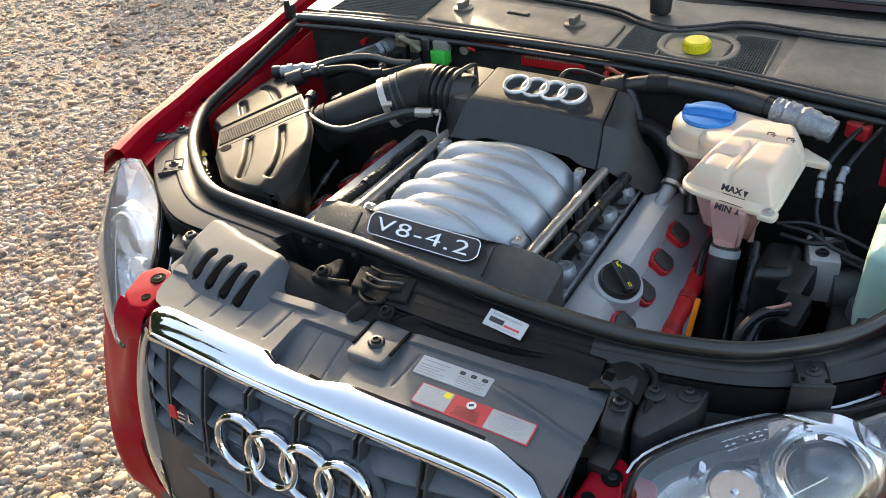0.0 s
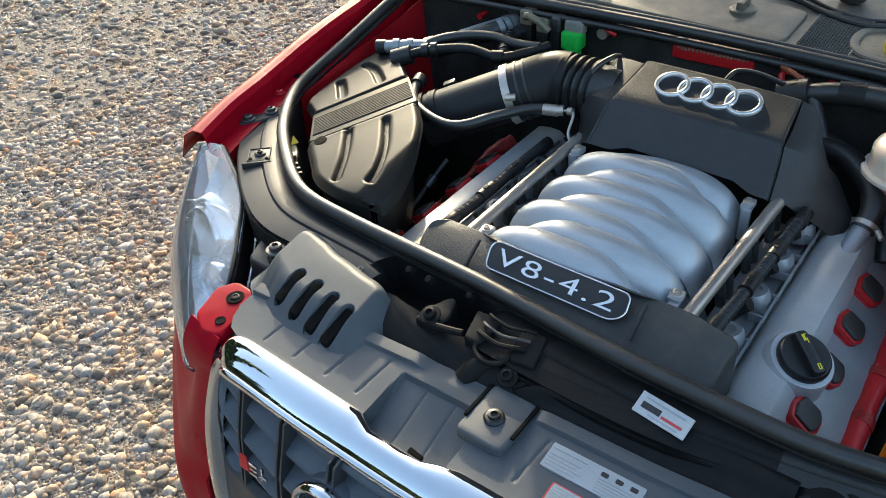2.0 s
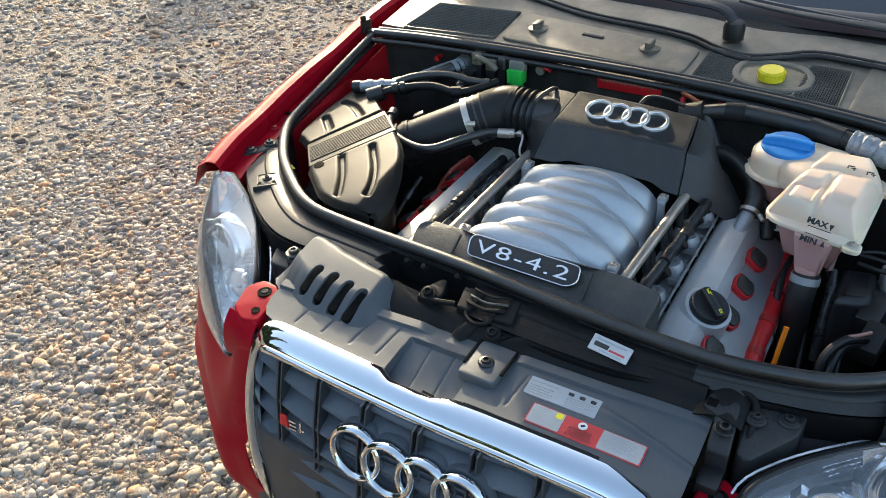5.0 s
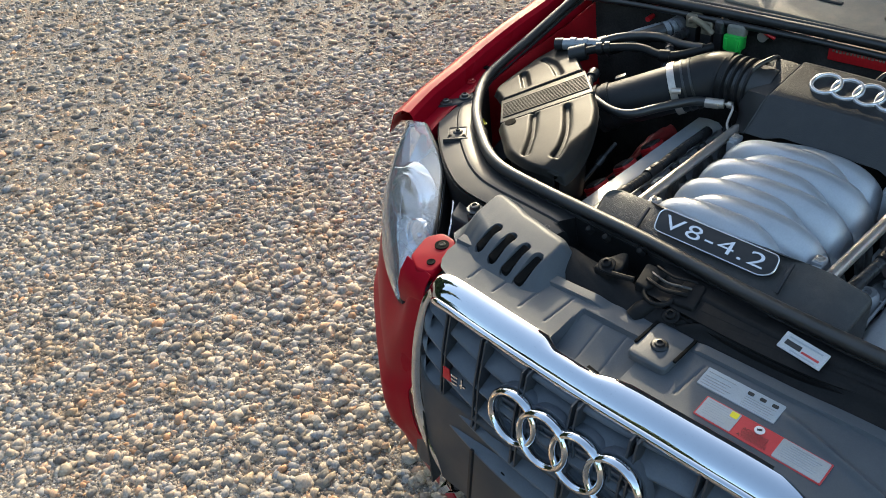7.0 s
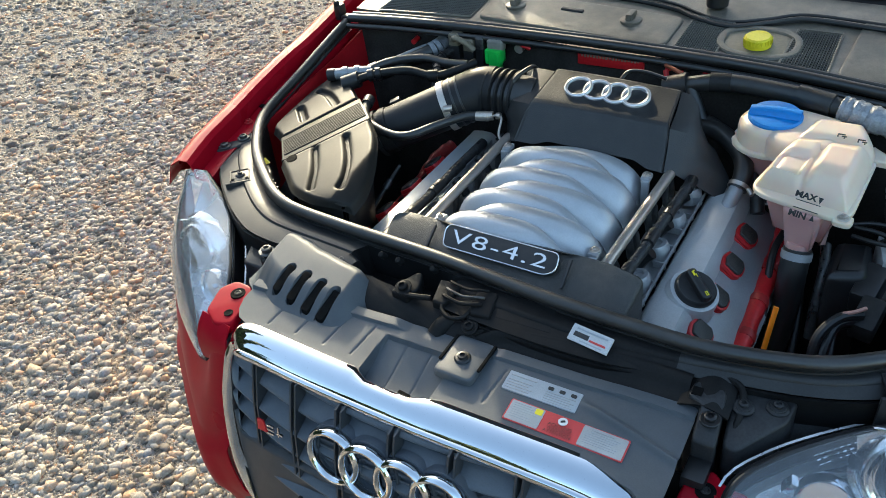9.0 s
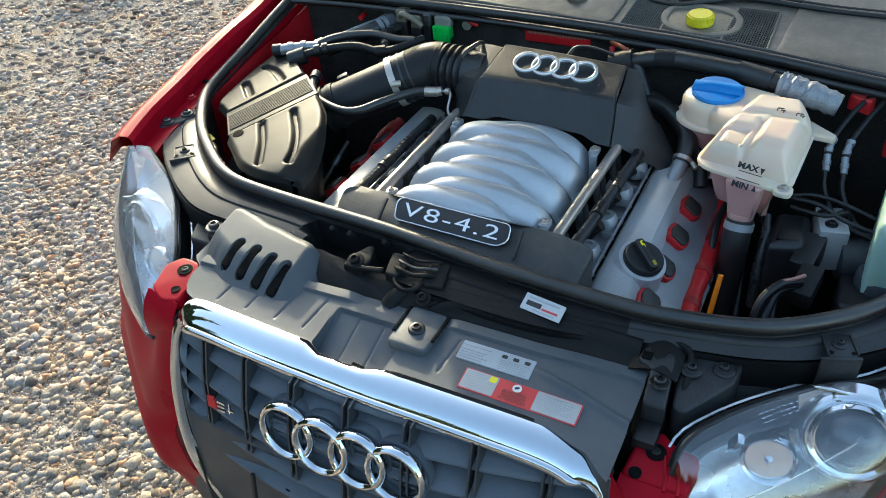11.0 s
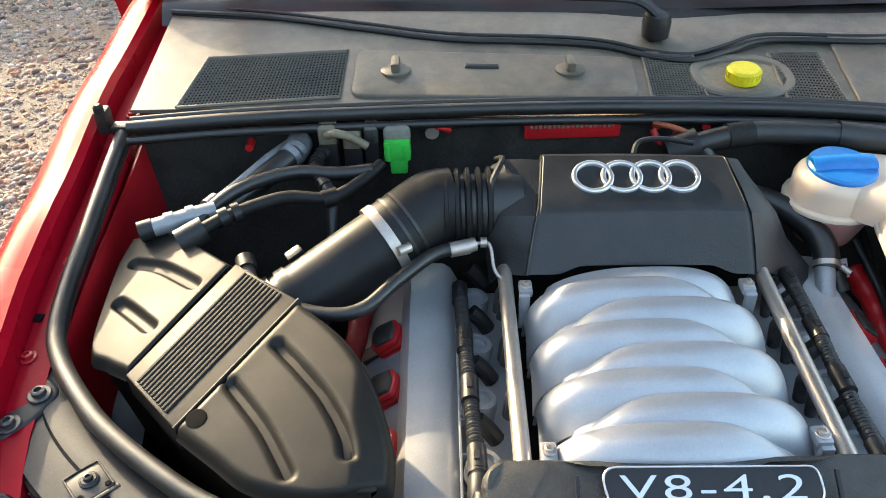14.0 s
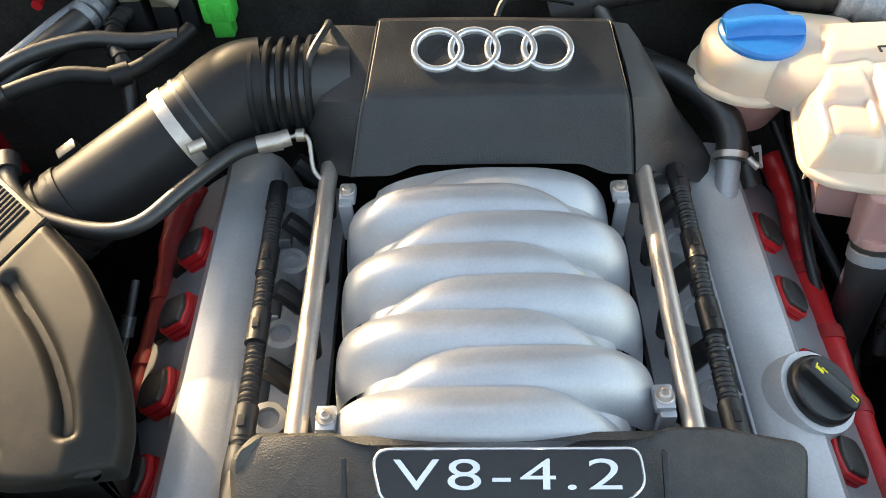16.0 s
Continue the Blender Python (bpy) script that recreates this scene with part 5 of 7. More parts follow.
tube(bm, [p1 - d * 0.004, p1 + d * 0.009], 0.0502, 36)
band = part("clamp_band", bm, STEEL, duct, "bright steel clamp band")
sidev = Vector((0.45, -0.80, 0.35)).normalized()
bm = bmesh.new()
rod(bm, p1 + d * 0.002 + sidev * 0.052 + Vector((-0.006, -0.004, 0)), p1 + d * 0.002 + sidev * 0.052 + Vector((0.008, 0.005, 0)), 0.006)
part("clamp_screw", bm, STEEL, band)
for t in (0.020, 0.034):
    bm = bmesh.new()
    tube(bm, [p1 + d * t, p1 + d * (t + 0.004)], 0.0497, 32)
    part("rim", bm, RUBBER, duct)
for k in range(5):
    q = Vector((-0.222 + 0.0135 * k, 0.734 + 0.002 * k, 0.790 - 0.001 * k))
    bm = bmesh.new()
    tube(bm, [q - Vector((0.0048, 0, 0)), q - Vector((0.002, 0, 0)), q + Vector((0.002, 0, 0)), q + Vector((0.0048, 0, 0))], lambda t: 0.0505 if 0.2 < t < 0.8 else 0.045, 32)
    part("bellow", bm, DUCT, duct)
bm = bmesh.new()
tube(bm, [(-0.225, 0.734, 0.790), (-0.13, 0.742, 0.785)], 0.0435, 28)
part("spigot", bm, RUBBER, duct)
bm = bmesh.new()
tube(bm, spline([(-0.172, 0.700, 0.800), (-0.166, 0.725, 0.830), (-0.150, 0.765, 0.840), (-0.155, 0.80, 0.82)], 6), 0.004, 8)
part("edge_bead", bm, RUBBER, duct)
bm = bmesh.new()
box(bm, (-0.408, 0.668, 0.772), (0.022, 0.016, 0.014), 0.003, turn(0, -20, 30))
part("latch", bm, BLACK, duct)


def hose(name, pts, r, mat, label, category="hose", n=8, seg=12, fittings=()):
    t = thing(name, pts[0], label, category)
    bm = bmesh.new()
    c = spline(pts, n)
    tube(bm, c, r, seg)
    part("pipe", bm, mat, t)
    for at, rad, half, m in fittings:
        i = min(int(at * (len(c) - 1)), len(c) - 2)
        q, dd = c[i], (c[i + 1] - c[i]).normalized()
        bm = bmesh.new()
        tube(bm, [q - dd * half, q + dd * half], rad, seg + 4)
        part("fitting", bm, m, t)
    return t


hose("fuel_hose", [(-0.468, 0.660, 0.772), (-0.452, 0.622, 0.768), (-0.420, 0.592, 0.762), (-0.361, 0.574, 0.758), (-0.320, 0.580, 0.760), (-0.283, 0.617, 0.768), (-0.240, 0.657, 0.775), (-0.205, 0.668, 0.776)],
     0.0085, RUBBER, "black rubber fuel hose with crimped steel end", fittings=((0.04, 0.012, 0.010, BLACK), (0.99, 0.0095, 0.012, STEEL)))
hose("fuel_pipe", [(-0.205, 0.668, 0.776), (-0.180, 0.676, 0.777), (-0.170, 0.672, 0.774), (-0.166, 0.650, 0.755), (-0.155, 0.640, 0.745)], 0.0024, STEEL, "thin bent steel fuel pipe", "pipe",
     fittings=((0.12, 0.0088, 0.009, STEEL), (0.3, 0.0065, 0.004, STEEL)))
hose("ac_pipe", [(-0.535, 0.755, 0.785), (-0.500, 0.810, 0.790), (-0.470, 0.862, 0.795), (-0.440, 0.900, 0.80)], 0.007, SILVER_DIM, "bare aluminium refrigerant pipe", "pipe", fittings=((0.1, 0.012, 0.009, STEEL),))
hose("ac_hose", [(-0.520, 0.765, 0.772), (-0.470, 0.83, 0.785), (-0.437, 0.872, 0.795), (-0.428, 0.905, 0.80)], 0.016, RUBBER, "black hose with a ribbed silver sleeve at the firewall",
     fittings=((0.66, 0.0185, 0.005, CLOTH), (0.74, 0.0188, 0.005, CLOTH), (0.82, 0.0188, 0.005, CLOTH), (0.90, 0.0185, 0.005, CLOTH)))
hose("ac_valve", [(-0.600, 0.712, 0.785), (-0.575, 0.722, 0.787), (-0.548, 0.735, 0.788), (-0.520, 0.748, 0.788)], 0.012, SILVER_DIM, "silver pipe union with a black cap", "pipe union",
     fittings=((0.0, 0.0135, 0.009, BLACK), (0.4, 0.0145, 0.006, SILVER_DIM), (0.7, 0.0145, 0.005, SILVER_DIM)))
hose("vacuum_hose", [(-0.545, 0.72, 0.78), (-0.510, 0.765, 0.795), (-0.472, 0.795, 0.80), (-0.42, 0.812, 0.802), (-0.368, 0.812, 0.798), (-0.32, 0.815, 0.80)], 0.0095, RUBBER, "black rubber vacuum hose")
hose("wiring_loom", [(-0.540, 0.700, 0.783), (-0.495, 0.725, 0.795), (-0.432, 0.757, 0.798), (-0.374, 0.762, 0.792), (-0.335, 0.795, 0.795), (-0.310, 0.83, 0.80)], 0.0085, BLACK_DULL, "taped black wiring loom", "wiring",
     fittings=((0.02, 0.017, 0.018, BLACK), (0.18, 0.013, 0.006, BLACK), (0.24, 0.013, 0.005, BLACK), (0.62, 0.012, 0.010, BLACK_DULL)))
hose("wiring_loom", [(-0.385, 0.885, 0.80), (-0.40, 0.850, 0.795), (-0.395, 0.815, 0.792), (-0.375, 0.78, 0.785), (-0.372, 0.745, 0.74)], 0.009, BLACK, "ribbed black wiring conduit", "wiring",
     fittings=tuple((0.1 + 0.08 * k, 0.0105, 0.002, BLACK) for k in range(10)))
hose("sensor_cable", [(-0.34, 0.56, 0.70), (-0.345, 0.52, 0.68), (-0.36, 0.47, 0.64)], 0.004, BLACK, "thin black sensor cable with a connector", "cable", fittings=((0.5, 0.007, 0.010, DARK_METAL),))

# connectors on the firewall
conn = thing("firewall_connector", (-0.29, 0.885, 0.80), "green firewall connector with a pale boot", "connector")
bm = bmesh.new()
box(bm, (-0.289, 0.876, 0.798), (0.037, 0.026, 0.030), 0.003)
part("housing", bm, GREEN, conn)
bm = bmesh.new()
box(bm, (-0.288, 0.874, 0.775), (0.024, 0.021, 0.026), 0.003)
part("plug", bm, GREEN, conn)
for dx in (-0.012, 0.012):
    bm = bmesh.new()
    box(bm, (-0.289 + dx, 0.8625, 0.796), (0.006, 0.004, 0.024), 0.001)
    part("rib", bm, GREEN, conn)
bm = bmesh.new()
prism(bm, rounded([(-0.308, 0.872), (-0.270, 0.872), (-0.270, 0.895), (-0.308, 0.895)], 0.008), 0.810, 0.832, 0.007)
part("boot", bm, surface("pale_grey_boot", (0.22, 0.21, 0.18), 0.5, vary=0.2), conn, "pale grey rubber boot")
for k, (x, y, z, w) in enumerate(((-0.385, 0.882, 0.815, 0.026), (-0.352, 0.885, 0.805, 0.026), (-0.325, 0.886, 0.812, 0.020))):
    c = thing("firewall_plug", (x, y, z - 0.03), "tan capped black plug on the firewall", "connector", "firewall plugs")
    bm = bmesh.new()
    box(bm, (x, y, z - 0.026), (w, 0.028, 0.046), 0.004)
    part("body", bm, BLACK, c)
    bm = bmesh.new()
    prism(bm, rounded([(x - w / 2, y - 0.014), (x + w / 2, y - 0.014), (x + w / 2, y + 0.012), (x - w / 2, y + 0.012)], 0.006), z - 0.004, z + 0.022, 0.006)
    part("cap", bm, TAN if k < 2 else DARK_METAL, c)
hose("plug_cable", [(-0.385, 0.868, 0.825), (-0.37, 0.855, 0.835), (-0.35, 0.860, 0.825), (-0.33, 0.862, 0.81)], 0.006, TAN, "tan loop of cable between plugs", "cable")
hose("firewall_nut", [(-0.240, 0.905, 0.814), (-0.240, 0.888, 0.812)], 0.010, STEEL, "steel nut on the firewall", "nut", n=2)
hose("firewall_wire", [(-0.240, 0.895, 0.82), (-0.225, 0.885, 0.822), (-0.215, 0.89, 0.815)], 0.004, RED_PLASTIC, "short red wire on the firewall", "wire")
vin = thing("stamped_panel", (-0.03, 0.895, 0.79), "red firewall panel with a row of stamped characters", "panel")
bm = bmesh.new()
box(bm, (-0.042, 0.893, 0.812), (0.136, 0.008, 0.030), 0.003)
part("plate", bm, RED_PLASTIC, vin)
for k in range(19):
    bm = bmesh.new()
    box(bm, (-0.100 + 0.0064 * k, 0.8885, 0.817), (0.0036, 0.0012, 0.006 if k % 3 else 0.004), 0)
    part("stamp", bm, TAN, vin)
for x, z in ((-0.50, 0.80), (0.075, 0.815), (0.145, 0.812)):
    hose("firewall_stud", [(x, 0.905, z), (x, 0.885, z - 0.001)], 0.006, RED_PLASTIC, "red plastic stud cap on the firewall", "stud", n=2)
hose("earth_wire", [(0.07, 0.885, 0.82), (0.095, 0.865, 0.822), (0.125, 0.855, 0.81), (0.14, 0.84, 0.79)], 0.004, surface("copper_wire", (0.35, 0.10, 0.05), 0.4, 0.3), "copper brown wire loop", "wire")
hose("earth_wire", [(0.07, 0.885, 0.81), (0.080, 0.875, 0.795), (0.10, 0.872, 0.80), (0.10, 0.88, 0.815)], 0.005, RED_PLASTIC, "red wire loop at the firewall", "wire")
hose("brake_vacuum_hose", [(0.10, 0.85, 0.795), (0.16, 0.853, 0.812), (0.22, 0.857, 0.815), (0.33, 0.845, 0.812), (0.40, 0.828, 0.806)], 0.016, RUBBER, "thick black hose along the firewall",
     fittings=((0.05, 0.024, 0.022, BLACK), (0.35, 0.0175, 0.018, BLACK_DULL), (0.8, 0.019, 0.03, RUBBER)))
hose("wrapped_hose", [(0.385, 0.832, 0.808), (0.41, 0.825, 0.806), (0.445, 0.817, 0.802), (0.482, 0.812, 0.794)], lambda t: 0.022 + 0.0012 * math.sin(t * 47) + 0.0008 * math.sin(t * 23) - 0.010 * max(0, t - 0.6), CLOTH, "hose wrapped in crumpled silver-grey sleeve")
for pts in ([(0.13, 0.845, 0.80), (0.15, 0.83, 0.77), (0.17, 0.81, 0.74)], [(0.12, 0.84, 0.74), (0.18, 0.82, 0.75), (0.235, 0.78, 0.735), (0.28, 0.74, 0.70), (0.30, 0.70, 0.66)]):
    hose("bay_hose", pts, 0.012, RUBBER, "black hose behind the engine cover")

# ---- coolant reservoir ----
tank = thing("coolant_reservoir", (0.37, 0.68, 0.66), "milky plastic coolant reservoir with blue cap, pink below", "coolant tank")
big_o = [(0.300, 0.622), (0.315, 0.600), (0.425, 0.572), (0.445, 0.588), (0.455, 0.76), (0.435, 0.805), (0.37, 0.815), (0.345, 0.80), (0.315, 0.70)]
rnd_o = [(0.292 + 0.062 * math.cos(a), 0.778 + 0.058 * math.sin(a)) for a in (2 * math.pi * k / 24 for k in range(24))]
T_L = spline([(0.303, 0.617, 0), (0.308, 0.66, 0), (0.316, 0.70, 0), (0.330, 0.75, 0), (0.346, 0.80, 0)], 8)
T_R = spline([(0.443, 0.586, 0), (0.450, 0.65, 0), (0.454, 0.72, 0), (0.453, 0.762, 0), (0.435, 0.805, 0)], 8)


def tank_top(u, v):
    k = v * 32
    i = min(int(k), 31)
    a, b = T_L[i].lerp(T_L[i + 1], k - i), T_R[i].lerp(T_R[i + 1], k - i)
    q = a.lerp(b, u)
    wide = (b - a).length
    rim = min(u * wide, (1 - u) * wide, v * 0.20, (1 - v) * 0.20)
    ease = lambda lo, hi, t: smooth_step((t - lo) / (hi - lo))
    z = 0.767 + 0.041 * math.sin(math.pi / 2 * min(1, rim / 0.030)) ** 0.75 - 0.05 * (q.x - 0.38) + 0.06 * (q.y - 0.72)
    z -= 0.0085 * math.exp(-((u - 0.46) / 0.045) ** 2) * ease(0.66, 0.52, v)
    z -= 0.0075 * math.exp(-((v - 0.60) / 0.045) ** 2) * ease(0.05, 0.25, u)
    z -= 0.0050 * math.exp(-((v - 0.36) / 0.03) ** 2) * ease(0.08, 0.16, u) * ease(0.46, 0.40, u)
    z -= 0.0090 * ease(0.10, 0.14, u) * ease(0.42, 0.38, u) * ease(0.10, 0.13, v) * ease(0.36, 0.33, v)
    z += 0.0030 * ease(0.50, 0.56, u) * ease(0.94, 0.88, u) * ease(0.10, 0.16, v) * ease(0.52, 0.46, v)
    return (q.x, q.y, z)


bm = bmesh.new()
sheet(bm, tank_top, 70, 80, 0.012)
part("upper_shell", bm, TANK, tank, smooth=60)
bm = bmesh.new()
prism(bm, inset(rnd_o, 0.005), 0.755, 0.805, 0.018, steps=5)
part("filler_bowl", bm, TANK, tank)
bm = bmesh.new()
prism(bm, rounded([(0.285, 0.728), (0.330, 0.690), (0.40, 0.70), (0.40, 0.812), (0.33, 0.832), (0.30, 0.83)], 0.02), 0.762, lambda x, y: 0.8035, 0.018, steps=5)
part("bridge", bm, TANK, tank)
bm = bmesh.new()
prism(bm, rounded(inset(big_o, -0.003), 0.018), 0.762, 0.769, 0.003)
part("seam_flange", bm, TANK, tank)
bm = bmesh.new()
prism(bm, inset(rnd_o, -0.003), 0.756, 0.763, 0.003)
part("seam_flange", bm, TANK, tank)
bm = bmesh.new()
prism(bm, rounded(inset(big_o, 0.014), 0.02), 0.690, 0.763, 0.004, flare=-0.022)
part("lower_shell", bm, TANK_PINK, tank, "pink-stained lower shell")
bm = bmesh.new()
prism(bm, inset(rnd_o, 0.004), 0.700, 0.757, 0.004, flare=-0.02)
part("lower_bowl", bm, TANK_PINK, tank)
bm = bmesh.new()
prism(bm, rounded([(0.352, 0.578), (0.408, 0.566), (0.415, 0.61), (0.355, 0.62)], 0.012), 0.685, 0.763, 0.004, flare=-0.012)
part("sump", bm, TANK_PINK, tank)
bm = bmesh.new()
prism(bm, rounded([(0.445, 0.79), (0.49, 0.755), (0.488, 0.742), (0.45, 0.745)], 0.004), 0.762, 0.772, 0.003)
part("ear", bm, TANK, tank)
bm = bmesh.new()
prism(bm, rounded([(0.42, 0.59), (0.452, 0.585), (0.448, 0.562), (0.424, 0.564)], 0.008), 0.760, 0.768, 0.002)
part("foot", bm, TANK, tank)
bolt("screw", (0.437, 0.576, 0.768), 0.0055, tank, STEEL)
bm = bmesh.new()
lathe(bm, [(0.040, 0.0), (0.0435, 0.003), (0.0435, 0.007), (0.041, 0.010), (0.020, 0.012), (0.0, 0.012)], (0.292, 0.778, 0.801), (0.03, -0.06, 1), 36)
cap = part("cap", bm, BLUE, tank, "blue screw cap with a raised grip")
bm = bmesh.new()
sheet(bm, lambda u, v: (0.292 - 0.040 + 0.080 * u, 0.778 - 0.016 + 0.032 * v + 0.002 * u, 0.811 + 0.011 * math.sin(math.pi * v) ** 0.6 * (1 - 0.25 * (2 * u - 1) ** 2)), 14, 10, 0.003)
part("grip", bm, BLUE, cap)
bm = bmesh.new()
lathe(bm, [(0.017, -0.06), (0.017, 0.0)], (0.383, 0.590, 0.700), (0.05, 0.25, 1), 20)
part("outlet", bm, TANK_PINK, tank)
mp = basis((0.97, -0.22, 0), (0.12, 0.48, 0.87), (0.388, 0.5765, 0.7905))
words("max_mark", "MAX", 0.0125, mp @ pose(-0.006, 0.002, 0.0014) @ Matrix.Diagonal((1.15, 1, 1, 1)), INK, tank, 0.0003, 1.0, "printed word MAX", 0.0005)
words("min_mark", "MIN", 0.0125, mp @ pose(-0.008, -0.027, 0.0035) @ Matrix.Diagonal((1.15, 1, 1, 1)), INK, tank, 0.0003, 1.0, "printed word MIN", 0.0005)
for dy, z in ((-0.006, 0.0014), (-0.0175, 0.0014)):
    bm = bmesh.new()
    box(bm, mp @ Vector((0.0, dy, z)), (0.036, 0.0012, 0.0006), 0, mp.to_3x3())
    part("level_line", bm, INK, tank)
for tri, z in (([(0.012, 0.006), (0.019, 0.006), (0.0155, -0.004)], 0.0014), ([(0.010, -0.030), (0.017, -0.030), (0.0135, -0.021)], 0.0035)):
    bm = bmesh.new()
    prism(bm, tri, z - 0.0004, z + 0.0003, 0.0001, lambda v: mp @ v)
    part("level_arrow", bm, INK, tank)
for dx in (0.0, 0.030):
    for ox, oy, w, h in ((0, 0.004, 0.010, 0.002), (-0.005, 0, 0.002, 0.009), (0.004, -0.002, 0.007, 0.002), (0.005, -0.005, 0.002, 0.006)):
        bm = bmesh.new()
        box(bm, (0.400 + dx + ox, 0.735 - 0.2 * dx + oy, 0.8135 - 0.05 * (dx + 0.02)), (w, h, 0.0012), 0)
        part("printed_symbol", bm, INK, tank)
hose("coolant_hose", [(0.384, 0.588, 0.690), (0.384, 0.575, 0.655), (0.384, 0.565, 0.60), (0.378, 0.545, 0.52), (0.36, 0.50, 0.42)], 0.0215, RUBBER, "thick black coolant hose with a spring clip", fittings=((0.10, 0.0232, 0.006, SILVER_DIM),))

# ---- left bay: dipstick, wiring, brake lines, tanks ----
dip = thing("dipstick", (0.378, 0.395, 0.65), "orange loop dipstick handle", "dipstick")
bm = bmesh.new()
tube(bm, spline([(0.380, 0.385, 0.60), (0.3835, 0.400, 0.640), (0.3855, 0.413, 0.672), (0.3875, 0.426, 0.702)], 6), 0.0026, 10, 1.5)
part("handle", bm, ORANGE, dip)
bm = bmesh.new()
rod(bm, (0.366, 0.36, 0.50), (0.373, 0.378, 0.605), 0.006)
part("tube", bm, DARK_METAL, dip)
for dx in (0.0, 0.027):
    hose("brake_line", [(0.524 + dx, 0.850, 0.80), (0.502 + dx, 0.805, 0.782), (0.484 + dx, 0.755, 0.755), (0.486 + dx, 0.725, 0.725), (0.492 + dx, 0.70, 0.70), (0.52 + dx, 0.66, 0.675), (0.57 + dx * 0.6, 0.64, 0.668), (0.60, 0.645, 0.66 - dx * 0.3)],
         0.0042, BLACK, "black brake line with a crimped steel joint", "brake line", fittings=tuple((0.27 + 0.022 * k, 0.0058 if k % 3 else 0.0070, 0.0036, SILVER_DIM) for k in range(9)))
for k, pts in enumerate(([(0.45, 0.66, 0.70), (0.49, 0.655, 0.70), (0.53, 0.64, 0.69), (0.58, 0.635, 0.68), (0.60, 0.65, 0.66)], [(0.45, 0.65, 0.69), (0.50, 0.64, 0.692), (0.535, 0.66, 0.69), (0.545, 0.655, 0.65)],
                         [(0.44, 0.67, 0.695), (0.48, 0.68, 0.70), (0.53, 0.675, 0.695), (0.60, 0.66, 0.68)])):
    hose("brake_pipe", pts, 0.0036, BLACK, "thin bent black brake pipe", "brake line")
abs_ = thing("abs_unit", (0.54, 0.64, 0.58), "aluminium hydraulic block with black motor", "hydraulic unit")
bm = bmesh.new()
box(bm, (0.514, 0.652, 0.642), (0.044, 0.070, 0.076), 0.004, turn(0, 0, 14))
part("block", bm, HEAD, abs_)
bm = bmesh.new()
rod(bm, (0.535, 0.630, 0.625), (0.600, 0.648, 0.625), 0.034)
part("motor", bm, GREY_DARK, abs_)
for dx, dy in ((-0.015, 0.01), (0.012, 0.016), (0.0, -0.015)):
    bolt("union", (0.514 + dx, 0.652 + dy, 0.680), 0.006, abs_, BLACK)
wt = thing("washer_tank", (0.61, 0.66, 0.60), "mint green translucent reservoir with a blue cap", "fluid tank")
bm = bmesh.new()
prism(bm, rounded([(0.572, 0.56), (0.65, 0.56), (0.655, 0.80), (0.60, 0.81), (0.576, 0.70)], 0.015), 0.58, 0.752, 0.018, steps=5)
part("body", bm, MINT, wt)
bm = bmesh.new()
prism(bm, rounded([(0.574, 0.64), (0.65, 0.62), (0.655, 0.76), (0.584, 0.76)], 0.02), 0.74, 0.770, 0.014)
part("shoulder", bm, MINT, wt)
bm = bmesh.new()
lathe(bm, [(0.026, 0), (0.0285, 0.004), (0.0275, 0.017), (0.024, 0.021), (0.010, 0.0225), (0, 0.0225)], (0.604, 0.700, 0.770), seg=12)
part("cap", bm, BLUE, wt, "blue screw cap")
pcap = thing("brake_fluid_cap", (0.585, 0.545, 0.64), "grey ribbed cap on a black fluid reservoir", "fluid reservoir")
bm = bmesh.new()
prism(bm, rounded([(0.545, 0.52), (0.64, 0.52), (0.645, 0.635), (0.545, 0.63)], 0.014), 0.55, 0.620, 0.008)
part("reservoir", bm, BLACK, pcap)
bm = bmesh.new()
lathe(bm, [(0.036, 0), (0.037, 0.004), (0.036, 0.02), (0.033, 0.024), (0, 0.025)], (0.600, 0.592, 0.616), seg=30)
k = part("cap", bm, GREY, pcap, "dark grey screw cap")
bm = bmesh.new()
box(bm, (0.600, 0.592, 0.645), (0.058, 0.012, 0.012), 0.004, turn(0, 0, 20))
part("grip", bm, GREY, k)
plug = thing("wiring_plug", (0.50, 0.545, 0.62), "black multi-pin plug with looped wires", "connector")
bm = bmesh.new()
box(bm, (0.492, 0.590, 0.640), (0.036, 0.072, 0.05), 0.006, turn(12, 0, -10))
part("housing", bm, BLACK, plug)
bm = bmesh.new()
box(bm, (0.500, 0.525, 0.638), (0.034, 0.060, 0.036), 0.005, turn(15, 0, -10))
part("boot", bm, BLACK_DULL, plug)
for k, (mat_, off) in enumerate(((BLACK, 0), (BLACK, 0.012), (surface("pink_wire", (0.5, 0.25, 0.2), 0.4), 0.006), (BLACK, 0.02))):
    bm = bmesh.new()
    if k == 2:
        tube(bm, spline([(0.495, 0.515, 0.665), (0.485, 0.50, 0.668), (0.468, 0.49, 0.665)], 5), 0.003, 8)
    else:
        tube(bm, spline([(0.492, 0.510, 0.655 - off), (0.465, 0.485, 0.66 - off), (0.445 + off, 0.455, 0.64 - off), (0.447 + off, 0.43, 0.60), (0.47 + off, 0.41, 0.57)], 6), 0.0075 if k < 2 else 0.005, 10)
    part("wire", bm, mat_, plug)
fan = thing("secondary_pump", (0.46, 0.62, 0.60), "black moulded housing beside the reservoir hose", "housing")
bm = bmesh.new()
prism(bm, rounded([(0.43, 0.56), (0.49, 0.58), (0.485, 0.67), (0.43, 0.66)], 0.015), 0.50, 0.672, 0.015)
part("body", bm, BLACK, fan)
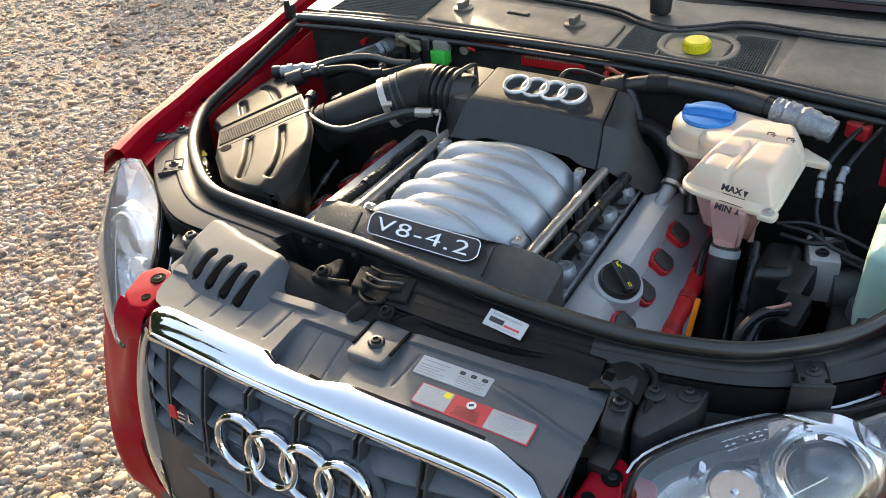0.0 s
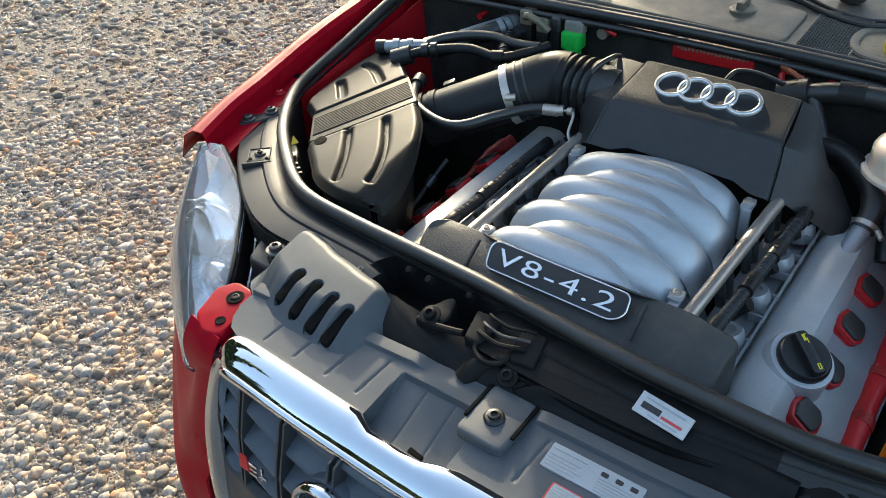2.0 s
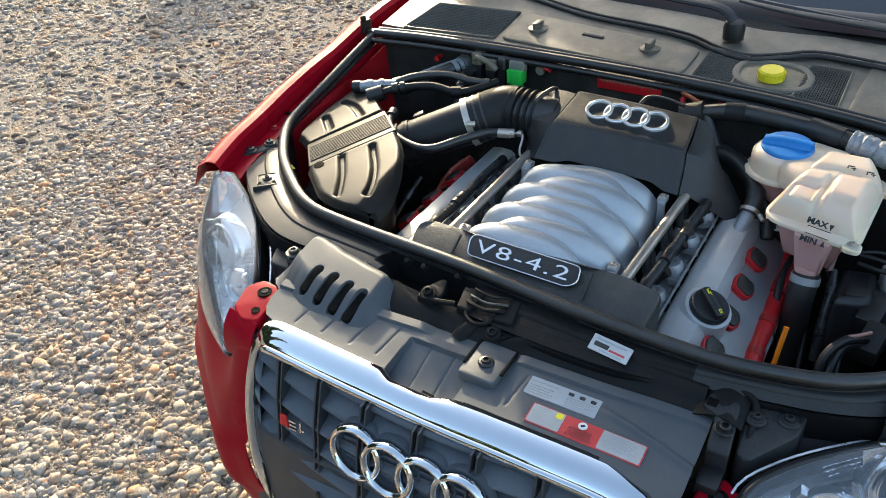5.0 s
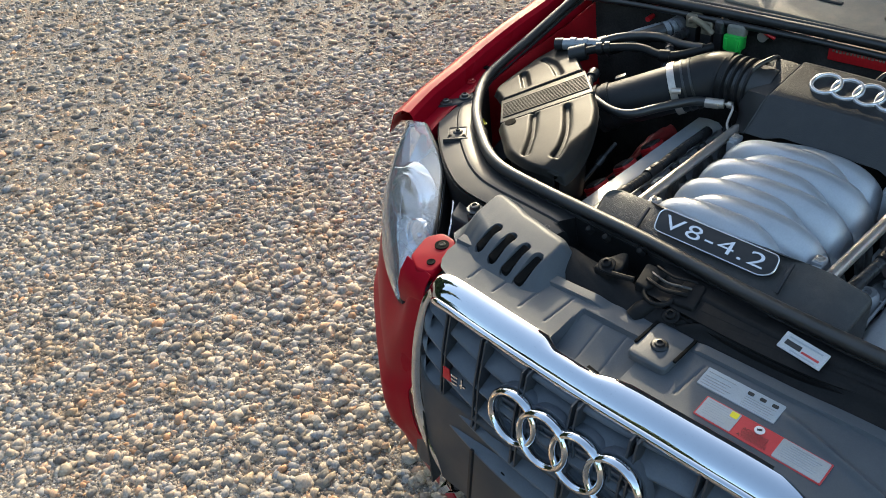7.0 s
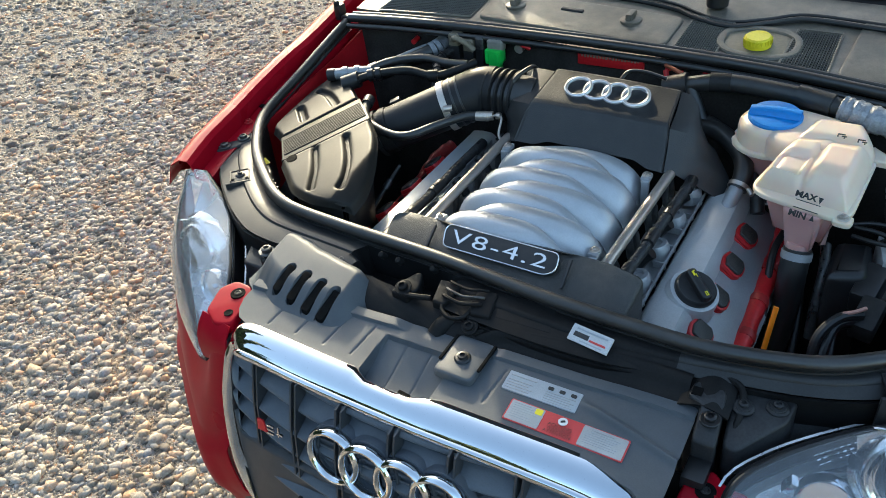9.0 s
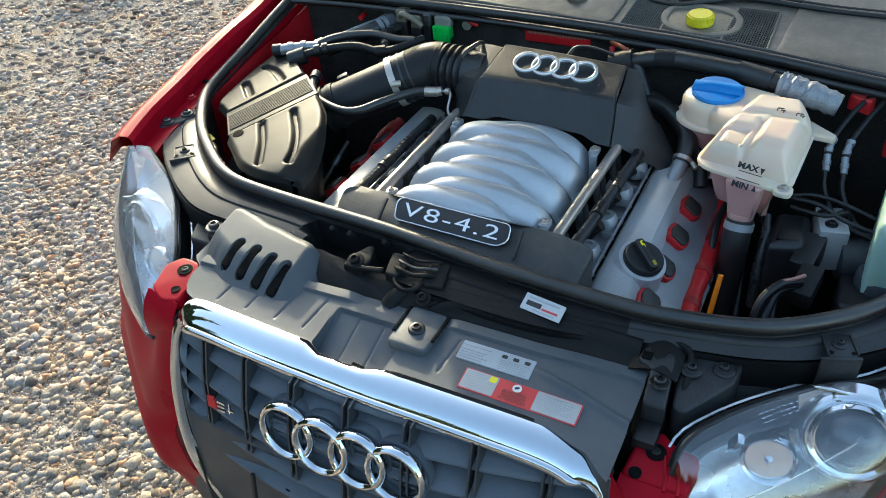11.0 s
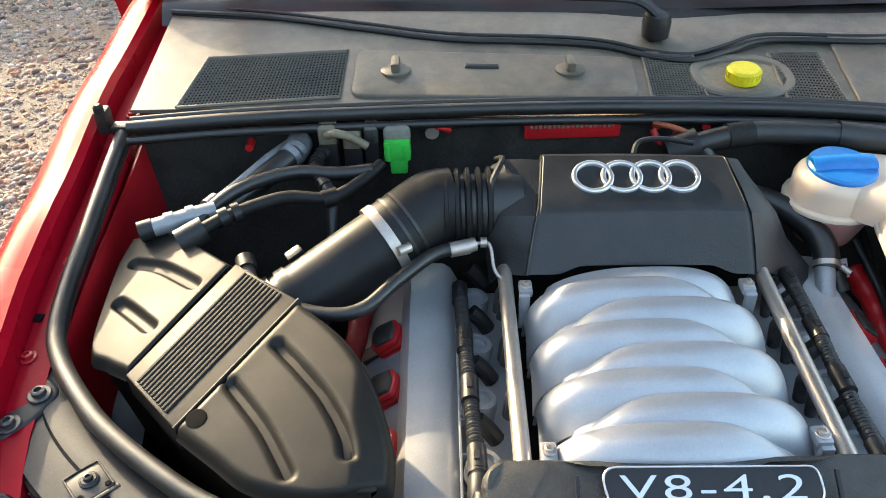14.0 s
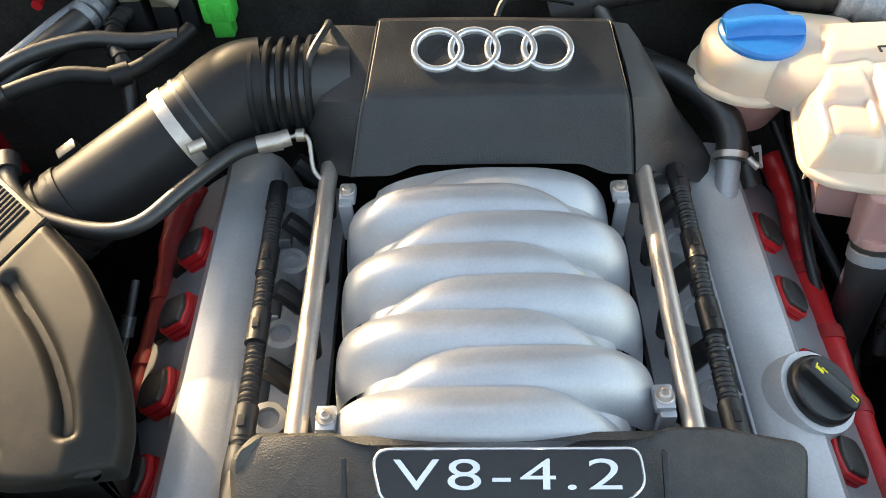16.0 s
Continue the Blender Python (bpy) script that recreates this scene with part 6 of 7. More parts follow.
hose("foil_strip", [(0.418, 0.64, 0.67), (0.425, 0.60, 0.65), (0.425, 0.57, 0.60), (0.428, 0.55, 0.55)], 0.008, surface("printed_black_tape", (0.03, 0.03, 0.03), 0.35, vary=0.5, scale=90), "black taped cable with white print", "cable")
hose("side_cable", [(0.33, 0.76, 0.70), (0.35, 0.70, 0.66), (0.345, 0.62, 0.64), (0.36, 0.52, 0.58)], 0.006, BLACK, "black cable beside the head", "cable")
hose("side_cable", [(0.355, 0.80, 0.70), (0.362, 0.70, 0.64), (0.40, 0.60, 0.58), (0.41, 0.52, 0.50)], 0.006, BLACK, "black cable beside the head", "cable")
hose("red_pipe", [(0.42, 0.63, 0.63), (0.45, 0.64, 0.64), (0.47, 0.66, 0.63)], 0.012, RED_PLASTIC, "short red capped pipe", "pipe")
tag = thing("printed_tag", (0.285, 0.715, 0.69), "small white printed tag below the reservoir", "tag")
bm = bmesh.new()
box(bm, (0.298, 0.722, 0.680), (0.03, 0.003, 0.026), 0.0008, turn(-35, 0, 15))
part("label", bm, WHITE, tag)
for k in range(3):
    bm = bmesh.new()
    box(bm, (0.290 + 0.008 * k, 0.7195, 0.6815), (0.004, 0.001, 0.016), 0, turn(-35, 0, 15))
    part("print", bm, INK, tag)

plate_r = thing("bulkhead_plate", (0.52, 0.86, 0.79), "red painted bulkhead plate behind the brake lines", "panel")
bm = bmesh.new()
prism(bm, rounded([(0.492, 0.845), (0.530, 0.830), (0.535, 0.850), (0.497, 0.868)], 0.008), 0.775, 0.800, 0.004)
part("plate", bm, RED_PLASTIC, plate_r)
strap = thing("strut_mount", (0.635, 0.78, 0.72), "red painted strut mount on the inner wing", "bracket")
bm = bmesh.new()
prism(bm, rounded([(0.560, 0.785), (0.575, 0.782), (0.581, 0.824), (0.566, 0.828)], 0.006), 0.73, lambda x, y: 0.776 + 0.3 * (y - 0.78), 0.005)
part("plate", bm, RED_PLASTIC, strap)

# ---- hood seal and its frame ----
SEAL = [(-0.664, 0.868, 0.836), (-0.667, 0.80, 0.818), (-0.669, 0.70, 0.792), (-0.669, 0.62, 0.774), (-0.661, 0.555, 0.764), (-0.640, 0.508, 0.759), (-0.600, 0.455, 0.757), (-0.560, 0.413, 0.756), (-0.50, 0.365, 0.755), (-0.44, 0.325, 0.755),
        (-0.38, 0.304, 0.755), (-0.28, 0.294, 0.755), (-0.18, 0.288, 0.755), (-0.08, 0.282, 0.755), (0.03, 0.271, 0.755), (0.12, 0.262, 0.755), (0.24, 0.257, 0.754), (0.34, 0.258, 0.753), (0.45, 0.281, 0.752), (0.515, 0.315, 0.752),
        (0.575, 0.365, 0.753), (0.612, 0.417, 0.754), (0.642, 0.49, 0.757), (0.655, 0.57, 0.763), (0.660, 0.70, 0.785), (0.660, 0.81, 0.812)]
SEAL_C = spline(SEAL, 6)
seal = thing("hood_seal", (0, 0.28, 0.74), "black rubber hood seal running round the engine bay", "rubber seal")
bm = bmesh.new()
tube(bm, SEAL_C, 0.0105, 16)
part("bead", bm, RUBBER, seal)
bm = bmesh.new()
tube(bm, [q - Vector((0, 0, 0.016)) for q in SEAL_C], 0.006, 8)
part("clamp_strip", bm, BLACK, seal)
bm = bmesh.new()
box(bm, (-0.664, 0.876, 0.842), (0.030, 0.020, 0.014), 0.004)
part("corner_piece", bm, BLACK, seal)
rest = thing("hood_rest", (-0.688, 0.880, 0.84), "black rubber hood stop on the fender lip", "hood stop")
bm = bmesh.new()
box(bm, (-0.690, 0.882, 0.852), (0.016, 0.026, 0.034), 0.004)
part("block", bm, BLACK, rest)
bm = bmesh.new()
lathe(bm, [(0.007, 0), (0.007, 0.008), (0.004, 0.012)], (-0.690, 0.874, 0.868), seg=12)
part("stud", bm, BLACK_DULL, rest)

# black support frame outside the seal
OUT = [(-0.672, 0.86, 0.80), (-0.672, 0.80, 0.79), (-0.672, 0.70, 0.77), (-0.676, 0.62, 0.755), (-0.688, 0.555, 0.748), (-0.690, 0.500, 0.741), (-0.675, 0.435, 0.736), (-0.630, 0.375, 0.733), (-0.560, 0.315, 0.731), (-0.485, 0.265, 0.730),
       (-0.42, 0.240, 0.729), (-0.32, 0.232, 0.729), (-0.20, 0.222, 0.728), (-0.09, 0.214, 0.727), (0.02, 0.205, 0.726), (0.12, 0.202, 0.724), (0.23, 0.208, 0.722), (0.345, 0.236, 0.721), (0.46, 0.258, 0.720), (0.54, 0.292, 0.719),
       (0.61, 0.345, 0.720), (0.655, 0.400, 0.722), (0.672, 0.47, 0.728), (0.672, 0.56, 0.74), (0.672, 0.70, 0.765), (0.672, 0.81, 0.79)]
OUT_C = spline(OUT, 6)
fr = thing("lock_carrier", (0, 0.24, 0.60), "dusty black lock carrier frame under the hood seal", "carrier frame")
bm = bmesh.new()
nn = len(SEAL_C) - 1


def frame_f(u, v):
    i = min(int(round(u * nn)), nn)
    a, b = SEAL_C[i] - Vector((0, 0, 0.019)), OUT_C[i]
    q = a.lerp(b, v)
    q.z += 0.006 * math.sin(math.pi * v) * (1 if v < 0.5 else 0.4)
    # open trench beside the latch
    q.z -= 0.095 * smooth_step((q.x + 0.212) / 0.012) * smooth_step((-0.042 - q.x) / 0.012) * smooth_step((v - 0.03) / 0.08)
    return q


# one rim in three pieces, the middle coloured darker for shade
for lo, hi, name, mat, text in ((-9, -0.216, "frame_rim", FRAME, ""), (-0.216, 0.315, "rim_middle_shaded", SHADE_BLACK, "middle of the carrier rim, coloured dark for the shade round the latch"), (0.315, 9, "frame_rim", FRAME, "")):
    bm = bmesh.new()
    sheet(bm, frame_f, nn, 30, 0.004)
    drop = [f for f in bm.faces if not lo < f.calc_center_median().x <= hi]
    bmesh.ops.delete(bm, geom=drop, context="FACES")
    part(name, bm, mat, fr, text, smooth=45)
bm = bmesh.new()
def wall_f(u, v):
    q = OUT_C[int(round((0.24 + 0.70 * u) * nn))]
    dip = 0.05 * smooth_step((q.x + 0.205) / 0.012) * smooth_step((-0.05 - q.x) / 0.012)
    return q + Vector((0, 0, -0.002 - dip - (0.13 - dip) * v))


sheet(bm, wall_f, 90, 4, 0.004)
part("front_wall", bm, SHADE_BLACK, fr)
# inside skirt down into the bay
bm = bmesh.new()
sheet(bm, lambda u, v: SEAL_C[int(round((0.15 + 0.80 * u) * nn))] + Vector((0, 0.006 + 0.01 * v, -0.02 - 0.12 * v)), 90, 3, 0.003)
part("inner_wall", bm, BLACK, fr)
# raised bead that runs along the frame
bm = bmesh.new()
tube(bm, [SEAL_C[i].lerp(OUT_C[i], 0.42) + Vector((0, 0, -0.008)) for i in range(86, 128)], 0.004, 8)
part("bead", bm, BLACK_DULL, fr)
bm = bmesh.new()
tube(bm, [SEAL_C[i].lerp(OUT_C[i], 0.86) + Vector((0, 0, -0.0035)) for i in range(26, 69)], 0.0034, 8)
part("outer_bead", bm, FRAME, fr)
bm = bmesh.new()
tube(bm, [SEAL_C[i].lerp(OUT_C[i], 0.86) + Vector((0, 0, -0.0035)) for i in range(83, 132)], 0.0034, 8)
part("outer_bead", bm, FRAME, fr)
# cross ribs and clip holes moulded into the frame
for i in (38, 47, 101, 110, 119):
    a, b = SEAL_C[i].lerp(OUT_C[i], 0.46), SEAL_C[i].lerp(OUT_C[i], 0.84)
    bm = bmesh.new()
    tube(bm, [a + Vector((0, 0, -0.010)), a.lerp(b, 0.5) + Vector((0, 0, -0.0065)), b + Vector((0, 0, -0.004))], 0.0026, 6)
    part("cross_rib", bm, FRAME, fr)
for i in (43, 97, 106, 115):
    q = SEAL_C[i].lerp(OUT_C[i], 0.64)
    bm = bmesh.new()
    lathe(bm, [(0.0065, -0.004), (0.0065, 0.002), (0.005, 0.003), (0.0035, 0.0022)], q + Vector((0, 0, -0.006)), (0, -0.3, 1), 14)
    part("clip", bm, BLACK, fr)
for (x, y, z), r in (((-0.651, 0.470, 0.7495), 0.0075), ((-0.668, 0.432, 0.7475), 0.0075), ((-0.377, 0.218, 0.722), 0.009), ((-0.235, 0.240, 0.731), 0.005)):
    bolt("bolt", (x, y, z), r, fr, DARK_METAL)
for pts in ([(-0.690, 0.47), (-0.655, 0.50), (-0.630, 0.475), (-0.645, 0.44), (-0.675, 0.41), (-0.695, 0.43)],):
    bm = bmesh.new()
    prism(bm, rounded(pts, 0.012), 0.725, lambda x, y: 0.7485 + 0.05 * (y - 0.45), 0.004)
    part("mount_pad", bm, FRAME, fr)
for sx, c, rz in ((-1, Vector((-0.564, 0.362, 0.745)), 42), (1, Vector((0.551, 0.303, 0.737)), 22)):
    t = thing("headlight_bracket", c, "black stamped headlight bracket with a bolt", "bracket", "headlight brackets")
    R3 = turn(0, 0, rz)
    bm = bmesh.new()
    box(bm, c + Vector((0, 0, -0.002)), (0.036, 0.038, 0.005), 0.0015, R3)
    part("plate", bm, BRACKET, t)
    bm = bmesh.new()
    box(bm, c + R3 @ Vector((-0.003, -0.021, -0.028)), (0.048, 0.005, 0.056), 0.0015, R3)
    part("leg", bm, BRACKET, t)
    for dx, dy in ((-0.013, -0.012), (0.013, -0.014)):
        bm = bmesh.new()
        lathe(bm, [(0.003, 0), (0.0028, 0.0012)], c + R3 @ Vector((dx, dy, 0.0005)), seg=10)
        part("hole", bm, DEEP, t)
    bm = bmesh.new()
    lathe(bm, [(0.0095, 0), (0.0095, 0.002), (0.008, 0.003)], c + Vector((0, 0.002, 0)), seg=18)
    part("washer", bm, BRACKET, t)
    bolt("bolt", c + Vector((0, 0.002, 0.002)), 0.0045, t, BRACKET)
    bm = bmesh.new()
    tube(bm, [c + R3 @ Vector(q) for q in ((-0.017, -0.018, 0.001), (-0.017, 0.018, 0.001), (0.017, 0.018, 0.001), (0.017, -0.018, 0.001))], 0.0014, 6)
    part("flange", bm, BRACKET, t)

# hood latch in the middle of the frame
latch = thing("hood_latch", (-0.02, 0.21, 0.70), "black hood latch with a steel catch", "hood latch")
lz = lambda x, y: 0.7400 + 0.22 * (y - 0.23)
for x, y in ((-0.137, 0.264), (-0.076, 0.267), (-0.170, 0.266)):
    bm = bmesh.new()
    lathe(bm, [(0.0055, -0.006), (0.0055, 0.006), (0.004, 0.0085), (0.002, 0.009)], (x, y, 0.742), (0, -0.6, 0.8), 12)
    part("stud", bm, SHADE_BLACK, latch)
# near-black block that puts the hollow's shade into its colour
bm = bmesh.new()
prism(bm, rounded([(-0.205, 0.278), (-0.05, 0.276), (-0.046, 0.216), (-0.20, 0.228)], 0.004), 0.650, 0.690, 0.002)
part("shade_block", bm, DEEP, latch, "near-black block in place of the shaded hollow below the catch")
# bolted arm that bridges the opening
bm = bmesh.new()
prism(bm, rounded([(-0.118, 0.206), (-0.086, 0.204), (-0.078, 0.226), (-0.086, 0.252), (-0.096, 0.252), (-0.112, 0.228)], 0.006), 0.716, lambda x, y: lz(x, y) - 0.001, 0.003)
arm = part("arm", bm, SHADE_BLACK, latch)
bolt("bolt", (-0.100, 0.217, 0.7375), 0.008, arm, SHADE_BLACK, (0, -0.35, 1))
bm = bmesh.new()
tube(bm, spline([(-0.092, 0.208, 0.734), (-0.070, 0.209, 0.737), (-0.050, 0.213, 0.738)], 4), 0.0042, 8)
part("bar", bm, SHADE_BLACK, latch)
# two halves of the catch housing with the slot between them
for poly, top in (([(-0.053, 0.249), (-0.016, 0.251), (-0.020, 0.224), (-0.026, 0.209), (-0.046, 0.209)], 0.002), ([(0.012, 0.252), (0.042, 0.253), (0.048, 0.211), (0.018, 0.208), (0.010, 0.226)], 0.002)):
    bm = bmesh.new()
    prism(bm, rounded(poly, 0.004), 0.705, lambda x, y: lz(x, y) + top, 0.003)
    part("case", bm, SHADE_BLACK, latch)
# near-black filler, coloured as the shade inside the slot
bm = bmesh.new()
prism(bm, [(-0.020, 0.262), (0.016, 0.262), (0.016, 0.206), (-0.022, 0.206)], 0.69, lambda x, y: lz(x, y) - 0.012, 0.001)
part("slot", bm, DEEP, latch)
for k, (y, z) in enumerate(((0.246, 0.748), (0.233, 0.745), (0.222, 0.741))):
    bm = bmesh.new()
    tube(bm, spline([(-0.034, y + 0.002, z), (-0.022, y - 0.004, z + 0.003), (-0.002, y - 0.006, z + 0.0015), (0.020, y - 0.001, z + 0.003), (0.028, y + 0.004, z)], 5), 0.0020 if k < 2 else 0.0030, 8)
    part("catch", bm, DARK_METAL if k == 1 else SHADE_BLACK, latch, "worn steel catch" if k == 1 else "")
bm = bmesh.new()
tube(bm, spline([(-0.032, 0.222, 0.736), (-0.026, 0.204, 0.731), (-0.008, 0.196, 0.729), (0.010, 0.203, 0.731), (0.016, 0.222, 0.736)], 6), 0.0034, 10)
part("guide_loop", bm, SHADE_BLACK, latch)
bm = bmesh.new()
tube(bm, spline([(-0.012, 0.205, 0.716), (-0.020, 0.192, 0.712), (-0.026, 0.180, 0.702)], 5), 0.0135, 18)
cup = part("cup", bm, SHADE_BLACK, latch, "short black drain elbow")
bm = bmesh.new()
lathe(bm, [(0.0105, 0.0), (0.0100, 0.0012), (0.0, 0.0012)], (-0.0262, 0.1795, 0.7017), (-0.35, -0.75, -0.5), 18)
part("mouth", bm, DEEP, cup)
bolt("bolt", (0.024, 0.196, 0.722), 0.0075, latch, SHADE_BLACK, (0, -0.4, 1))
bm = bmesh.new()
prism(bm, rounded([(0.050, 0.262), (0.130, 0.259), (0.137, 0.219), (0.052, 0.217)], 0.003), 0.712, lambda x, y: lz(x, y) - 0.0035, 0.002)
part("cover", bm, SHADE_BLACK, latch, "flat black cover plate")
# sloping guard between the latch and the radiator cover
bm = bmesh.new()
sheet(bm, lambda u, v: Vector((-0.195, 0.232, 0.724)).lerp(Vector((-0.010, 0.214, 0.722)), u).lerp(Vector((-0.150, 0.184, 0.704)).lerp(Vector((0.052, 0.181, 0.706)), u), v)
      + Vector((0, 0, 0.004 * math.sin(math.pi * v) + 0.003 * math.exp(-((u - v * 0.5 - 0.1) / 0.04) ** 2))), 24, 8, 0.003)
part("guard", bm, SHADE_BLACK, latch)
# swollen air duct behind the radiator cover
D_B = spline([(0.030, 0.190, 0.712), (0.060, 0.208, 0.722), (0.098, 0.220, 0.7270), (0.19, 0.232, 0.7285), (0.26, 0.236, 0.7275), (0.330, 0.236, 0.724)], 6)
D_F = spline([(0.030, 0.182, 0.706), (0.070, 0.183, 0.706), (0.12, 0.184, 0.707), (0.20, 0.187, 0.708), (0.27, 0.190, 0.709), (0.330, 0.192, 0.710)], 6)
bm = bmesh.new()
sheet(bm, lambda u, v: along(D_B, u).lerp(along(D_F, u), v) + Vector((0, 0.0, 0.010 * math.sin(math.pi * min(1, v * 1.6)) * smooth_step(u / 0.25))), 30, 12, -0.003)
part("air_duct", bm, SHADE_BLACK, latch, "smooth black air duct swelling")
bm = bmesh.new()
tube(bm, [along(D_B, t / 30) + Vector((0, 0.003, 0.002)) for t in range(31)], 0.0034, 8)
part("duct_bead", bm, SHADE_BLACK, latch)
st = basis((0.985, -0.15, 0.0), (0.10, 0.80, 0.42), (0.193, 0.226, 0.7395))
stick = thing("sticker", (0.193, 0.226, 0.737), "small white sticker with a black and red print", "sticker")
bm = bmesh.new()
prism(bm, rounded([(-0.030, -0.012), (0.030, -0.012), (0.030, 0.012), (-0.030, 0.012)], 0.001), -0.001, 0.0012, 0.0003, lambda v: st @ v)
part("film", bm, surface("worn_white_sticker", (0.50, 0.51, 0.52), 0.4, vary=0.15, fine=500), stick)
for x, y, w, h, m in ((-0.013, -0.001, 0.022, 0.007, INK), (0.012, -0.0035, 0.024, 0.003, RED_FILM), (0.0, 0.007, 0.046, 0.0022, PAPER), (0.004, -0.0085, 0.034, 0.0018, PAPER)):
    bm = bmesh.new()
    box(bm, st @ Vector((x, y, 0.0014)), (w, h, 0.0005), 0, st.to_3x3())
    part("print", bm, m, stick)

# grey radiator cover panel
panel = thing("radiator_cover", (0, 0.13, 0.68), "grey plastic radiator cover with a scooped recess", "radiator cover")


def smooth(a, b, t):
    t = min(1, max(0, (t - a) / (b - a)))
    return t * t * (3 - 2 * t)


def py_front(x):
    return -0.004 - 0.013 * smooth(-0.100, -0.078, x) * smooth(0.036, 0.014, x) + interp(x, [(-0.352, 0.128), (-0.344, 0.108), (-0.332, 0.095), (-0.312, 0.089), (-0.20, 0.0845), (0.0, 0.0785), (0.15, 0.081), (0.25, 0.077), (0.31, 0.062), (0.348, 0.034)])[0]


def py_rear(x):
    return interp(x, [(-0.36, 0.165), (-0.15, 0.176), (0.01, 0.184), (0.20, 0.186), (0.348, 0.195)])[0]


def panel_z(x, y):
    z = 0.698 + 0.011 * smooth(0.07, 0.19, y) - 0.004 * smooth(0.25, 0.35, x)
    # scooped recess, deepest towards the grille
    cx, cy = -0.033, 0.150
    front_c = py_front(x) + 0.0035
    inside = smooth(0.0, 0.0035, 0.060 - abs(x - cx) - 0.10 * max(0, y - 0.12)) * smooth(0, 0.0035, y - front_c) * smooth(0, 0.004, cy - y)
    z -= inside * (0.007 + 0.013 * smooth(0.15, 0.07, y))
    # moulded creases
    for gx in (-0.275, -0.222, -0.168, -0.118, 0.098):
        z -= 0.0016 * math.exp(-((x - gx - 0.12 * (y - 0.12)) / 0.0018) ** 2) * smooth(0.095, 0.10, y) * (1 - smooth(0.155, 0.16, y))
    for gx in (-0.052, -0.012):
        z -= 0.001 * inside * math.exp(-((x - gx) / 0.0016) ** 2)
    # step near the back edge
    z += 0.005 * smooth(0.0, 0.003, y - (py_rear(x) - 0.018)) * smooth(0.06, 0.09, abs(x - 0.0))
    z += 0.006 * smooth(0.10, 0.14, x) * math.exp(-((y - 0.145 + 0.25 * (x - 0.22)) / 0.006) ** 2) * smooth(0.20, 0.24, x)
    return z


bm = bmesh.new()
sheet(bm, lambda u, v: (-0.352 + 0.700 * u, py_front(-0.352 + 0.70 * u) + (py_rear(-0.352 + 0.70 * u) - py_front(-0.352 + 0.70 * u)) * v,
                        panel_z(-0.352 + 0.70 * u, py_front(-0.352 + 0.70 * u) + (py_rear(-0.352 + 0.70 * u) - py_front(-0.352 + 0.70 * u)) * v)), 360, 80, 0.0025)
part("panel", bm, GREY, panel, smooth=25)
bm = bmesh.new()
box(bm, (-0.020, 0.080, panel_z(-0.020, 0.080) + 0.0008), (0.020, 0.006, 0.002), 0.0006, turn(0, 0, -8))
part("drain_slot", bm, DEEP, panel)
bm = bmesh.new()
prism(bm, rounded([(0.010, 0.112), (0.070, 0.112), (0.073, 0.186), (0.012, 0.188)], 0.010), 0.700, lambda x, y: 0.7135 + 0.02 * (y - 0.15), 0.004)
tab = part("screw_tab", bm, GREY, panel, "raised grey tab with a screw")
for x in (0.0115, 0.0715):
    bm = bmesh.new()
    box(bm, (x, 0.158, 0.7135), (0.0045, 0.052, 0.004), 0.0012)
    part("slot", bm, DEEP, tab)
bm = bmesh.new()
lathe(bm, [(0.0115, 0), (0.012, 0.002), (0.010, 0.004), (0.007, 0.0045), (0.0065, 0.0075), (0.004, 0.008), (0.0035, 0.005)], (0.040, 0.146, 0.7128), seg=22)
part("screw", bm, BLACK, tab, "black panel screw")

# vented dome on the panel
SLITS = [((-0.296, 0.188), (-0.302, 0.154)), ((-0.261, 0.184), (-0.267, 0.146)), ((-0.227, 0.178), (-0.234, 0.139)), ((-0.196, 0.172), (-0.203, 0.134))]


def seg_dist(x, y, a, b):
    a, b, p = Vector(a), Vector(b), Vector((x, y))
    t = min(1, max(0, (p - a).dot(b - a) / (b - a).length_squared))
    return (a + (b - a) * t - p).length


def dome_front(x):
    return interp(x, [(-0.381, 0.168), (-0.370, 0.158), (-0.355, 0.149), (-0.335, 0.138), (-0.315, 0.128), (-0.295, 0.121), (-0.265, 0.117), (-0.20, 0.116), (-0.175, 0.118), (-0.160, 0.122), (-0.147, 0.130)])[0]


def dome_back(x):
    return interp(x, [(-0.381, 0.246), (-0.372, 0.256), (-0.358, 0.262), (-0.34, 0.263), (-0.31, 0.256), (-0.27, 0.243), (-0.20, 0.230), (-0.17, 0.222), (-0.158, 0.214), (-0.147, 0.202)])[0]


def dome_z(x, y):
    yf = dome_front(x)
    k = smooth(-0.004, 0.060, y - yf)
    h = 0.034 * k + 0.008 * smooth(0.04, 0.12, y - yf)
    h *= smooth(-0.002, 0.040, -0.147 - x) ** 0.8 * smooth(-0.002, 0.030, x + 0.381) ** 0.7 * smooth(-0.030, 0.016, dome_back(x) - y) ** 0.5
    z = 0.6985 + h + 0.030 * max(0, y - 0.12)
    for a, b in SLITS:
        z -= 0.018 * smooth(0.0096, 0.0064, seg_dist(x, y, a, b))
    return z


bm = bmesh.new()
def dome_f(u, v):
    x = -0.381 + 0.234 * u
    y = dome_front(x) + (dome_back(x) - dome_front(x)) * v
    return (x, y, dome_z(x, y))


sheet(bm, dome_f, 240, 130, 0.003)
dome = part("vent_dome", bm, GREY, panel, "grey raised vent dome with four slits", smooth=40)
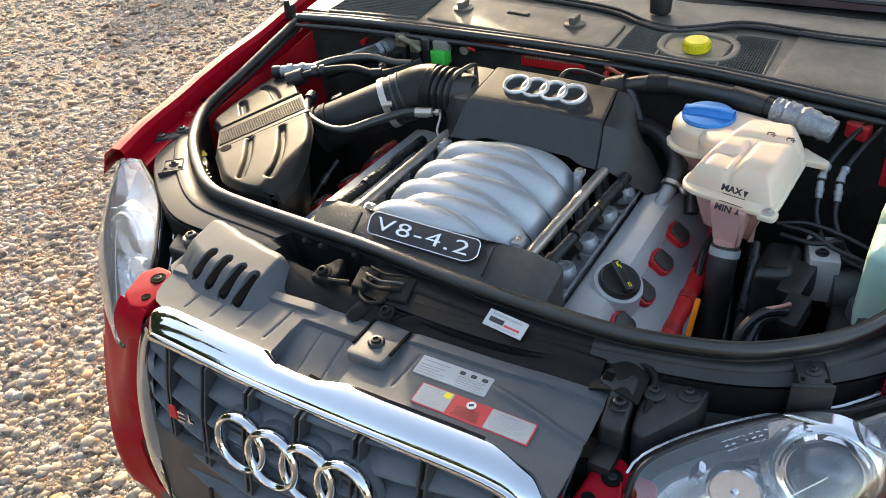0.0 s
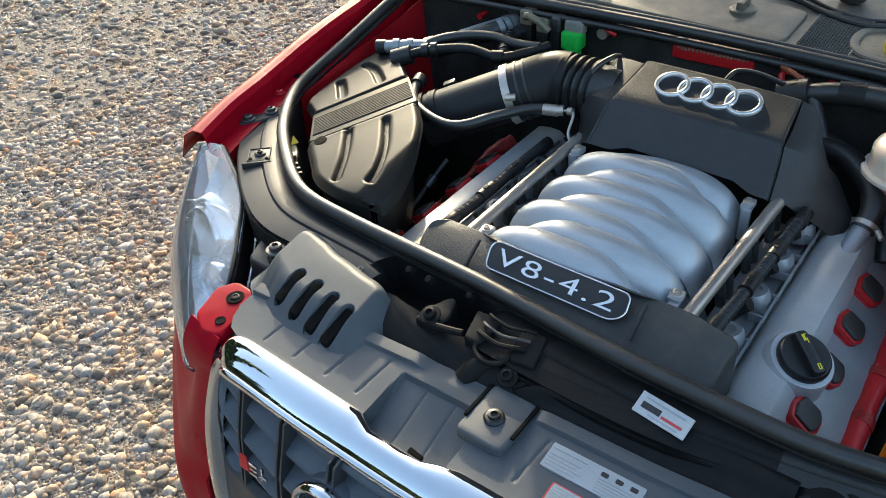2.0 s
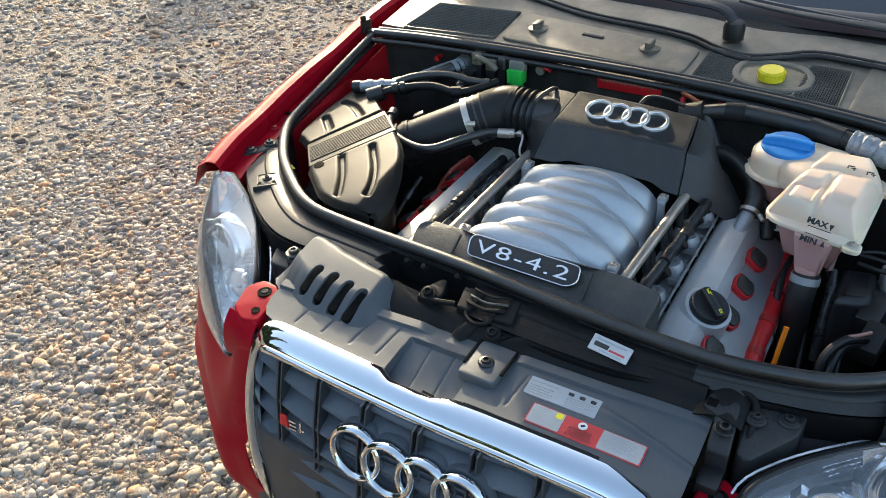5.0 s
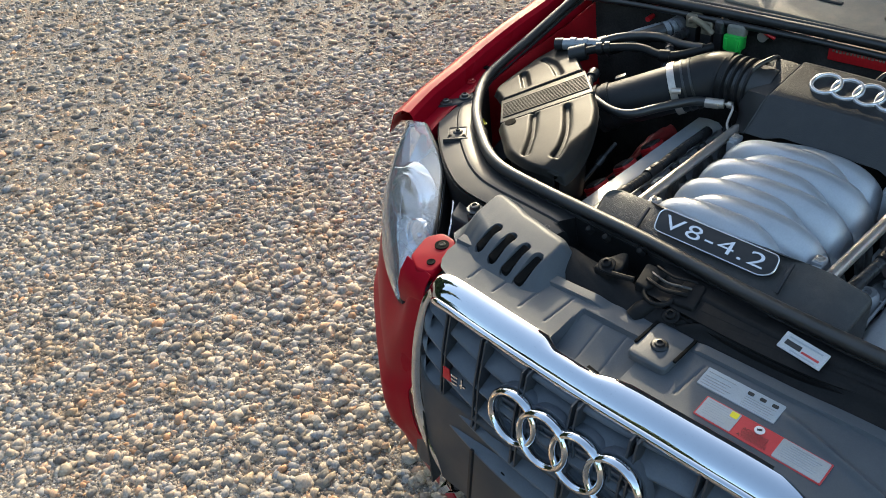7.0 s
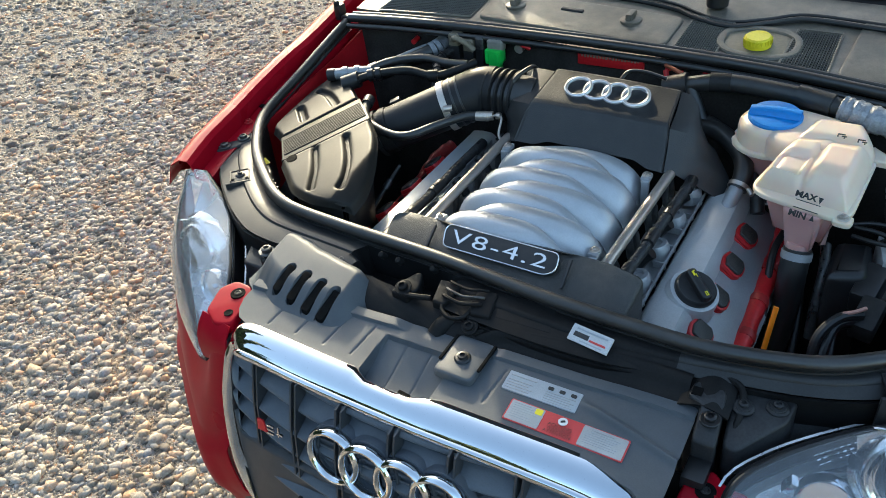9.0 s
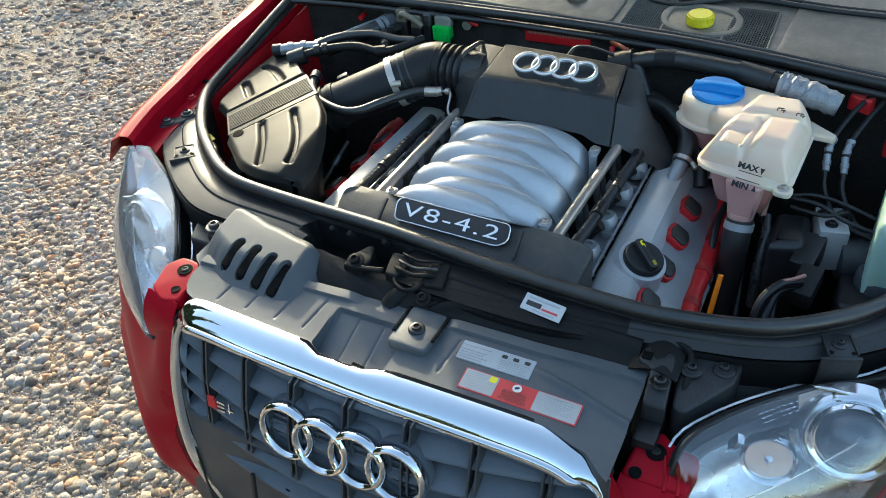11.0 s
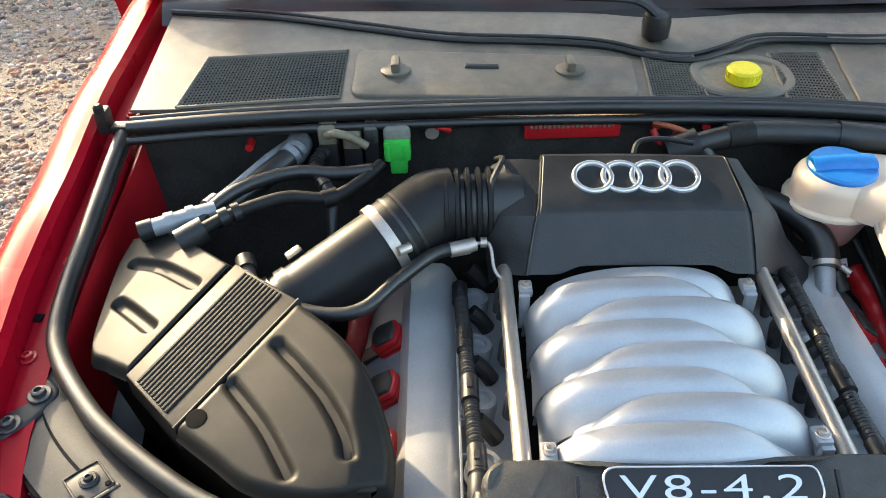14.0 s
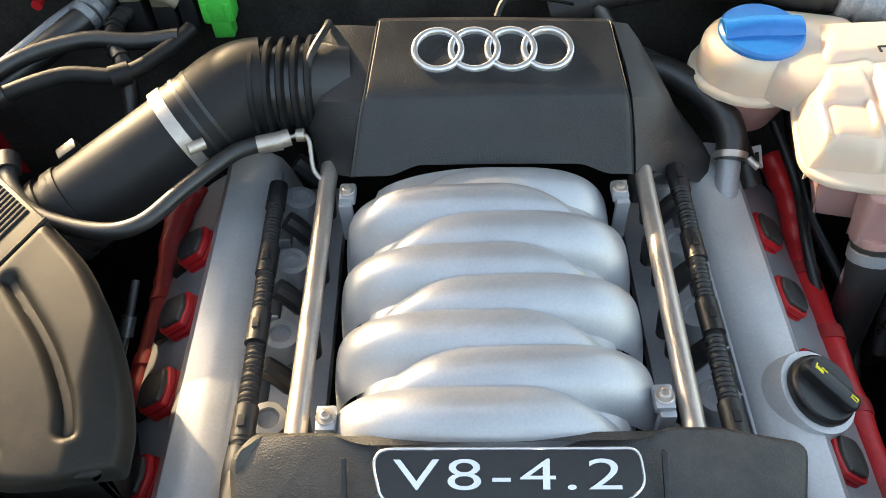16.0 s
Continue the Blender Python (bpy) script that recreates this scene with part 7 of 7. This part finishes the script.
for a, b in SLITS:
    A, B_ = Vector(a), Vector(b)
    d = (B_ - A).normalized()
    n2 = Vector((-d.y, d.x)) * 0.0074
    bm = bmesh.new()
    prism(bm, rounded([(A - d * 0.0045 + n2)[:], (B_ + d * 0.0045 + n2)[:], (B_ + d * 0.0045 - n2)[:], (A - d * 0.0045 - n2)[:]], 0.0045), lambda x, y: dome_z(x, y) - 0.001, lambda x, y: dome_z(A.x * 0.5 + B_.x * 0.5, A.y * 0.5 + B_.y * 0.5) + 0.0145 + 0.45 * (y - (A.y + B_.y) / 2), 0.0005)
    part("slit", bm, DEEP, dome)
bm = bmesh.new()
prism(bm, rounded([(-0.376, 0.256), (-0.35, 0.258), (-0.30, 0.262), (-0.16, 0.212), (-0.15, 0.16), (-0.19, 0.15), (-0.36, 0.17)], 0.012), 0.66, 0.706, 0.004)
part("dome_base", bm, BLACK_DULL, panel)

# labels on the panel


def film(name, x0, x1, y0, y1, mat, parent, h=0.0012, skew=0.0):
    bm = bmesh.new()
    prism(bm, rounded([(x0, y0), (x1, y0 + skew), (x1, y1 + skew), (x0, y1)], 0.0015, 2), lambda x, y: panel_z(x, y) - 0.0005, lambda x, y: 0.0004 + h + 0.698 + 0.011 * smooth(0.07, 0.19, y) - 0.004 * smooth(0.25, 0.35, x), 0.0002, steps=1)
    return part(name, bm, mat, parent)


oil_l = thing("oil_label", (0.16, 0.143, 0.70), "grey printed engine oil label on the radiator cover", "label")
film("film", 0.108, 0.212, 0.128, 0.158, PAPER, oil_l)
for k in range(6):
    film("print", 0.111, 0.150 - 0.004 * (k % 3), 0.1515 - 0.0042 * k - (0.003 if k else 0), 0.1530 - 0.0042 * k - (0.003 if k else 0), LABEL, oil_l, 0.0018)
for k in range(5):
    film("print", 0.166, 0.207 - 0.005 * (k % 2), 0.1440 - 0.0034 * k, 0.1452 - 0.0034 * k, LABEL, oil_l, 0.0018)
words("heading", "Engine Oil", 0.0055, pose(0.125, 0.1545, 0.7078, 5), WHITE, oil_l, 0.0001)
for x in (0.166, 0.182, 0.198):
    film("symbol", x, x + 0.008, 0.148, 0.153, INK, oil_l, 0.0019)
warn = thing("warning_label", (0.21, 0.10, 0.70), "red and white warning label on the radiator cover", "label")
film("border", 0.130, 0.290, 0.086, 0.1185, RED_FILM, warn)
film("text_field", 0.1318, 0.178, 0.0875, 0.1170, LABEL, warn, 0.0017)
film("text_field", 0.231, 0.2882, 0.0875, 0.1170, LABEL, warn, 0.0017)
film("flash_field", 0.166, 0.176, 0.107, 0.116, YELLOW, warn, 0.0021)
for k in range(7):
    film("print", 0.135, 0.160 + 0.004 * ((k * 5) % 4), 0.1135 - 0.0034 * k, 0.1148 - 0.0034 * k, PAPER, warn, 0.0021)
    film("print", 0.236 + (0.006 if k < 2 else 0), 0.272 + 0.003 * ((k * 3) % 4), 0.1125 - 0.0032 * k, 0.1137 - 0.0032 * k, PAPER, warn, 0.0021)
for k, w in enumerate(("ACHTUNG", "WARNING", "ATTENTION")):
    words("heading", w, 0.0066, pose(0.2045, 0.1005 - 0.0055 * k, 0.7033 - 0.0005 * k, 5), INK, warn, 0.0001)
bm = bmesh.new()
lathe(bm, [(0.0062, 0), (0.0062, 0.0009), (0, 0.0009)], (0.2045, 0.110, 0.7027), seg=20)
part("pictogram", bm, WHITE, warn)
bm = bmesh.new()
box(bm, (0.2045, 0.110, 0.7038), (0.006, 0.003, 0.0006), 0, turn(5, 0, 30))
part("pictogram_mark", bm, INK, warn)

# dark trim under the panel towards the chrome
bm = bmesh.new()
sheet(bm, lambda u, v: (-0.34 + 0.69 * u, py_front(-0.34 + 0.69 * u) + 0.001 + 0.002 * v, 0.694 - 0.05 * (1 - v)), 40, 2, 0.003)
part("front_skirt", bm, GREY_DARK, panel)

# ---- red upper bumper brackets beside the grille ----
for sx, hz, o, holes, lower in (
        (-1, 0.696, [(-0.418, 0.136), (-0.400, 0.160), (-0.366, 0.158), (-0.346, 0.134), (-0.343, 0.078), (-0.372, 0.070), (-0.405, 0.088)],
         ((-0.377, 0.136, 0.0125), (-0.362, 0.096, 0.0075)), [(-0.408, 0.086), (-0.341, 0.076), (-0.343, 0.054), (-0.418, 0.064)]),
        (1, 0.662, [(0.358, 0.132), (0.384, 0.149), (0.402, 0.134), (0.431, 0.132), (0.436, 0.115), (0.430, 0.074), (0.352, 0.074)],
         ((0.383, 0.117, 0.0125), (0.368, 0.081, 0.0080)), [(0.430, 0.078), (0.352, 0.078), (0.346, 0.040), (0.424, 0.040)])):
    hx, hy = holes[0][:2]
    b = thing("bumper_bracket", (hx, hy, hz), "red painted bumper bracket with two holes", "bracket", "bumper brackets")
    bz = lambda x, y: hz + 0.10 * (y - hy)
    bm = bmesh.new()
    prism(bm, rounded(o if sx < 0 else o[::-1], 0.008), lambda x, y: bz(x, y) - 0.02, bz, 0.004)
    body = part("plate", bm, RED, b)
    ramp = [Vector((*q, bz(*q) - 0.003)) for q in lower[:2]]
    foot = [Vector((*q, hz - (0.086 if sx < 0 else 0.060))) for q in lower[2:]][::-1]

    def ramp_f(u, v, ramp=ramp, foot=foot):
        q = ramp[0].lerp(ramp[1], u).lerp(foot[0].lerp(foot[1], u), v)
        return q + Vector((0, -0.010, 0.008)) * math.sin(math.pi * v) + Vector((0, 0, -0.004 * math.cos(2 * math.pi * u) * v))
    bm = bmesh.new()
    sheet(bm, ramp_f, 10, 8, 0.003)
    part("lower_lip", bm, RED, b)
    for cx, cy, r in holes:
        bm = bmesh.new()
        lathe(bm, [(r, -0.002), (r, 0.0012), (r * 0.9, 0.0014), (r * 0.86, 0.0012)], (cx, cy, bz(cx, cy)), seg=22)
        part("hole", bm, DEEP, body, "dark bolt hole")
    bm = bmesh.new()
    lathe(bm, [(0.006, -0.002), (0.006, 0.0022), (0.004, 0.0030), (0.003, 0.0018)], (hx, hy, bz(hx, hy)), seg=12)
    part("bolt", bm, BLACK_DULL, b)
    for k in range(2 if sx > 0 else 0):
        x0 = hx + sx * (0.012 + 0.016 * k)
        bm = bmesh.new()
        tube(bm, [(x0, hy - 0.002 - 0.004 * k, bz(x0, hy)), (x0 + sx * 0.008, hy - 0.030, bz(x0, hy - 0.03)), (x0 + sx * 0.010, hy - 0.048, bz(x0, hy - 0.048))], 0.0022, 8)
        part("crease", bm, RED, body)

# ---- headlights ----
IN_E = [(-0.645, 0.352, 0.742), (-0.550, 0.300, 0.712), (-0.480, 0.228, 0.697), (-0.432, 0.165, 0.678), (-0.416, 0.112, 0.640), (-0.419, 0.070, 0.598)]
IN_R = [(-0.655, 0.330, 0.730), (-0.600, 0.296, 0.704), (-0.555, 0.273, 0.700), (-0.492, 0.218, 0.700), (-0.444, 0.164, 0.700), (-0.413, 0.118, 0.690), (-0.408, 0.085, 0.640), (-0.419, 0.068, 0.598)]
OU_E = [(-0.674, 0.334, 0.738), (-0.657, 0.268, 0.692), (-0.618, 0.199, 0.641), (-0.556, 0.138, 0.590), (-0.482, 0.094, 0.574), (-0.420, 0.066, 0.592)]
for sx in (-1, 1):
    lampt = thing("headlight", (sx * 0.52, 0.2, 0.62), "clear-lens headlight with projector lamp" if sx > 0 else "clear-lens headlight, its outer lens whitened for reflected sky", "headlight", "headlights")
    a_c = [Vector((-sx * q.x, q.y, q.z)) for q in spline(IN_E if sx < 0 else IN_R, 8)]
    low = 0.075 if sx > 0 else 0.0
    b_c = [Vector((-sx * q.x, q.y - 0.3 * low * math.sin(math.pi * i / 40), q.z - low * math.sin(math.pi * i / 40))) for i, q in enumerate(spline(OU_E, 8))]
    outv = Vector((sx * 0.45, -0.62, 0.64)).normalized()

    def lens_f(u, v, d=0.0):
        q = along(a_c, u).lerp(along(b_c, u), v)
        return q + outv * (0.030 * math.sin(math.pi * v) ** 0.8 * math.sin(math.pi * min(1, 0.08 + 0.88 * u)) ** 0.5 - d)
    bm = bmesh.new()
    sheet(bm, lens_f, 36, 16, -0.003 * sx)
    ln = part("lens", bm, LENS if sx > 0 else SKY_LENS, lampt, "clear plastic lens")
    ln.visible_shadow = False
    bm = bmesh.new()
    sheet(bm, lambda u, v: along(a_c, u).lerp(along(b_c, u), v) - outv * (0.030 + 0.075 * math.sin(math.pi * v)), 24, 10, 0.003)
    hs = part("housing", bm, surface("satin_reflector", (0.62, 0.63, 0.65), 0.26, 0.75, 0.15, 20, 120, 0.03), lampt, "satin silver reflector shell")
    bm = bmesh.new()
    tube(bm, a_c + b_c[::-1] + a_c[:1], 0.0035, 8)
    part("rim", bm, BLACK, lampt)
    bm = bmesh.new()
    sheet(bm, lambda u, v: along(a_c, u) + Vector((-sx * 0.004, 0.005, -0.004)) + Vector((-sx * 0.012 * v, 0.014 * v, -0.09 * v)), 24, 3, 0.003)
    part("case_side", bm, SHADE_BLACK, lampt)
    mid = lambda u, v, d: Vector(lens_f(u, v)) - outv * d
    ax = Vector((sx * 0.12, -0.93, 0.34)).normalized()
    for c, R in ((Vector((sx * 0.590, 0.236, 0.650)), 0.043), (Vector((sx * 0.506, 0.186, 0.628)), 0.029)):
        bm = bmesh.new()
        lathe(bm, [(R * 1.16, -0.012), (R * 1.18, 0.0), (R * 1.10, 0.005), (R * 1.00, 0.003), (R * 0.96, -0.008)], c, ax, 40)
        bz_ = part("bezel", bm, CHROME, lampt, "chrome lamp bezel")
        bm = bmesh.new()
        if R > 0.04:
            lathe(bm, [(R * 0.94, -0.004), (R * 0.8, 0.010), (R * 0.55, 0.019), (R * 0.25, 0.023), (0, 0.024)], c, ax, 32)
            part("projector", bm, WINDSHIELD, bz_, "dark glass projector lens")
            bm = bmesh.new()
            lathe(bm, [(R * 0.94, -0.03), (R * 0.94, -0.006), (R * 0.5, -0.016), (0, -0.018)], c, ax, 24)
            part("bowl", bm, DARK_METAL, bz_)
            bm = bmesh.new()
            lathe(bm, [(R * 1.20, -0.004), (R * 1.28, 0.0005), (R * 1.36, -0.001), (R * 1.46, -0.008), (R * 1.62, -0.020)], c, ax, 48)
            part("outer_ring", bm, TRIM_CHROME, bz_)
        else:
            lathe(bm, [(R * (0.96 - 0.06 * k), -0.026 * (1 - (0.96 - 0.06 * k) ** 2)) for k in range(16)] + [(0.0, -0.026)], c, ax, 96)
            fl = [v for v in bm.verts]
            for v in fl:
                w = (v.co - c)
                w -= ax * w.dot(ax)
                v.co += ax * 0.0028 * math.sin(w.dot(Vector((1, 0, 0))) / R * 26) * min(1, max(0, 1.05 - w.length / R) * 6)
            part("reflector_bowl", bm, TRIM_CHROME, bz_)
            bm = bmesh.new()
            lathe(bm, [(0.005, -0.02), (0.005, 0.0), (0.0, 0.004)], c, ax, 14)
            part("bulb", bm, BRIGHT, bz_)
    # stepped trim plate over the projector and its bright upper edge
    q3 = basis((1, 0, 0), Vector((0, 0, 1)) - ax * ax.z, (0, 0, 0)).to_3x3()
    pc = Vector((sx * 0.590, 0.236, 0.650))
    edge = [pc + q3 @ Vector((sx * ex, ey, ez)) for ex, ey, ez in ((-0.070, 0.040, -0.004), (-0.050, 0.058, -0.004), (0.0, 0.056, -0.006), (0.055, 0.044, -0.012))]
    bm = bmesh.new()
    tube(bm, spline(edge, 6), 0.0034, 8, 0.6)
    part("trim_edge", bm, BRIGHT, lampt)
    bm = bmesh.new()
    sheet(bm, lambda u, v: along(spline(edge, 6), u).lerp(pc + q3 @ Vector((sx * 0.062 * math.cos(math.pi * (1.0 - 0.75 * u)), 0.062 * math.sin(math.pi * (1.0 - 0.75 * u)) * 0.80, -0.012)), v), 18, 5, 0.002)
    part("trim_plate", bm, TRIM_CHROME, lampt, "stepped bright trim round the projector")
    bm = bmesh.new()
    box(bm, mid(0.56, 0.17, 0.022), (0.009, 0.014, 0.026), 0.002, turn(10, 20 * sx, 15))
    part("lamp_clip", bm, BRIGHT, lampt)
    bm = bmesh.new()
    tube(bm, [mid(0.30 + 0.60 * t / 12, 0.46 - 0.05 * t / 12, 0.004) for t in range(13)], 0.0008, 6)
    part("lens_line", bm, BRIGHT, lampt)
    if sx > 0:
        for k in range(3):
            for j in range(7):
                if k and j in (2, 6):
                    continue
                u0, v0 = 0.475 - 0.0155 * j, 0.050 + 0.026 * k
                q = mid(u0, v0, -0.0008)
                m3 = basis(mid(u0 - 0.01, v0, 0) - mid(u0, v0, 0), mid(u0, v0 - 0.01, 0) - mid(u0, v0, 0), (0, 0, 0)).to_3x3()
                bm = bmesh.new()
                box(bm, q, (0.0052 if j != 3 else 0.0024, 0.0010 if k != 1 else 0.0015, 0.0004), 0, m3)
                part("moulded_mark", bm, BRIGHT, ln)

# ---- brackets at the headlight's inner corner ----
mount = thing("bumper_mount", (0.395, 0.22, 0.68), "black bumper mount with two flanged bolts", "bracket")
bm = bmesh.new()
prism(bm, rounded([(0.378, 0.240), (0.452, 0.254), (0.448, 0.216), (0.402, 0.158), (0.386, 0.162)], 0.008), 0.64, lambda x, y: 0.711 - 0.25 * max(0, 0.212 - y), 0.004)
part("plate", bm, BRACKET, mount)
for x, y in ((0.395, 0.218), (0.432, 0.233)):
    bm = bmesh.new()
    lathe(bm, [(0.0135, 0), (0.0135, 0.002), (0.011, 0.004)], (x, y, 0.7105), seg=20)
    part("flange", bm, BRACKET, mount)
    bolt("bolt", (x, y, 0.7135), 0.006, mount, BRACKET)
post = thing("radiator_post", (0.35, 0.20, 0.60), "black moulded radiator post with a square socket", "post")
bm = bmesh.new()
prism(bm, rounded([(0.331, 0.200), (0.333, 0.225), (0.353, 0.234), (0.374, 0.222), (0.381, 0.150), (0.352, 0.150), (0.350, 0.192)], 0.006), 0.58, lambda x, y: 0.724 - 0.5 * max(0, 0.195 - y), 0.004)
part("body", bm, BRACKET, post)
bm = bmesh.new()
box(bm, (0.341, 0.209, 0.7235), (0.013, 0.014, 0.003), 0.0008)
part("socket", bm, DEEP, post)
bolt("bolt", (0.366, 0.178, 0.7155), 0.0075, post, BLACK)
bm = bmesh.new()
box(bm, (0.366, 0.135, 0.645), (0.030, 0.040, 0.06), 0.006)
part("lower_block", bm, BLACK, post)
bm = bmesh.new()
tube(bm, spline([(0.285, 0.236, 0.7245), (0.322, 0.243, 0.7255), (0.360, 0.246, 0.7250), (0.388, 0.236, 0.7215), (0.394, 0.205, 0.708), (0.390, 0.170, 0.690)], 6), 0.0045, 8)
part("surround", bm, SHADE_BLACK, post)
bm = bmesh.new()
sheet(bm, lambda u, v: (0.322 + 0.062 * u, 0.190 + 0.050 * v, 0.712 + 0.010 * math.sin(math.pi * u) + 0.006 * v), 8, 6, 0.003)
part("shoulder", bm, SHADE_BLACK, post)
lm = thing("bumper_mount", (-0.40, 0.24, 0.68), "black bumper mount with two flanged bolts", "bracket")
bm = bmesh.new()
prism(bm, rounded([(-0.375, 0.20), (-0.385, 0.255), (-0.440, 0.285), (-0.455, 0.265), (-0.425, 0.20)], 0.010), 0.62, 0.700, 0.005)
part("plate", bm, BRACKET, lm)
for x, y in ((-0.405, 0.245), (-0.432, 0.268)):
    bolt("bolt", (x, y, 0.700), 0.008, lm, BRACKET)
bm = bmesh.new()
lathe(bm, [(0.014, -0.02), (0.014, 0.012), (0.011, 0.016), (0.008, 0.016), (0.007, 0.006)], (-0.378, 0.218, 0.700), seg=18)
part("stop", bm, BLACK, lm)
# dark shelf between headlights and carrier
for sx in (-1, 1):
    bm = bmesh.new()
    sheet(bm, lambda u, v: along([Vector((-sx * q.x, q.y + 0.012, q.z)) for q in spline(IN_E if sx < 0 else IN_R, 8)], 0.05 + 0.9 * u).lerp(OUT_C[int(round((0.28 + 0.11 * u) * nn))] if sx < 0 else OUT_C[int(round((0.79 - 0.09 * u) * nn))], v) + Vector((0, 0, -0.045 - 0.05 * math.sin(math.pi * v))), 14, 6, 0.003)
    part("headlight_well", bm, BRACKET, fr)
